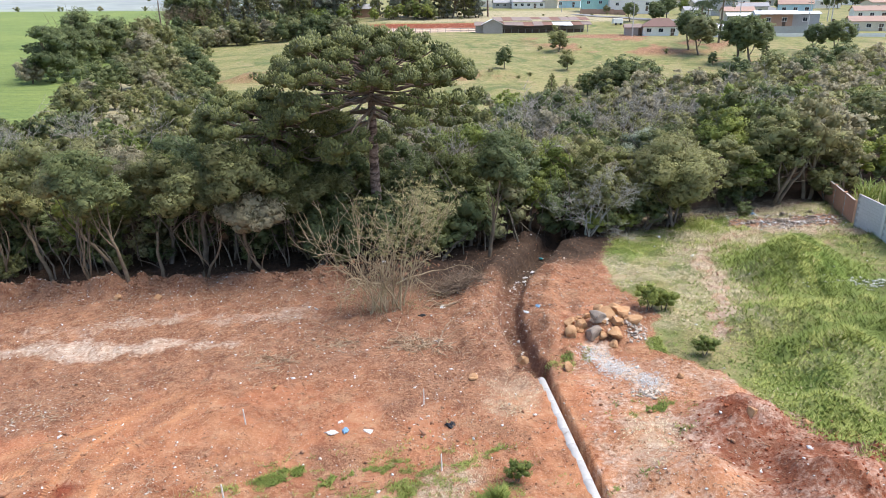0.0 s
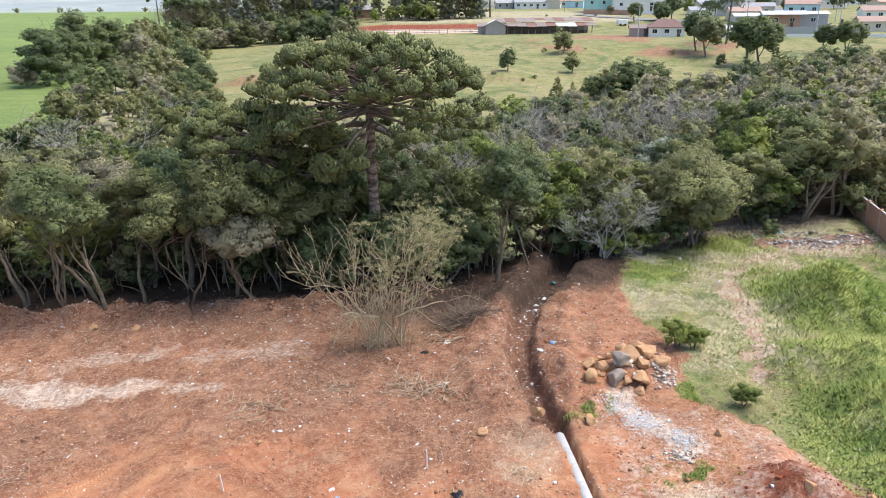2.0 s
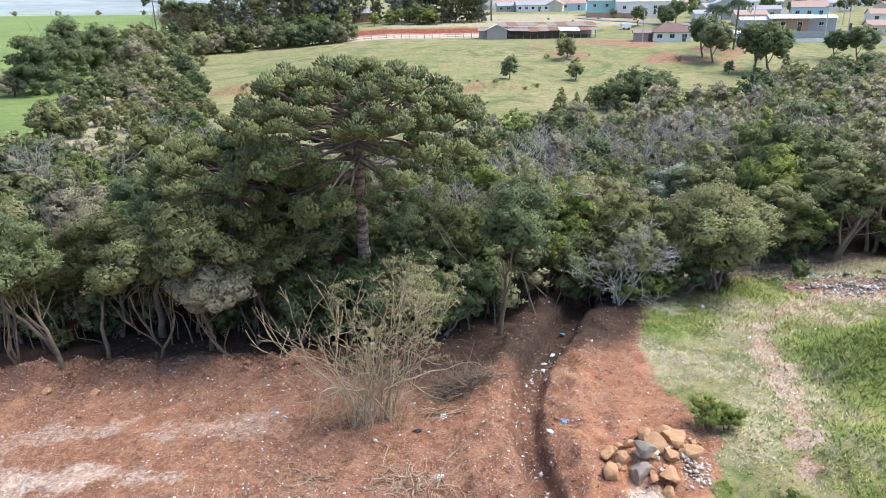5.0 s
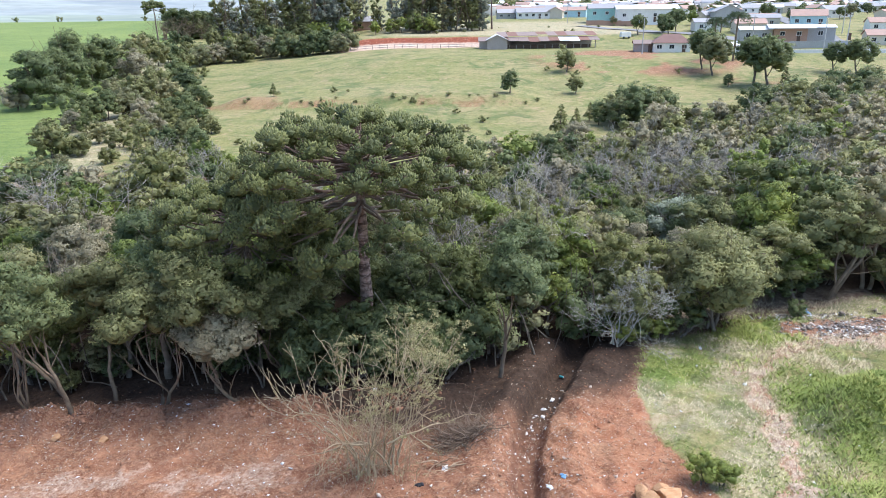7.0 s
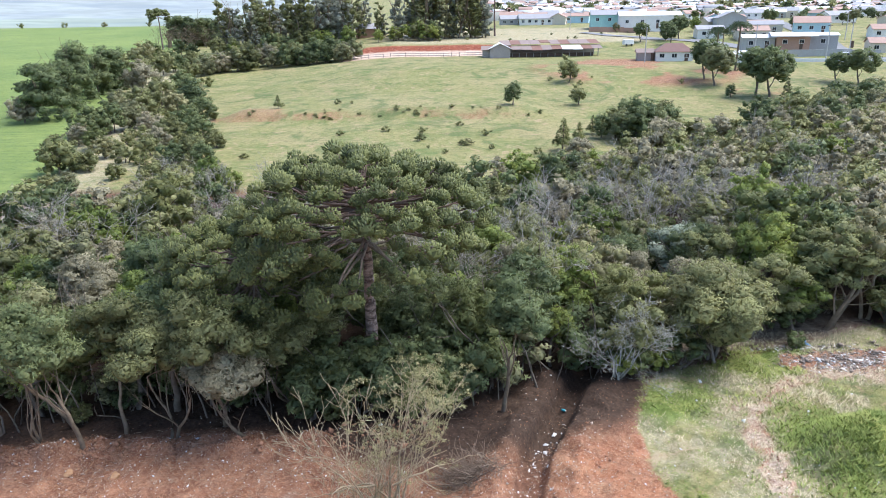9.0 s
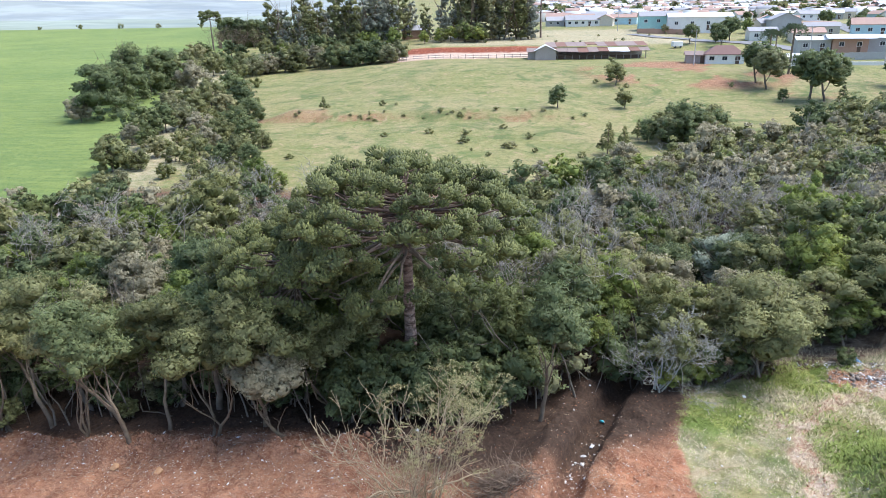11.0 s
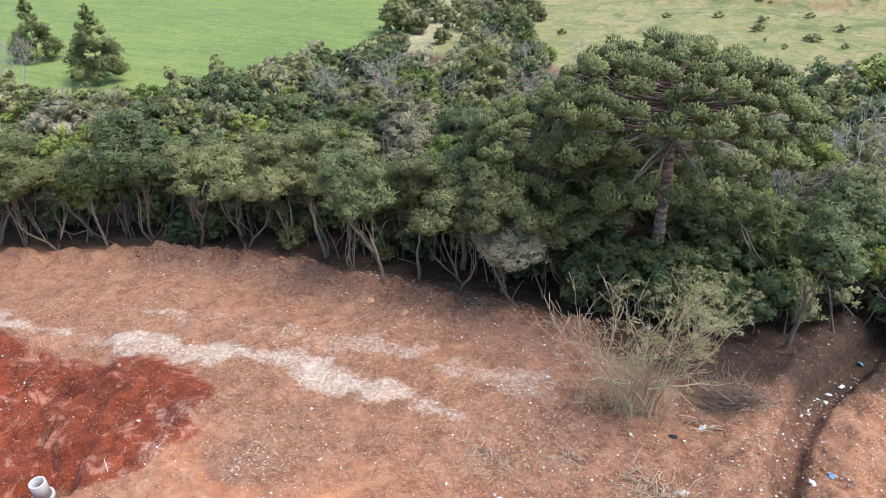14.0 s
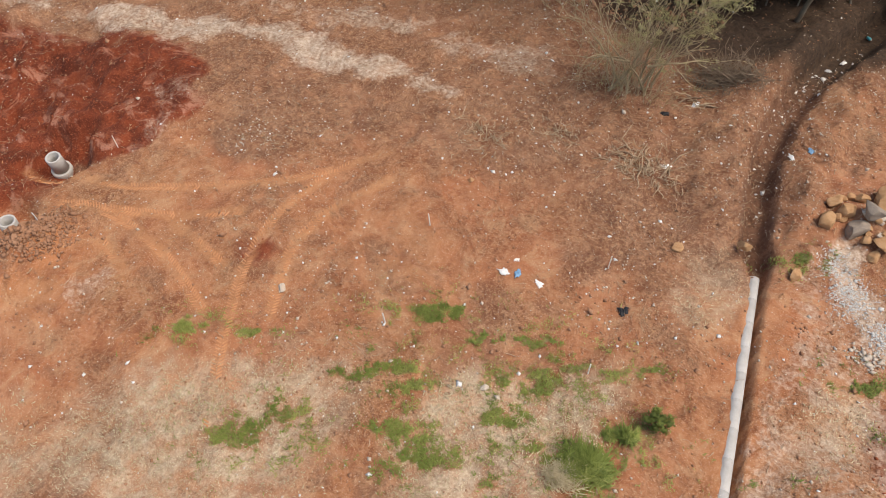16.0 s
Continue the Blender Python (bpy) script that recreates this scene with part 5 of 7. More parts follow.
araucaria(8.5, 292, 19.0, 5.0, 14, 9, "tall umbrella araucaria at the end of the skyline row", 0.4, 1.5, 0.3)
araucaria(-128, 300, 16.0, 4.5, 11, 10, "umbrella araucaria on the skyline by the field", 0.35, 1.5, 0.3)
for n in range(58):       # trees among the houses
    x, y = rng.uniform(44, 215), rng.uniform(235, 455)
    if 72 < x < 115 and y < 262:
        continue
    if n % 3:
        plant(("hedge", int(rng.integers(4))), x, y, rng.uniform(0.6, 1.2), rng=rng)
    else:
        plant(("flat", 0), x, y, rng.uniform(0.6, 0.95), rng=rng)
for n in range(9):        # lone bushes along the crest of the field
    x = -150 - 34 * n + rng.uniform(-12, 12)
    plant(("bush", 0), x, 500, rng.uniform(1.2, 2.2), rng=rng)

for ob, used in TREES.values():      # kinds that found no place
    if not used and not ob.name.startswith("shrub"):
        for o in (*ob.children_recursive, ob):
            bpy.data.objects.remove(o)

# ---- things on the cleared ground ----
CONCRETE = rough_material("concrete", (0.42, 0.41, 0.39), (0.53, 0.515, 0.495), 4, 0.9, 0.25, (0.34, 0.25, 0.19))
WHITEWOOD = rough_material("white_painted_wood", (0.72, 0.69, 0.63), (0.80, 0.78, 0.73), 6, 0.7, 0.2, (0.5, 0.42, 0.34))
ROCK = rough_material("rock", (0.42, 0.21, 0.09), (0.55, 0.33, 0.17), 2.2, 0.85, 0.7, (0.22, 0.15, 0.11))
ROCK_GREY = rough_material("rock_grey", (0.23, 0.185, 0.15), (0.36, 0.29, 0.23), 2.2, 0.85, 0.7)
PALE_STONE = rough_material("pale_stone", (0.44, 0.34, 0.26), (0.64, 0.55, 0.46), 5, 0.9, 0.5, (0.42, 0.33, 0.26))
CLOD = rough_material("clod", (0.26, 0.12, 0.065), (0.40, 0.22, 0.135), 1.2, 0.95, 0.6, (0.14, 0.06, 0.035))
CLOD_RED = rough_material("clod_red", (0.22, 0.05, 0.022), (0.36, 0.11, 0.05), 1.2, 0.95, 0.6)
PAPER = rough_material("white_plastic", (0.72, 0.71, 0.69), (0.82, 0.81, 0.80), 8, 0.6, 0.2, (0.5, 0.44, 0.40))
RUBBLE = rough_material("plaster_rubble", (0.52, 0.50, 0.47), (0.74, 0.72, 0.69), 6, 0.9, 0.4, (0.36, 0.31, 0.27))
BLUE = rough_material("blue_plastic", (0.10, 0.24, 0.42), (0.25, 0.42, 0.60), 5, 0.45, 0.2)
BLACK = rough_material("black_plastic", (0.012, 0.012, 0.014), (0.03, 0.03, 0.034), 5, 0.4, 0.2)
TEAL = rough_material("teal_plastic", (0.05, 0.35, 0.40), (0.12, 0.50, 0.54), 5, 0.4, 0.2)
TWIG = rough_material("dead_wood", (0.26, 0.165, 0.10), (0.58, 0.44, 0.30), 3, 0.95, 0.4)
WET = rough_material("brushwood_grey", (0.14, 0.095, 0.065), (0.27, 0.20, 0.145), 3, 0.95, 0.4)


def lathe(rows, sides=28):
    """Corners and quads of a closed turned body from (radius, height) rows."""
    a = np.linspace(0, 2 * np.pi, sides, endpoint=False)
    v = np.concatenate([np.stack([r * np.cos(a), r * np.sin(a), np.full(sides, z)], 1) for r, z in rows])
    n, j = len(rows), np.arange(sides)
    f = [np.stack([i * sides + j, i * sides + (j + 1) % sides, (i + 1) % n * sides + (j + 1) % sides, (i + 1) % n * sides + j], 1) for i in range(n)]
    return v, np.concatenate(f)


def smooth(me):
    me.polygons.foreach_set("use_smooth", np.ones(len(me.polygons), bool))
    return me


def pipeline():
    top = tagged(new("drain_pipe"), "run of pale grey concrete drain pipes laid in a trench", "pipe")
    me = smooth(raw_mesh("pipe_segment", *lathe([(0.15, 0), (0.205, 0), (0.205, 0.96), (0.209, 0.97), (0.209, 1.0), (0.19, 1.0), (0.15, 0.9)], 20), CONCRETE))
    n = 19
    at = [Vector((np.interp(y, [3, 13.6, 22], [5.3, 4.92, 3.98]), y, 0)) for y in np.linspace(22.0, 3.0, n + 1)]
    rim = np.polyfit([p.y for p in at], [float(height(p.x - 1.3, p.y)) for p in at], 2)
    for p in at:
        p.z = float(np.polyval(rim, p.y)) - 0.10
    for p, q in zip(at, at[1:]):
        ob = part("pipe_segment", me, top)
        ob.matrix_basis = Matrix.Translation(p) @ (q - p).to_track_quat("Z", "Y").to_matrix().to_4x4() @ Matrix.Scale((q - p).length * 0.998, 4, (0, 0, 1))


pipeline()


def manhole_ring(x, y, z, tilt):
    top = tagged(new("concrete_ring"), "upright grey concrete manhole pipe in the red pit", "pipe")
    top.matrix_basis = pose(x, y, z, tilt, 4, 0)
    part("barrel", smooth(raw_mesh("barrel", *lathe([(0.25, 0), (0.34, 0), (0.34, 1.0), (0.32, 1.02), (0.27, 1.02), (0.25, 1.0)]), CONCRETE)), top)
    part("base_ring", smooth(raw_mesh("base_ring", *lathe([(0.35, -0.3), (0.46, -0.3), (0.46, 0.16), (0.44, 0.18), (0.35, 0.18)]), CONCRETE)), top)


manhole_ring(-24.75, 15.85, float(height(-24.75, 15.85)), 5)
manhole_ring(-22.75, 11.9, float(height(-22.75, 11.9)), -4)


def box_bm(sx, sy, sz, bevel=0.0, taper=1.0, at=(0, 0, 0)):
    bm = bmesh.new()
    bmesh.ops.create_cube(bm, size=1, matrix=Matrix.Translation(at) @ Matrix.Diagonal((sx, sy, sz, 1)))
    top = [v for v in bm.verts if v.co.z > at[2]]
    for v in top:
        v.co.x, v.co.y = at[0] + (v.co.x - at[0]) * taper, at[1] + (v.co.y - at[1]) * taper
    if bevel:
        bmesh.ops.bevel(bm, geom=bm.edges[:], offset=bevel, segments=1, affect="EDGES")
    return bm


def bm_mesh(name, bm, material):
    me = bpy.data.meshes.new(name)
    bm.to_mesh(me)
    bm.free()
    for m in material if isinstance(material, (list, tuple)) else [material]:
        me.materials.append(m)
    return me


rng = np.random.default_rng(91)
STAKE = bm_mesh("survey_stake", box_bm(0.055, 0.035, 0.72, 0.006, 0.9, (0, 0, 0.3)), WHITEWOOD)
for x, y in ((-21.74, 17.15), (-6.7, 14.6), (0.15, 15.85), (-7.4, 19.1), (-0.7, 20.1), (-20.8, 12.3)):
    ob = tagged(new("survey_stake", STAKE), "white-painted wooden survey stake driven into the red soil", "stake", "survey stakes")
    ob.matrix_basis = pose(x, y, float(height(x, y)), rng.normal() * 4, rng.normal() * 4, rng.uniform(0, 180))


def boulder(x, y, r, material, label, dz=0.0, seed=0, flat=0.75, name="boulder", group="pile of boulders"):
    rng = np.random.default_rng(seed)
    bm = bmesh.new()
    bmesh.ops.create_icosphere(bm, subdivisions=3, radius=1)
    o = Vector(rng.normal(size=3) * 9)
    cuts = [(Vector(d).normalized(), rng.uniform(0.45, 0.8)) for d in rng.normal(size=(11, 3))]
    for v in bm.verts:
        for d, c in cuts:
            over = v.co.dot(d) - c
            if over > 0:
                v.co -= d * over * 0.97
        v.co *= 1 + 0.10 * noise.noise(v.co * 1.6 + o) + 0.04 * noise.noise(v.co * 5 + o)
    ob = tagged(new(name, bm_mesh(name, bm, material)), label, "rock", group)
    ob.matrix_basis = pose(x, y, float(height(x, y)) + r * flat * 0.45 + dz, rng.uniform(-15, 15), rng.uniform(-15, 15), rng.uniform(0, 360)) @ Matrix.Diagonal((r * rng.uniform(0.9, 1.25), r * rng.uniform(0.8, 1.0), r * flat, 1))


lab = "rust-brown boulder in a heap on the red soil"
for k, (x, y, r, dz) in enumerate(((5.75, 26.3, 0.36, 0), (6.2, 26.0, 0.46, 0), (5.6, 25.2, 0.42, 0), (7.3, 26.5, 0.46, 0.15), (7.75, 25.9, 0.36, 0), (7.6, 25.05, 0.44, 0), (8.2, 26.9, 0.56, 0), (7.9, 27.2, 0.42, 0.2), (7.1, 27.0, 0.42, 0.1), (6.6, 26.8, 0.34, 0), (7.0, 25.0, 0.25, 0), (5.2, 22.6, 0.34, 0), (3.3, 22.9, 0.3, 0.45), (8.6, 26.2, 0.4, 0), (7.4, 24.5, 0.26, 0))):
    boulder(x, y, r, ROCK, lab, dz, 500 + k)
for k in range(42):      # smaller stones round the heap
    a, q = rng.uniform(0, 6.283), rng.uniform(0.3, 1.7)
    boulder(7.4 + 1.1 * q * math.cos(a), 26.3 + 0.8 * q * math.sin(a), rng.uniform(0.1, 0.24), PALE_STONE if k % 4 == 0 else ROCK, "small rust-brown stone at the foot of the boulder heap", 0, 600 + k, 0.75, "stone", "stones of the heap")
for k, (x, y, r) in enumerate(((6.6, 25.3, 0.55), (6.9, 26.0, 0.44))):
    boulder(x, y, r, ROCK_GREY, "dark grey boulder with a flat face in the heap", 0, 540 + k)
for k, (x, y, r) in enumerate(((1.2, 22.0, 0.2), (-10.8, 14.2, 0.2), (10.5, 17.2, 0.24), (12.4, 17.4, 0.15), (-16.9, 33.2, 0.3), (-19.4, 33.4, 0.26), (9.4, 21.4, 0.22), (-7.0, 21.8, 0.14), (-2.6, 13.9, 0.16))):
    boulder(x, y, r, PALE_STONE if k in (1, 8) else ROCK, "single loose stone lying on the bare earth", 0, 560 + k, 0.7, "stone", "loose stones")


def crumpled(name, x, y, size, material, label, seed, flat=0.35, category="bag", dz=0.0):
    """A creased, torn sheet or bag: a ragged top over an underside that lies on the ground."""
    rng = np.random.default_rng(seed)
    rings, n = 7, 26
    a = np.linspace(0, 6.283, n, endpoint=False)
    rim = 0.75 + 0.5 * vnoise(np.cos(a) * 1.7 + seed * 3.1, np.sin(a) * 1.7 + seed, 5) + 0.7 * vnoise(np.cos(a) * 5 + seed, np.sin(a) * 5, 6)
    rows = []
    for side in (1, 0):
        for k in range(rings + 1) if side else range(rings, -1, -1):
            u = (k + 0.02) / rings
            px, py = np.cos(a) * rim * u, np.sin(a) * rim * u
            fold = np.abs(vnoise(px * 2.6 + seed, py * 2.6, 7)) * 1.5 + np.abs(vnoise(px * 6 + seed, py * 6, 8)) * 0.8
            rows.append(np.stack([px, py, (flat * (0.35 + fold) * (1 - 0.75 * u * u) + 0.04) * side], 1))
    v = np.concatenate(rows)
    i, k = np.meshgrid(np.arange(n), np.arange(len(rows) - 1))
    q = np.stack([k * n + i, k * n + (i + 1) % n, (k + 1) * n + (i + 1) % n, (k + 1) * n + i], -1).reshape(-1, 4)[:, ::-1]
    ob = tagged(new(name, raw_mesh(name, v, q, material)), label, category)
    ob.matrix_basis = pose(x, y, float(height(x, y)) + dz, 0, 0, rng.uniform(0, 360)) @ Matrix.Diagonal((size, size * rng.uniform(0.45, 0.75), size, 1))


crumpled("plastic_bag", -3.95, 18.35, 0.26, PAPER, "torn white plastic bag on the bare soil", 1)
crumpled("plastic_sheet", -3.5, 18.5, 0.27, BLUE, "crumpled light blue plastic sheet on the bare soil", 2)
crumpled("plastic_bag", -3.75, 19.0, 0.15, PAPER, "small white plastic bag on the bare soil", 3)
crumpled("plastic_sheet", -2.6, 18.4, 0.24, PAPER, "flat strip of white plastic on the bare soil", 4, 0.2)
crumpled("rubbish_bag", 0.38, 18.6, 0.29, BLACK, "black plastic rubbish bag lying flat on the soil", 5)
crumpled("rubbish_bag", -1.3, 28.9, 0.24, BLACK, "black plastic rubbish bag under the dry tree", 6)
crumpled("plastic_bag", -0.35, 30.0, 0.32, PAPER, "white plastic bag beside cut branches", 7)
crumpled("plastic_sheet", 4.5, 28.8, 0.22, BLUE, "scrap of blue plastic on the trench spoil", 8)
crumpled("plastic_bag", 3.9, 28.1, 0.26, PAPER, "white rag at the rim of the trench", 9, 0.25)
crumpled("plastic_bag", 4.4, 35.6, 0.2, PAPER, "white plastic bag in the trench", 10, 0.5)
crumpled("plastic_bag", 4.9, 36.4, 0.21, PAPER, "white plastic bag in the trench", 11, 0.5)
crumpled("plastic_bag", 4.3, 34.9, 0.20, PAPER, "white plastic bag in the trench", 12, 0.5)
crumpled("plastic_bag", -4.1, 35.9, 0.17, PAPER, "white plastic bag under the trees", 13, 0.5)
crumpled("rubbish_bag", 20.8, 44.3, 0.38, BLUE, "blue and white rubbish bag at the meadow's edge", 14, 0.6)
crumpled("plastic_bag", 13.4, 40.3, 0.20, PAPER, "white plastic bag in the grass", 15, 0.5)
crumpled("plastic_bag", -0.4, 25.9, 0.30, PAPER, "torn white sheet among cut branches", 16, 0.4)
crumpled("plastic_cup", 1.2, 17.6, 0.11, PAPER, "white plastic cup on the bare soil", 17, 0.8, "cup")


def bottle(x, y):
    top = tagged(new("plastic_bottle"), "teal plastic bottle lying in the trench", "bottle")
    top.matrix_basis = pose(x, y, float(height(x, y)) + 0.07, 78, 0, 40) @ Matrix.Scale(0.5, 4)
    part("body", smooth(raw_mesh("body", *lathe([(0.02, -0.28), (0.13, -0.28), (0.14, 0.15), (0.05, 0.28), (0.02, 0.28)], 14), TEAL)), top)
    part("cap", smooth(raw_mesh("cap", *lathe([(0.01, 0.281), (0.055, 0.281), (0.055, 0.34), (0.01, 0.34)], 12), PAPER)), top, "white cap")


bottle(5.65, 38.75)


def scatter(name, n, where, size, material, label, category, seed, flat=0.7, shape="stone"):
    """Very many small bits lying on the ground, joined."""
    rng = np.random.default_rng(seed)
    pts = []
    while len(pts) < n:
        x, y = rng.uniform(-38, 26, 9000), rng.uniform(6, 44, 9000)
        ok = rng.random(9000) < where(x, y)
        pts += list(zip(x[ok], y[ok]))
    p = np.array(pts[:n])
    z = height(p[:, 0], p[:, 1])
    s = size * np.exp(rng.normal(size=n) * 0.45)
    base = np.array([(1, 0, 0), (-1, 0, 0), (0, 1, 0), (0, -1, 0), (0, 0, 1), (0, 0, -1)], float)
    tri = np.array([(0, 2, 4), (2, 1, 4), (1, 3, 4), (3, 0, 4), (2, 0, 5), (1, 2, 5), (3, 1, 5), (0, 3, 5)])
    v = base[None] * rng.uniform(0.6, 1.3, (n, 6, 1)) * (s[:, None, None] * np.array([1, 0.8, flat]))
    a = rng.uniform(0, 6.283, n)
    c, d = np.cos(a)[:, None], np.sin(a)[:, None]
    tilt = rng.normal(size=(n, 1)) * 0.4
    x2, y2 = v[..., 0] * c - v[..., 1] * d, v[..., 0] * d + v[..., 1] * c
    out = np.stack([x2 + p[:, :1], y2 + p[:, 1:], v[..., 2] + tilt * v[..., 0] + (z + s * flat * 0.3)[:, None]], -1)
    f = (tri[None] + 6 * np.arange(n)[:, None, None]).reshape(-1, 3)
    me = raw_mesh(name, out.reshape(-1, 3), f, material)
    tagged(new(name, me), label, category, kind="stuff")


def patch(cx, cy, rx, ry):
    return lambda x, y: np.exp(-((x - cx) / rx) ** 2 - ((y - cy) / ry) ** 2)


def bare(x, y):
    g, s, c, m, r, w = zones(x, y)[:6]
    return (1 - np.clip(g + s * 0.6 + w * 0.9, 0, 1))


def ridge(x, y):
    d = np.abs(y - edge_y(x) + 1.4)
    t = seg_dist(x, y, TRENCH)[0]
    return bare(x, y) * np.clip(0.18 + 0.28 * sstep(21, 26, y + 4 * fbm(x * 0.2, y * 0.2, 306)) * sstep(-12, -7, x) + 0.35 * sstep(0.9, 0.3, t) * sstep(22, 24, y) + 0.9 * sstep(3.5, 0.3, d) * sstep(10, 2, x) + 0.6 * sstep(3.2, 1.0, t) * sstep(22, 26, y) + 0.4 * sstep(0.0, 0.5, fbm(x * 0.22, y * 0.22, 301)), 0, 1)


def heap(x, y):
    r = zones(x, y)[4]
    return r * 0.8


scatter("soil_clods", 20000, ridge, 0.032, CLOD, "brown clods of dried earth over the clearing", "soil", 1, 0.7)
scatter("ridge_clods", 1500, lambda x, y: sstep(1.3, 0.2, np.abs(y - edge_y(x) + 1.3)) * sstep(0, -3, x), 0.075, CLOD, "large lumps of earth pushed up along the trees", "soil", 9, 0.75)
scatter("spoil_clods", 1300, patch(-20.6, 11.9, 0.75, 0.9), 0.065, CLOD, "brown clods thrown up beside the dug hole", "soil", 12, 0.8)
scatter("mound_litter", 110, patch(-16.6, 20.2, 1.0, 1.0), 0.04, PALE_STONE, "pale scraps and stones on a low mound of earth", "litter", 10, 0.5)
scatter("trench_litter", 60, lambda x, y: sstep(0.8, 0.2, seg_dist(x, y, TRENCH)[0]) * np.exp(-((y - 34.5) / 3.0) ** 2), 0.042, PAPER, "white litter thrown into the trench", "litter", 11, 0.4)
scatter("red_clods", 6000, heap, 0.032, CLOD_RED, "dark red clods on the dug earth", "soil", 2, 0.75)
scatter("pale_stones", 15000, lambda x, y: ridge(x, y) ** 1.2 * (1 - 0.8 * zones(x, y)[4]), 0.026, PALE_STONE, "pale small stones strewn over the bare earth", "stones", 3, 0.6)
scatter("white_litter", 1700, lambda x, y: np.clip(ridge(x, y) + 0.25 * sstep(8, 10, x), 0, 1), 0.045, PAPER, "white scraps of litter strewn over the ground", "litter", 4, 0.35)


scatter("white_rubble", 2600, lambda x, y: np.maximum(patch(6.3, 23.6, 0.4, 0.5)(x, y), np.maximum(patch(7.0, 22.4, 0.5, 0.7)(x, y), patch(8.1, 21.2, 0.45, 0.5)(x, y))), 0.024, RUBBLE, "heap of white broken plaster rubble", "rubble", 5, 0.6)
scatter("pale_rubble", 300, lambda x, y: np.maximum(patch(7.9, 20.2, 0.5, 0.3)(x, y), patch(8.6, 25.6, 0.4, 0.7)(x, y)), 0.06, PALE_STONE, "pale sandy rubble beside the path", "rubble", 6, 0.5)
scatter("dump_litter", 1100, lambda x, y: np.maximum(patch(22.4, 41.6, 2.4, 0.7)(x, y), np.maximum(patch(21.5, 30.2, 2.6, 0.35)(x, y), patch(20.5, 44.0, 2.0, 0.5)(x, y))), 0.055, PAPER, "dumped household litter in grey and white scraps", "litter", 7, 0.4)
scatter("dump_rubble", 2200, lambda x, y: np.maximum(patch(22.4, 41.9, 2.6, 0.9)(x, y), patch(20.0, 44.2, 2.4, 0.5)(x, y)), 0.06, ROCK_GREY, "grey rubble and ash on the dump", "rubble", 8, 0.5)


def sticks(name, n, where, material, label, seed, length=(0.2, 0.9), rad=0.009, up=0.15):
    rng = np.random.default_rng(seed)
    lines, spots = [], []
    while len(spots) < n:
        x, y = rng.uniform(-36, 12, 6000), rng.uniform(10, 38, 6000)
        ok = rng.random(6000) < where(x, y)
        spots += list(zip(x[ok], y[ok]))
    for x, y in spots[:n]:
        a, l = rng.uniform(0, 6.283), rng.uniform(*length)
        p = np.array([x, y, float(height(x, y)) + 0.03])
        d = np.array([math.cos(a), math.sin(a), abs(rng.normal()) * up])
        pts = [p, p + d * l * 0.35 + rng.normal(size=3) * 0.09 * l, p + d * l * 0.7 + rng.normal(size=3) * 0.11 * l, p + d * l]
        lines.append((pts, np.array([1.3, 1.1, 0.8, 0.5]) * rad * rng.uniform(0.5, 1.3), 4))
    tagged(new(name, raw_mesh(name, *tubes(lines), material)), label, "branches", kind="stuff")


sticks("scattered_twigs", 4600, lambda x, y: 0.8 * ridge(x, y), TWIG, "dead twigs strewn over the bare earth", 21, (0.08, 0.42), 0.008)
sticks("cut_branches", 70, lambda x, y: np.maximum(patch(-1.2, 25.6, 1.0, 0.5)(x, y), patch(-0.4, 30.1, 0.6, 0.3)(x, y)), TWIG, "pile of pale cut branches", 22, (0.5, 1.5), 0.022, 0.25)
sticks("grey_brushwood", 420, patch(0.4, 32.0, 0.9, 0.5), WET, "dark heap of grey brushwood on the spoil", 23, (0.6, 1.5), 0.016, 0.5)
sticks("root_debris", 280, lambda x, y: np.maximum(patch(-7.7, 24.6, 0.8, 0.8)(x, y), np.maximum(patch(-5.1, 25.7, 0.7, 0.5)(x, y), np.maximum(patch(-1.2, 25.4, 1.0, 0.7)(x, y), 0.07 * patch(-16.6, 20.2, 0.9, 0.9)(x, y)))) ** 0.8, TWIG, "torn roots and twigs heaped on the soil", 24, (0.15, 0.8), 0.016, 0.16)


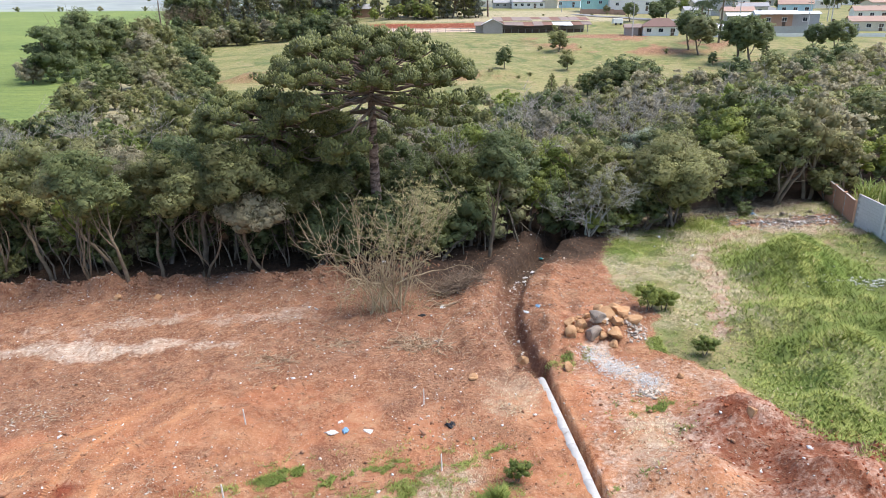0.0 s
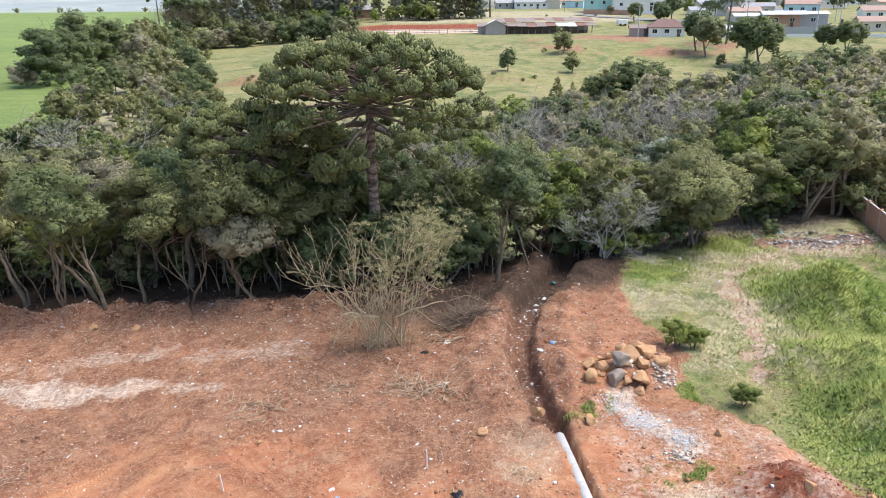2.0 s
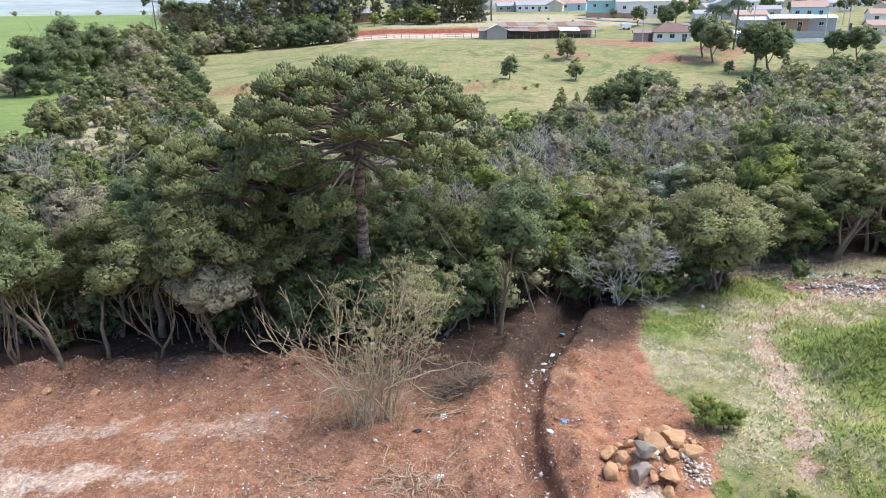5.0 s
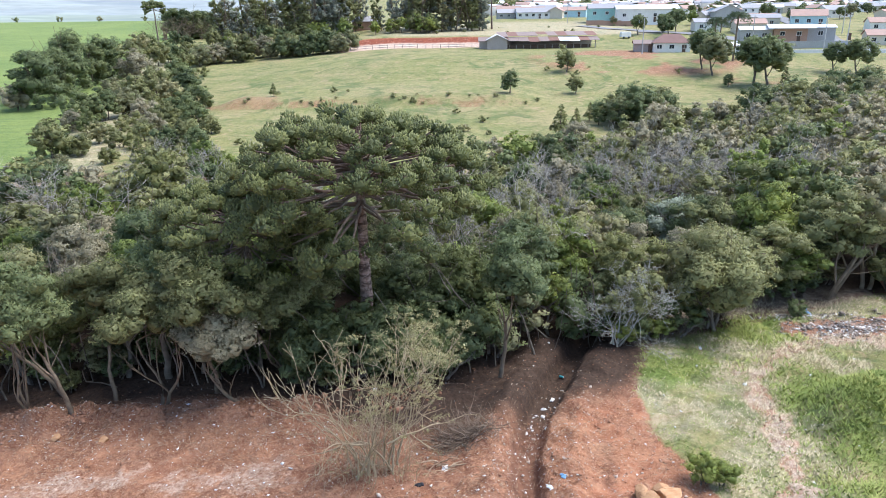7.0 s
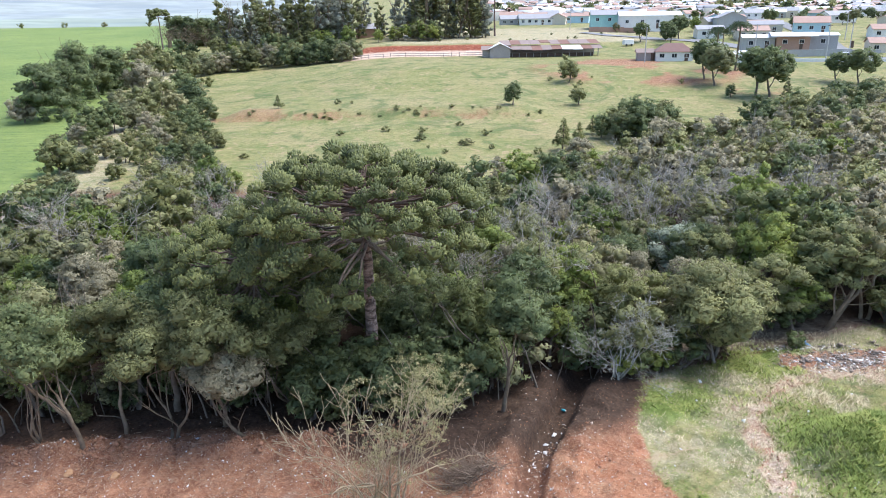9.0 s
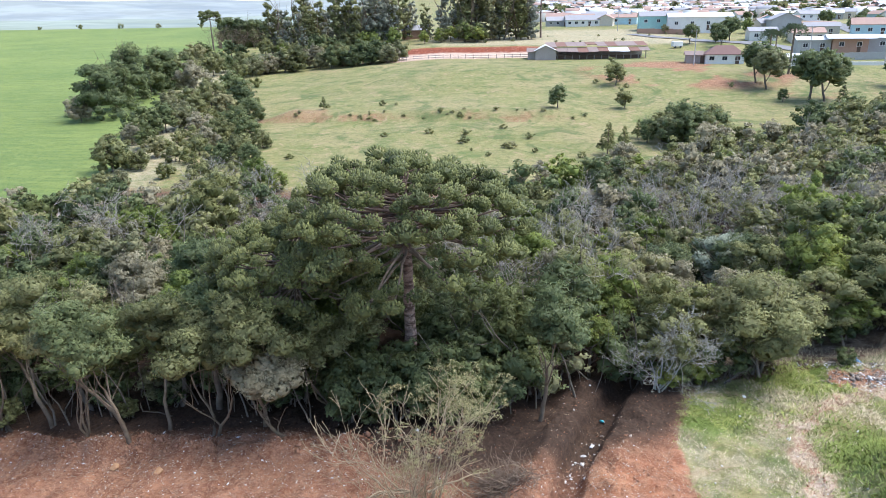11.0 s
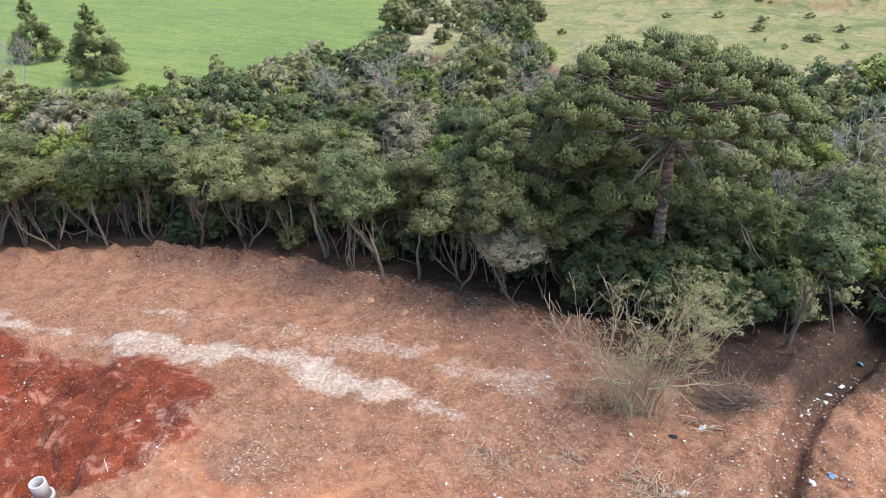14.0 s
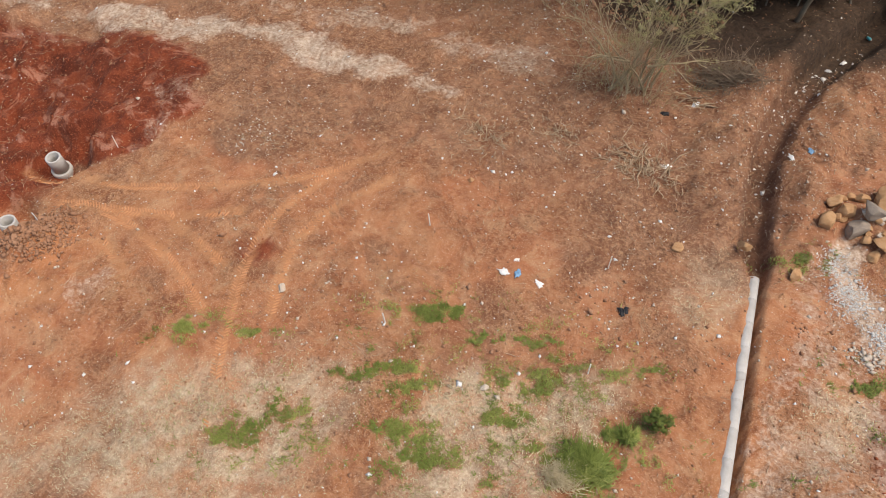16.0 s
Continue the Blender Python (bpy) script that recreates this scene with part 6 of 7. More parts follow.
def tyre_tracks():
    """Chevron lug marks pressed up along the wheel paths."""
    n = Nodes("pressed_soil")
    pos = n.t.nodes.new("ShaderNodeTexCoord").outputs["Object"]
    m = n.done(n.mix(n.ramp(n.noise(3, 5, vec=pos), 0.3, 0.7), (0.43, 0.190, 0.088), (0.54, 0.265, 0.135)), 0.95)
    vs, fs = [], []
    for path in TRACKS:
        p = np.array(path)
        run = np.r_[0, np.cumsum(np.hypot(*np.diff(p, axis=0).T))]
        for s in np.arange(0, run[-1], 0.13):
            c = np.array([np.interp(s, run, p[:, 0]), np.interp(s, run, p[:, 1])])
            e = np.array([np.interp(s + 0.2, run, p[:, 0]), np.interp(s + 0.2, run, p[:, 1])])
            d = (e - c) / (np.linalg.norm(e - c) + 1e-6) if s + 0.2 < run[-1] else d
            side = np.array([-d[1], d[0]])
            for w in (-1, 1):
                if vnoise(np.array(c[0] * 0.8), np.array(c[1] * 0.8 + w), 77) > 0.08 or vnoise(np.array(c[0] * 9.0), np.array(c[1] * 9.0 + w), 78) > 0.25:
                    continue
                o = c + side * w * 0.02
                q = c + side * w * 0.20 - d * 0.11
                k = len(vs)
                for at, lift in ((o, 0.0), (o + d * 0.03, 0.032), (o + d * 0.06, 0.0), (q, 0.0), (q + d * 0.03, 0.028), (q + d * 0.06, 0.0)):
                    vs.append((at[0], at[1], float(height(at[0], at[1])) + lift + 0.006))
                fs += [(k, k + 3, k + 4, k + 1), (k + 1, k + 4, k + 5, k + 2)]
    tagged(new("tyre_tracks", raw_mesh("tyre_tracks", np.array(vs), np.array(fs), m)), "chevron tyre tracks pressed into the orange soil", "tracks", kind="stuff")


tyre_tracks()


# ---- grass ----
def grass_stuff(name, n, where, tall, leaf, label, seed, box=(-24, 30, 9, 48), wide=0.028):
    rng = np.random.default_rng(seed)
    got = []
    while len(got) < n:
        x, y = rng.uniform(box[0], box[1], 20000), rng.uniform(box[2], box[3], 20000)
        ok = rng.random(20000) < where(x, y)
        got += list(zip(x[ok], y[ok]))
    p = np.array(got[:n])
    z = height(p[:, 0], p[:, 1])
    lush = 0.55 + 0.9 * (fbm(p[:, 0] * 0.45, p[:, 1] * 0.45, seed) + 0.5)
    h = tall * rng.uniform(0.5, 1.3, n) * lush * (0.55 + 0.6 * sstep(12, 16, p[:, 0]))
    a, b = rng.uniform(0, 6.283, n), rng.uniform(0, 6.283, n)
    w = wide * rng.uniform(0.7, 1.4, n) * (0.6 + 0.6 * lush)
    lean = rng.uniform(0.5, 1.3, n) * h
    P = np.stack([p[:, 0], p[:, 1], z - 0.01], 1)
    side = np.stack([np.cos(a) * w, np.sin(a) * w, 0 * w], 1)
    tip = P + np.stack([np.cos(b) * lean, np.sin(b) * lean, h], 1)
    v = np.stack([P - side, P + side, tip], 1)
    g = np.cross(v[:, 1] - v[:, 0], v[:, 2] - v[:, 0])
    v[g[:, 2] < 0] = v[g[:, 2] < 0][:, ::-1]
    up = np.stack([np.cos(b) * 0.25, np.sin(b) * 0.25, np.ones(n)], 1)
    v = v.reshape(-1, 3)
    me = raw_mesh(name, v, np.arange(3 * n).reshape(-1, 3), LEAF[leaf], np.repeat(up / np.linalg.norm(up, axis=1)[:, None], 3, 0))
    at = me.attributes.new("tint", "FLOAT", "POINT")
    at.data.foreach_set("value", np.repeat(np.clip(0.5 + 1.1 * fbm(p[:, 0] * 0.3, p[:, 1] * 0.3, seed + 5), 0, 0.99), 3).astype(np.float32))
    tagged(new(name, me), label, "grass", kind="stuff")


def lushness(x, y):
    z = zones(x, y)
    return np.clip(z[0] * (0.10 + 0.2 * fbm(x * 0.4, y * 0.4, 88)) + 0.9 * z[8], 0, 1) * (1 - 0.5 * z[1])


def soil_tufts(x, y):
    return zones(x, y)[0] ** 1.5 * (x < 9.5) * (y < 25)


def stray_tufts(x, y):
    """Thin grass that strays out round the green patches."""
    out = np.zeros_like(x)
    for px, py, pr in GREENS:
        a, b = (x - px) * 0.9 + (y - py) * 0.44, (y - py) * 0.9 - (x - px) * 0.44
        out = np.maximum(out, np.exp(-((a / pr / 2.2) ** 2 + (b / pr / 1.1) ** 2) * 0.6))
    return out * sstep(0.12, 0.45, fbm(x * 2.3, y * 2.3, 171) + 0.5 * fbm(x * 7.0, y * 7.0, 173, 2)) * (x < 9.5)


grass_stuff("meadow_grass", 170000, lushness, 0.15, "grass", "rough green meadow grass on mounds", 31, (3, 32, 9, 48), 0.024)
grass_stuff("dry_grass", 42000, lambda x, y: zones(x, y)[1], 0.15, "straw", "dry straw-coloured grass", 32, (-22, 28, 4, 46), 0.016)
grass_stuff("sparse_grass", 20000, soil_tufts, 0.17, "grass", "sparse green grass on the red soil", 33, (-16, 10, 6, 25), 0.014)
grass_stuff("stray_grass", 16000, stray_tufts, 0.2, "grass", "thin stray green grass over the red soil", 34, (-16, 10, 6, 25), 0.013)
for n, (x, y, r, h) in enumerate(((0.8, 13.15, 0.9, 0.6), (1.2, 12.7, 0.8, 0.6), (0.9, 12.75, 0.55, 0.55), (1.35, 13.1, 0.6, 0.6), (1.7, 12.8, 0.4, 0.45), (1.95, 14.3, 0.35, 0.4), (1.5, 14.1, 0.3, 0.3))):
    grass_stuff("grass_clump", 420, patch(x, y, r * 0.45, r * 0.35), h, "grass", "tall bright green grass clump on the red soil", 40 + n, (x - r, x + r, y - r, y + r), 0.022)
grass_stuff("straw_clump", 900, patch(0.6, 12.3, 0.35, 0.25), 0.5, "straw", "pale dry grass tussock beside the green clump", 50, (0.1, 1.3, 11.8, 13), 0.016)
for x, y, s in ((9.9, 28.3, 0.45), (10.5, 28.2, 0.4), (10.9, 23.2, 0.32), (17.5, 19.5, 0.4), (9.2, 41.0, 0.5), (11.5, 41.5, 0.5), (20, 43.6, 0.4), (2.55, 15.0, 0.26)):
    plant(("shrub", 2 if x < 12 else 0), x, y, s, rng=rng)


# ---- boundary wall ----
BRICK = rough_material("orange_brick", (0.46, 0.24, 0.15), (0.58, 0.34, 0.23), 4, 0.9, 0.3)
BLOCK = rough_material("grey_block", (0.60, 0.58, 0.55), (0.74, 0.72, 0.69), 4, 0.9, 0.3)
MORTAR = rough_material("mortar", (0.40, 0.37, 0.34), (0.48, 0.45, 0.42), 6, 0.95, 0.3)


def masonry(name, a, b, rows, size, material, label, post, thick=0.14):
    """A wall of single laid pieces between two points of the ground, with posts."""
    top = tagged(new(name), label, "wall", kind="structure")
    d = Vector((b[0] - a[0], b[1] - a[1], 0))
    L, turn = d.length, math.degrees(math.atan2(d.y, d.x))
    z0, z1 = float(height(*a)) - 0.15, float(height(*b)) - 0.15
    top.matrix_basis = pose(a[0], a[1], z0, 0, 0, turn)
    w, h = size
    drop = z1 - z0
    steps = max(1, round(L / 2.6))
    core = bmesh.new()
    for k in range(steps):
        dz = drop * (k + 0.5) / steps
        bmesh.ops.create_cube(core, size=1, matrix=Matrix.Translation((L * (k + 0.5) / steps, 0, dz + rows * h / 2)) @ Matrix.Diagonal((L / steps, thick - 0.03, rows * h, 1)))
    part("mortar", bm_mesh("mortar", core, MORTAR), top)
    me = bm_mesh(name + "_piece", box_bm(w - 0.015, thick, h - 0.015, 0.004), material)
    for k in range(steps):
        dz = drop * (k + 0.5) / steps
        n = int(L / steps / w)
        for r in range(rows):
            for c in range(n):
                ob = part("brick" if material is BRICK else "block", me, top)
                ob.matrix_basis = pose(L * k / steps + (c + 0.5 + (0.25 if r % 2 else -0.1)) * w, 0, dz + (r + 0.5) * h)
        ob = part("post", bm_mesh("post", box_bm(0.2, 0.2, rows * h + 0.12, 0.01, 1, (0, 0, rows * h / 2 + 0.03)), post), top)
        ob.matrix_basis = pose(L * k / steps, 0, dz)


masonry("wall_block", (25.7, 34.2), (25.7, 40.3), 11, (0.4, 0.2), BLOCK, "grey concrete block wall with white posts beside the meadow", WHITEWOOD)
masonry("wall_brick", (25.75, 40.6), (27.6, 49.6), 8, (0.4, 0.2), BRICK, "orange hollow-brick wall running down to the wood", BRICK)


def cane(x, y, seed):
    rng = np.random.default_rng(seed)
    top = tagged(new("cane_clump"), "tall arching clump of light green cane grass behind the wall", "plant")
    top.matrix_basis = pose(x, y, float(height(x, y)))
    for n in range(70):
        a, l = rng.uniform(0, 6.283), rng.uniform(1.6, 2.9)
        u = np.linspace(0, 1, 6)
        out = rng.uniform(0.4, 1.4) * u**1.8
        cx, cy = rng.normal() * 0.35, rng.normal() * 0.35
        p = np.stack([cx + np.cos(a) * out, cy + np.sin(a) * out, l * (u - 0.35 * u**3)], 1)
        w = np.array([0.02, 0.035, 0.04, 0.035, 0.02, 0.002])[:, None] * np.array([-np.sin(a), np.cos(a), 0.2])
        v = np.concatenate([p - w, p + w])
        k = np.arange(5)
        part("blade", raw_mesh("blade", v, np.stack([k, k + 1, k + 7, k + 6], 1), LEAF["grass"]), top)


for n, (x, y) in enumerate(((28.4, 44.2), (29.2, 45.6), (29.3, 43.0), (30.3, 44.5))):
    cane(x, y, 800 + n)

# ---- farm and houses across the valley ----
def paint(name, c, rough=0.8):
    return rough_material(name, c, tuple(min(0.85, v * 1.15) for v in c), 0.7, rough, 0.2, tuple(v * k for v, k in zip(c, (0.55, 0.5, 0.45))))


WHITE, TEALWALL, CREAM, GREYWALL, LBLUE = paint("white_wall", (0.74, 0.72, 0.67)), paint("teal_wall", (0.36, 0.58, 0.53)), paint("cream_wall", (0.62, 0.55, 0.44)), paint("grey_wall", (0.40, 0.39, 0.37)), paint("light_blue_wall", (0.46, 0.62, 0.66))
TILE, TILE_RED, TIN, TIN_WHITE, SLATE = paint("brown_tiles", (0.20, 0.12, 0.10)), paint("orange_tiles", (0.38, 0.255, 0.20)), paint("weathered_tin", (0.25, 0.19, 0.165), 0.8), paint("white_tin", (0.70, 0.70, 0.69), 0.5), paint("grey_tiles", (0.33, 0.32, 0.32))
RUST = paint("rusty_tin", (0.21, 0.115, 0.085), 0.85)
PLANK, DARKWOOD = paint("grey_planks", (0.34, 0.30, 0.27)), paint("dark_wood", (0.12, 0.08, 0.06))
BRICKWALL = paint("brick_wall", (0.40, 0.25, 0.18))
GLASS = Nodes("window_glass").done((0.03, 0.035, 0.04), 0.08)
ASPHALT = rough_material("asphalt", (0.19, 0.185, 0.18), (0.26, 0.25, 0.24), 0.4, 0.95, 0.2)


def gable(w, d, h, rise, over, material, hip=False, thick=0.12):
    """A roof over a w by d plan, its ridge along x."""
    x, y = w / 2 + over, d / 2 + over
    r = x - (y if hip else 0) * (0.9 if hip else 0)
    drop = over * rise / (d / 2)
    bm = bmesh.new()
    lo = [(-x, -y), (x, -y), (x, y), (-x, y)]
    for z in (0, thick):
        vs = [bm.verts.new((px, py, h - drop + z)) for px, py in lo] + [bm.verts.new((-r, 0, h + rise + z)), bm.verts.new((r, 0, h + rise + z))]
        for f in ((0, 1, 5, 4), (2, 3, 4, 5)) + (((1, 2, 5), (3, 0, 4)) if hip else ()):
            bm.faces.new([vs[i] for i in f])
    bm.verts.ensure_lookup_table()
    loop = [0, 1, 2, 3] if hip else [0, 1, 5, 2, 3, 4]
    for i, j in zip(loop, loop[1:] + loop[:1]):
        bm.faces.new([bm.verts[i], bm.verts[j], bm.verts[j + 6], bm.verts[i + 6]])
    bmesh.ops.recalc_face_normals(bm, faces=bm.faces)
    return bm_mesh("roof", bm, material)


def body(w, d, h, rise, material, deep=1.5):
    """Outer walls, with gable ends when rise is given, reaching down into the ground."""
    bm = bmesh.new()
    prof = [(-d / 2, -deep), (d / 2, -deep), (d / 2, h), (0, h + rise), (-d / 2, h)] if rise else [(-d / 2, -deep), (d / 2, -deep), (d / 2, h), (-d / 2, h)]
    a = [bm.verts.new((-w / 2, y, z)) for y, z in prof]
    b = [bm.verts.new((w / 2, y, z)) for y, z in prof]
    bm.faces.new(a), bm.faces.new(b[::-1])
    for i in range(len(prof)):
        j = (i + 1) % len(prof)
        bm.faces.new([a[i], b[i], b[j], a[j]])
    bmesh.ops.recalc_face_normals(bm, faces=bm.faces)
    return bm_mesh("wall", bm, material)


def window(parent, x, y, z, w, h, name="window", material=None):
    """A window on a wall that faces -y: frame and recessed pane."""
    bm = bmesh.new()
    for cx, cz, sx, sz in ((0, h / 2, w + 0.16, 0.09), (0, -h / 2, w + 0.16, 0.09), (-w / 2, 0, 0.09, h), (w / 2, 0, 0.09, h), (0, 0, 0.05, h)):
        bmesh.ops.create_cube(bm, size=1, matrix=Matrix.Translation((cx, 0, cz)) @ Matrix.Diagonal((sx, 0.12, sz, 1)))
    ob = part(name, bm_mesh(name, bm, material or WHITE), parent)
    ob.matrix_basis = pose(x, y - 0.05, z)
    part("pane", bm_mesh("pane", box_bm(w, 0.04, h), GLASS), ob).matrix_basis = pose(0, 0.03, 0)


def house(x, y, w, d, h, rise, wall, roof, label, turn=0, hip=False, wins=3, door=True, over=0.4, kind="house", dz=0.0):
    top = tagged(new(kind), label, "building")
    top.matrix_basis = pose(x, y, float(height(x, y)) + dz, 0, 0, turn)
    part("wall", body(w, d, h, 0 if hip else rise, wall), top)
    part("roof", gable(w, d, h, rise, over, roof, hip), top)
    for k in range(wins):
        window(top, -w / 2 + w * (k + 0.5) / wins, -d / 2, h * 0.55, min(1.3, w / wins * 0.45), min(1.2, h * 0.4))
    if door:
        part("door", bm_mesh("door", box_bm(0.9, 0.12, 2.0, 0.01, 1, (w * (0.5 / max(1, wins) if wins % 2 == 0 else 1.0 / max(1, wins)) * 0.98, -d / 2 - 0.02, 1.0)), DARKWOOD), top)
    return top


def long_shed():
    top = tagged(new("cattle_shed"), "long low open cattle shed with a rusty patched tin roof", "building")
    top.matrix_basis = pose(23.5, 228, float(height(23.5, 226)), 0, 0, 3)
    part("back_wall", bm_mesh("back_wall", box_bm(29, 0.2, 3.4, 0, 1, (0, 4, 1.0)), PLANK), top)
    part("front_wall", bm_mesh("front_wall", box_bm(27, 0.15, 1.6, 0, 1, (-1, -3.9, 0.2)), DARKWOOD), top)
    for k in range(14):
        part("post", bm_mesh("post", box_bm(0.22, 0.22, 3.4, 0, 1, (-14 + k * 2.15, -4.2, 0.9)), PLANK), top)
    rng = np.random.default_rng(3)
    for k in range(10):
        for row in range(2):
            bm = bmesh.new()
            y0, y1, z0, z1 = ((-6.2, -1.5, 2.1, 3.1), (-2.0, 5.0, 3.5, 4.4))[row]
            a, b = -15 + k * 3, -12.05 + k * 3
            j = rng.normal() * 0.1
            vs = [bm.verts.new(p) for p in ((a, y0 + j * 3, z0 + j), (b, y0 + j * 3, z0 + j), (b, y1, z1), (a, y1, z1))]
            f = bm.faces.new(vs)
            e = bmesh.ops.extrude_face_region(bm, geom=[f])
            for v in e["geom"]:
                if isinstance(v, bmesh.types.BMVert):
                    v.co.z += 0.08
            bmesh.ops.recalc_face_normals(bm, faces=bm.faces)
            part("roof_sheet", bm_mesh("roof_sheet", bm, TIN_WHITE if row == 0 and k in (6, 7) else RUST if (k * 7 + row * 3) % 5 < 2 else TIN), top)


long_shed()
house(8.2, 224, 7.5, 6, 2.6, 1.4, PLANK, TIN_WHITE, "small grey plank hut with a white tin roof", 90, wins=1, kind="hut")
house(5.0, 224.5, 4, 5, 2.2, 0.9, PLANK, TIN, "low grey plank lean-to with a tin roof", 0, wins=0, door=False, kind="lean_to")
house(54.8, 205.5, 9.6, 6.0, 2.6, 1.9, WHITE, TILE, "white cottage with a brown hipped tile roof", -8, hip=True, wins=3)
house(47.5, 207.5, 4.2, 4, 2.2, 0.8, PLANK, TIN, "small plank annex beside the white cottage", -8, wins=0, kind="annex")
house(69, 196, 6, 4, 2.2, 0.7, WHITE, TIN_WHITE, "small white outbuilding behind palms", 5, wins=1, kind="outbuilding")
house(57, 318, 15, 9, 4.2, 1.8, TEALWALL, SLATE, "teal painted house with a grey roof", -4, wins=3, dz=1.5)
house(71.5, 309, 24, 12, 5.0, 1.5, WHITE, TIN_WHITE, "large white warehouse with a white tin roof", -6, wins=4, kind="warehouse", dz=0.8)
house(28.5, 348, 15, 8, 2.8, 1.9, WHITE, SLATE, "long white house with a grey roof and veranda", 4, wins=5)
house(17.5, 351, 10, 7, 2.6, 1.6, GREYWALL, SLATE, "grey house with a pale grey roof", 4, wins=3)
house(95.5, 228, 9.0, 8, 4.0, 0.7, BRICKWALL, TIN_WHITE, "orange brick workshop under a wide white roof", -14, wins=2, over=1.8, kind="workshop", dz=1.2)
house(105, 230, 8, 8, 3.6, 0.7, GREYWALL, TIN_WHITE, "grey metal-fronted workshop with a white roof", -14, wins=1, kind="workshop", dz=1.2)
house(86.5, 231, 9, 7, 3.4, 0.8, GREYWALL, TIN_WHITE, "pale grey workshop with a flat white roof", -10, wins=2, kind="workshop", dz=1.0)
house(118.5, 268, 11, 9, 3.8, 2.0, LBLUE, TILE_RED, "light blue house with an orange tile roof", -20, wins=3, dz=1.2)
house(109.5, 288, 11, 8, 3.0, 1.6, CREAM, TILE_RED, "cream house with an orange tile roof", -10, wins=3)
house(98.5, 293, 16, 10, 4.2, 2.2, GREYWALL, SLATE, "blue-grey gabled house with a white fascia", 80, wins=2, dz=1.2)
house(122.5, 226, 10, 8, 2.8, 1.4, CREAM, TILE_RED, "cream house with an orange tile roof and open garage", -16, wins=3)
house(142, 262, 11, 8, 3.0, 1.5, WHITE, TILE_RED, "white house with an orange roof", -14, wins=3)
house(96, 262, 10, 8, 3.0, 1.4, CREAM, TILE_RED, "cream house with a faded orange roof", -8, wins=3)
house(84, 270, 9, 7, 3.0, 1.2, WHITE, SLATE, "white house with a flat grey roof", -5, wins=2)
house(-42, 300, 11, 8, 3.2, 1.8, BRICKWALL, SLATE, "red brick house with a grey roof behind tall trees", 10, wins=2)
rng = np.random.default_rng(61)
cols = ((WHITE, TILE_RED), (CREAM, TILE_RED), (WHITE, SLATE), (GREYWALL, TIN_WHITE), (LBLUE, TILE_RED), (CREAM, SLATE))
labs = ("white house with an orange tile roof", "cream house with an orange tile roof", "white house with a grey roof", "grey house with a white tin roof", "light blue house with an orange roof", "cream house with a grey roof")
for n in range(46):
    x, y = rng.uniform(20, 230), rng.uniform(325, 460)
    if x > 90 and n % 3 == 0:
        y = rng.uniform(275, 330)
    k = int(rng.integers(6))
    house(x, y, rng.uniform(8, 13), rng.uniform(6, 9), rng.uniform(2.7, 3.6), rng.uniform(1.1, 1.9), *cols[k], labs[k] + " in the town", rng.uniform(-20, 20) + (90 if n % 4 == 0 else 0), wins=int(rng.integers(2, 4)), dz=0.3)


def masonry_far(name, pts, h, material, label, thick=0.25):
    bm = bmesh.new()
    for (ax, ay), (bx, by) in zip(pts, pts[1:]):
        n = max(1, int(math.hypot(bx - ax, by - ay) / 6))
        for k in range(n):
            p, q = (ax + (bx - ax) * k / n, ay + (by - ay) * k / n), (ax + (bx - ax) * (k + 1) / n, ay + (by - ay) * (k + 1) / n)
            c = ((p[0] + q[0]) / 2, (p[1] + q[1]) / 2)
            m = pose(c[0], c[1], float(height(*c)) + h / 2 - 0.4, 0, 0, math.degrees(math.atan2(q[1] - p[1], q[0] - p[0])))
            bmesh.ops.create_cube(bm, size=1, matrix=m @ Matrix.Diagonal((math.hypot(q[0] - p[0], q[1] - p[1]), thick, h + 0.8, 1)))
    tagged(new(name, bm_mesh(name, bm, material)), label, "wall", kind="structure")


masonry_far("wall_road", [(76, 198), (92, 196), (110, 192)], 0.9, WHITE, "low white wall along the road")
masonry_far("wall_workshop", [(82, 215), (98, 212), (112, 209)], 1.9, GREYWALL, "grey metal fence before the workshops")
masonry_far("wall_teal", [(47, 305), (60, 300), (64, 296)], 1.9, BRICKWALL, "pale orange brick garden wall")


def road(name, pts, wide, label):
    p = np.array(pts, float)
    run = np.r_[0, np.cumsum(np.hypot(*np.diff(p, axis=0).T))]
    s = np.linspace(0, run[-1], 60)
    c = np.stack([np.interp(s, run, p[:, 0]), np.interp(s, run, p[:, 1])], 1)
    d = np.gradient(c, axis=0)
    d /= np.linalg.norm(d, axis=1)[:, None]
    side = np.stack([-d[:, 1], d[:, 0]], 1) * wide / 2
    rows = [np.concatenate([c + side * k, (height(*(c + side * k).T) + 0.22)[:, None]], 1) for k in (-1, -0.33, 0.33, 1)]
    v = np.stack(rows, 1).reshape(-1, 3)
    i, j = np.meshgrid(np.arange(59), np.arange(3))
    q = (i * 4 + j).ravel()
    tagged(new(name, smooth(raw_mesh(name, v, np.stack([q, q + 4, q + 5, q + 1], 1), ASPHALT))), label, "road", kind="structure")


road("road", [(60, 268), (76, 262), (90, 246), (108, 205), (140, 196)], 6, "grey asphalt road by the houses")
road("road_lane", [(44, 300), (52, 285), (66, 268)], 5, "grey asphalt lane past the white warehouse")
road("road_hill", [(104, 206), (118, 250), (134, 330), (150, 420)], 6.5, "grey street running up through the town")


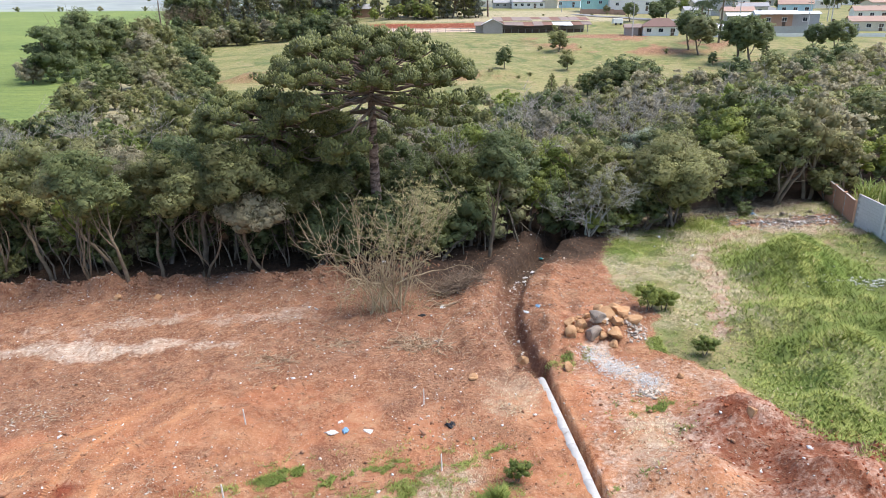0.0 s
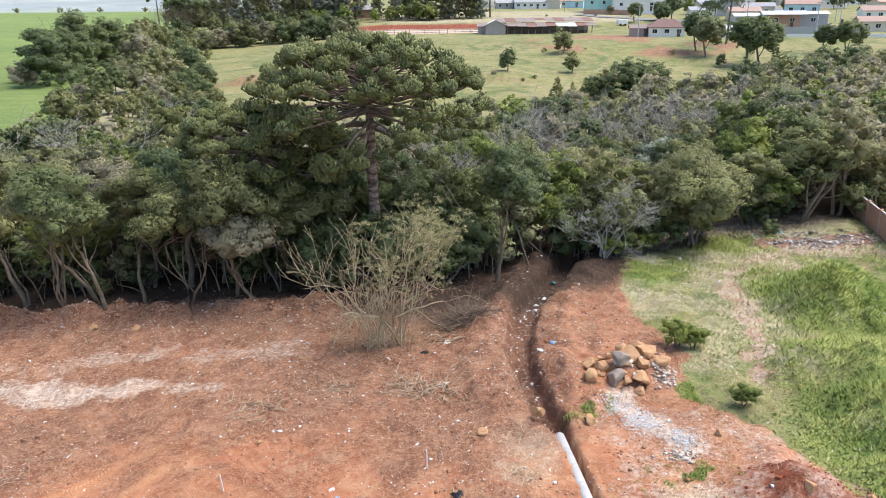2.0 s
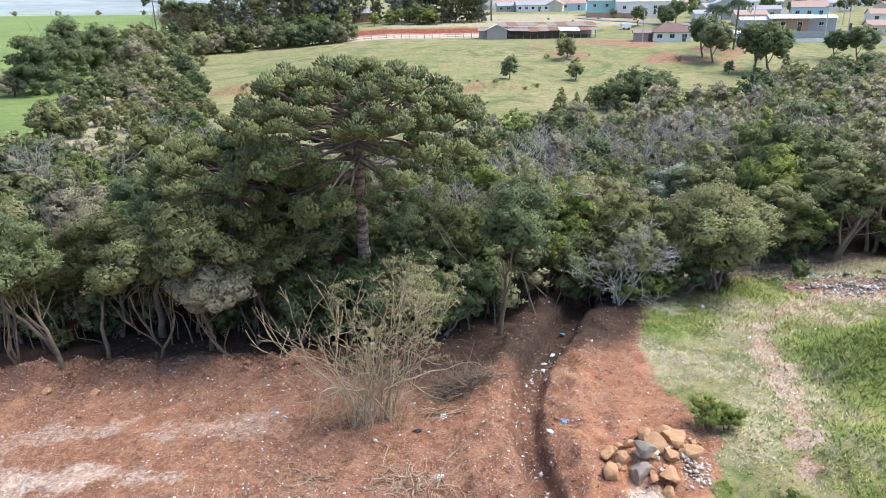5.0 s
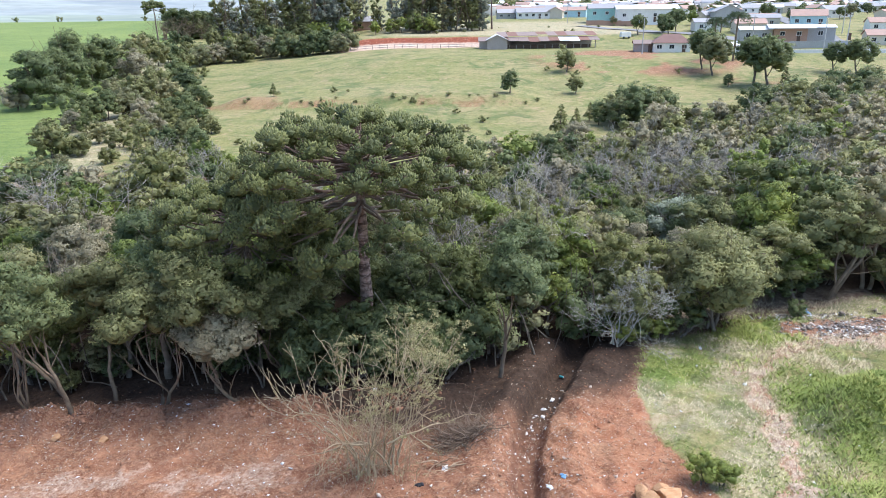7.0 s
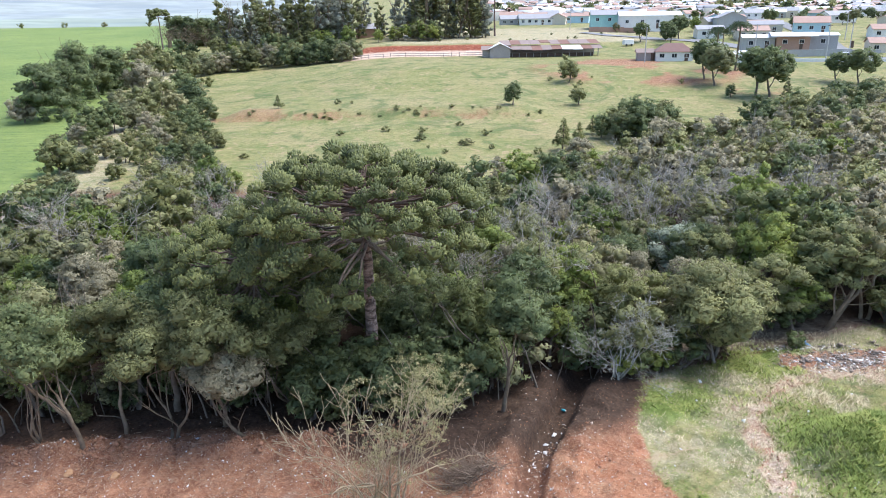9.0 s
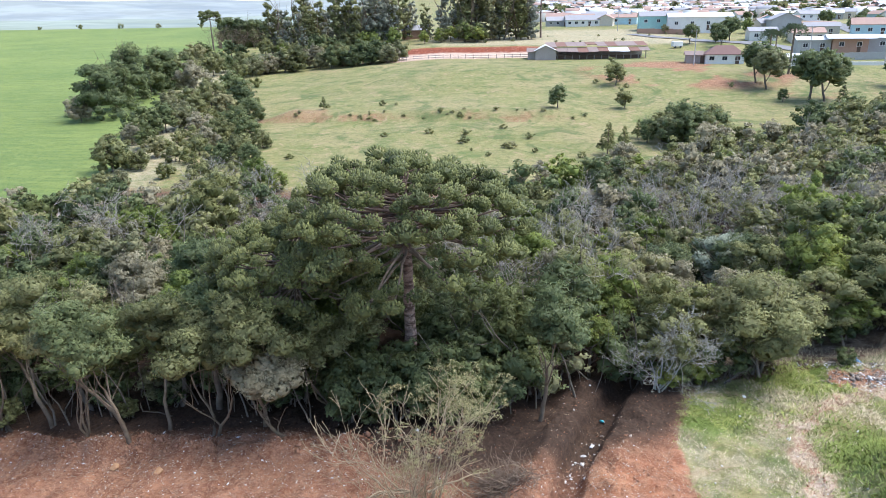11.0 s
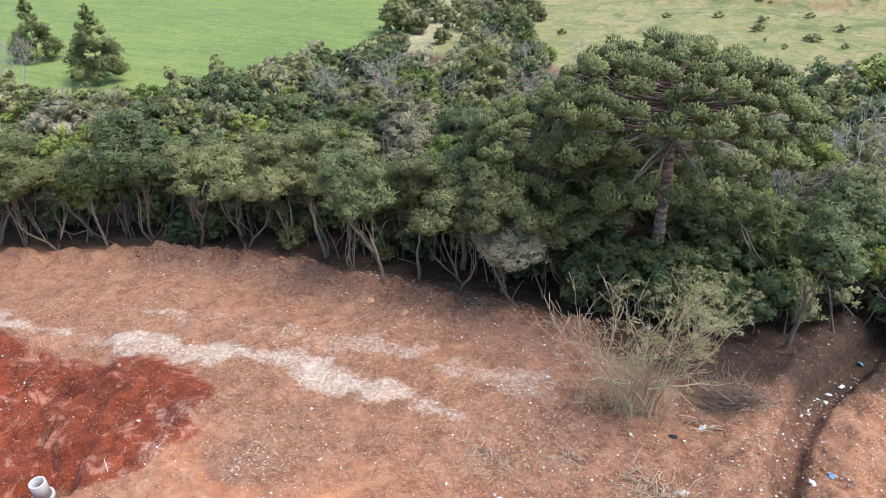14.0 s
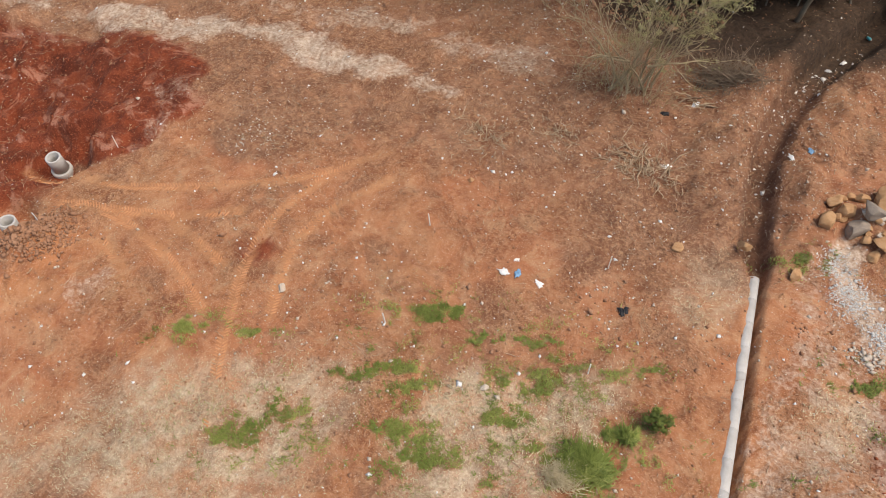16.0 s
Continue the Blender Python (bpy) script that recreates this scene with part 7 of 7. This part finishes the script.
def trailer(x, y):
    top = tagged(new("horse_trailer"), "small white box trailer on two wheels", "trailer")
    top.matrix_basis = pose(x, y, float(height(x, y)), 0, 0, 12)
    part("body", bm_mesh("body", box_bm(3.6, 1.8, 1.7, 0.15, 0.94, (0, 0, 1.3)), WHITE), top)
    for sx in (-0.9, 0.9):
        ob = part("wheel", smooth(raw_mesh("wheel", *lathe([(0.05, -0.1), (0.33, -0.1), (0.36, 0), (0.33, 0.1), (0.05, 0.1)], 16), BLACK)), top)
        ob.matrix_basis = pose(sx, -0.92, 0.36, 90, 0, 0)
    part("drawbar", bm_mesh("drawbar", box_bm(1.4, 0.12, 0.12, 0, 1, (2.3, 0, 0.6)), DARKWOOD), top)


trailer(52.3, 253)


def car(x, y, turn, material, label):
    top = tagged(new("car"), label, "car")
    top.matrix_basis = pose(x, y, float(height(x, y)) + 0.22, 0, 0, turn)
    bm = box_bm(4.1, 1.7, 0.65, 0.12, 0.97, (0, 0, 0.62))
    part("body", bm_mesh("body", bm, material), top)
    part("cabin", bm_mesh("cabin", box_bm(2.3, 1.55, 0.6, 0.1, 0.78, (-0.2, 0, 1.2)), GLASS), top)
    part("roof", bm_mesh("roof", box_bm(1.6, 1.25, 0.06, 0.02, 1, (-0.2, 0, 1.52)), material), top)
    for sx in (-1.25, 1.25):
        for sy in (-0.82, 0.82):
            part("wheel", smooth(raw_mesh("wheel", *lathe([(0.05, -0.1), (0.3, -0.1), (0.32, 0), (0.3, 0.1), (0.05, 0.1)], 16), BLACK)), top).matrix_basis = pose(sx, sy, 0.32, 90, 0, 0)


CARWHITE = Nodes("white_car_paint").done((0.7, 0.7, 0.7), 0.3)
car(99, 202, -20, CARWHITE, "white hatchback parked by the road")
car(104, 212, 60, CARWHITE, "white saloon parked by the garages")


def fence():
    top = tagged(new("paddock_fence"), "weathered wooden rail fence round the dirt paddock", "fence")
    p = np.array([(-42, 232), (-24, 229), (-8, 226.5), (5, 227)])
    run = np.r_[0, np.cumsum(np.hypot(*np.diff(p, axis=0).T))]
    at = lambda s: (float(np.interp(s, run, p[:, 0])), float(np.interp(s, run, p[:, 1])))
    post = bm_mesh("post", box_bm(0.16, 0.16, 1.5, 0, 1, (0, 0, 0.6)), PLANK)
    for s in np.arange(0, run[-1] - 2.4, 2.4):
        (ax, ay), (bx, by) = at(s), at(s + 2.4)
        za, zb = float(height(ax, ay)), float(height(bx, by))
        part("post", post, top).matrix_basis = pose(ax, ay, za)
        for h in (0.5, 1.1):
            v, f = tubes([(np.array([(ax, ay, za + h), (bx, by, zb + h)]), [0.07, 0.07], 4)])
            part("rail", raw_mesh("rail", v, f, PLANK), top)


fence()


def poles():
    m = pose(0, 0, 0)
    top = tagged(new("power_pole"), "slender concrete power pole with a crossarm", "pole", "power poles")
    part("shaft", raw_mesh("shaft", *tubes([(np.array([(0, 0, -0.5), (0, 0, 9.0)]), [0.16, 0.1], 8)]), CONCRETE), top)
    part("crossarm", bm_mesh("crossarm", box_bm(1.8, 0.1, 0.12, 0, 1, (0, 0, 8.5)), DARKWOOD), top)
    first = True
    for x, y in ((41, 318), (96, 206), (79, 212), (110, 222), (126, 258), (46, 200), (60, 320)):
        m = pose(x, y, float(height(x, y)), 0, 0, 20)
        if first:
            top.matrix_basis, first = m, False
        else:
            copy_thing(top, m)


poles()


# ---- far town and far land ----
def town():
    """Small houses over the far slope, too many to tell apart."""
    rng = np.random.default_rng(7)
    mats = [WHITE, CREAM, GREYWALL, TILE_RED, SLATE, TIN_WHITE]
    vs, fs, mi, k = [], [], [], 0
    for n in range(5200):
        y = 470 + 1500 * rng.random() ** 1.25
        x = rng.uniform(0.02, 0.80) * y
        w, d, h, r = rng.uniform(7, 13), rng.uniform(6, 10), rng.uniform(2.8, 6), rng.uniform(0.8, 2)
        z, a = float(height(x, y)), rng.choice([0.2, -0.3, 1.4]) + rng.normal() * 0.1
        c, s = math.cos(a), math.sin(a)
        pts = [(-w / 2, -d / 2, -2), (w / 2, -d / 2, -2), (w / 2, d / 2, -2), (-w / 2, d / 2, -2), (-w / 2, -d / 2, h), (w / 2, -d / 2, h), (w / 2, d / 2, h), (-w / 2, d / 2, h), (-w / 2, 0, h + r), (w / 2, 0, h + r)]
        vs += [(x + px * c - py * s, y + px * s + py * c, z + pz) for px, py, pz in pts]
        wall, roof = int(rng.choice([0, 0, 1, 2])), int(rng.choice([3, 3, 4, 5, 5]))
        for f, m in (((0, 1, 5, 4), wall), ((1, 2, 6, 5), wall), ((2, 3, 7, 6), wall), ((3, 0, 4, 7), wall), ((4, 5, 9, 8), roof), ((6, 7, 8, 9), roof)):
            fs.append([k + i for i in f])
            mi.append(m)
        k += 10
    me = raw_mesh("far_town", np.array(vs), np.array(fs), mats)
    me.polygons.foreach_set("material_index", np.array(mi, np.int32))
    tagged(new("far_town", me), "pale low houses covering the far slope", "town", kind="stuff")


town()
rng = np.random.default_rng(8)
spots = []
for n in range(420):
    y = 480 + 1200 * rng.random() ** 1.4
    spots.append((rng.uniform(0.0, 0.8) * y, y, "deep" if n % 3 else "olive"))
for n in range(420):      # wooded strip and shelter belts beyond the field
    u = rng.random()
    spots.append((-395 - 190 * u + rng.normal() * 4, 330 + 60 * u + 120 * (1 - u) * 0.7 + rng.normal() * 5, "deep"))
wood_mesh("far_trees", spots, "dark trees between far houses and along the field's end", 7.5, 4.2, 6, 2.2, 4, 8, 0)


def far_ridges():
    """Rolling land far beyond the field, with the haze put into its colours and glow."""
    m = []
    # aerial haze painted in: each farther ridge is greyer, paler and glows more
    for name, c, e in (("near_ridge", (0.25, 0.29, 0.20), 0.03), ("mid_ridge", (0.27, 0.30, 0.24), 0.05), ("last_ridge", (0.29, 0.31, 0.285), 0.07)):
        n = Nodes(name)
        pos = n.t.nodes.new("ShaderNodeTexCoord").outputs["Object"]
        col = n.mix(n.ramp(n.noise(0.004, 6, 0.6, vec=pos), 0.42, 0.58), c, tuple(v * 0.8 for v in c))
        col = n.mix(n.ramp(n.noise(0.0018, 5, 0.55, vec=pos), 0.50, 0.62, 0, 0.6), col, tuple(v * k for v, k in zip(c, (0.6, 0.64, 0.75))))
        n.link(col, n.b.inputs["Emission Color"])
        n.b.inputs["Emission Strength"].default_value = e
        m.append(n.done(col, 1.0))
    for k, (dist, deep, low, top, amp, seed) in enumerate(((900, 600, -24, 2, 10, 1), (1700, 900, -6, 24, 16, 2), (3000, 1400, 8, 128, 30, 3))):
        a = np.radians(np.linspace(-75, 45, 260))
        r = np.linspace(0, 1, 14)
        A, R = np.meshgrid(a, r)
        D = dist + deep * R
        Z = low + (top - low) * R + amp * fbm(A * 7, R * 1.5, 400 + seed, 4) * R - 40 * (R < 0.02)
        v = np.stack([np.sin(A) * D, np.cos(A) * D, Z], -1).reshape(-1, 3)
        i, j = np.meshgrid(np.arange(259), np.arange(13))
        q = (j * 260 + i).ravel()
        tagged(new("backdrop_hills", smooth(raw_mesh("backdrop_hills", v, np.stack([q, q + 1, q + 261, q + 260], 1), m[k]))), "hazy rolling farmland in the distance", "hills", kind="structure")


far_ridges()
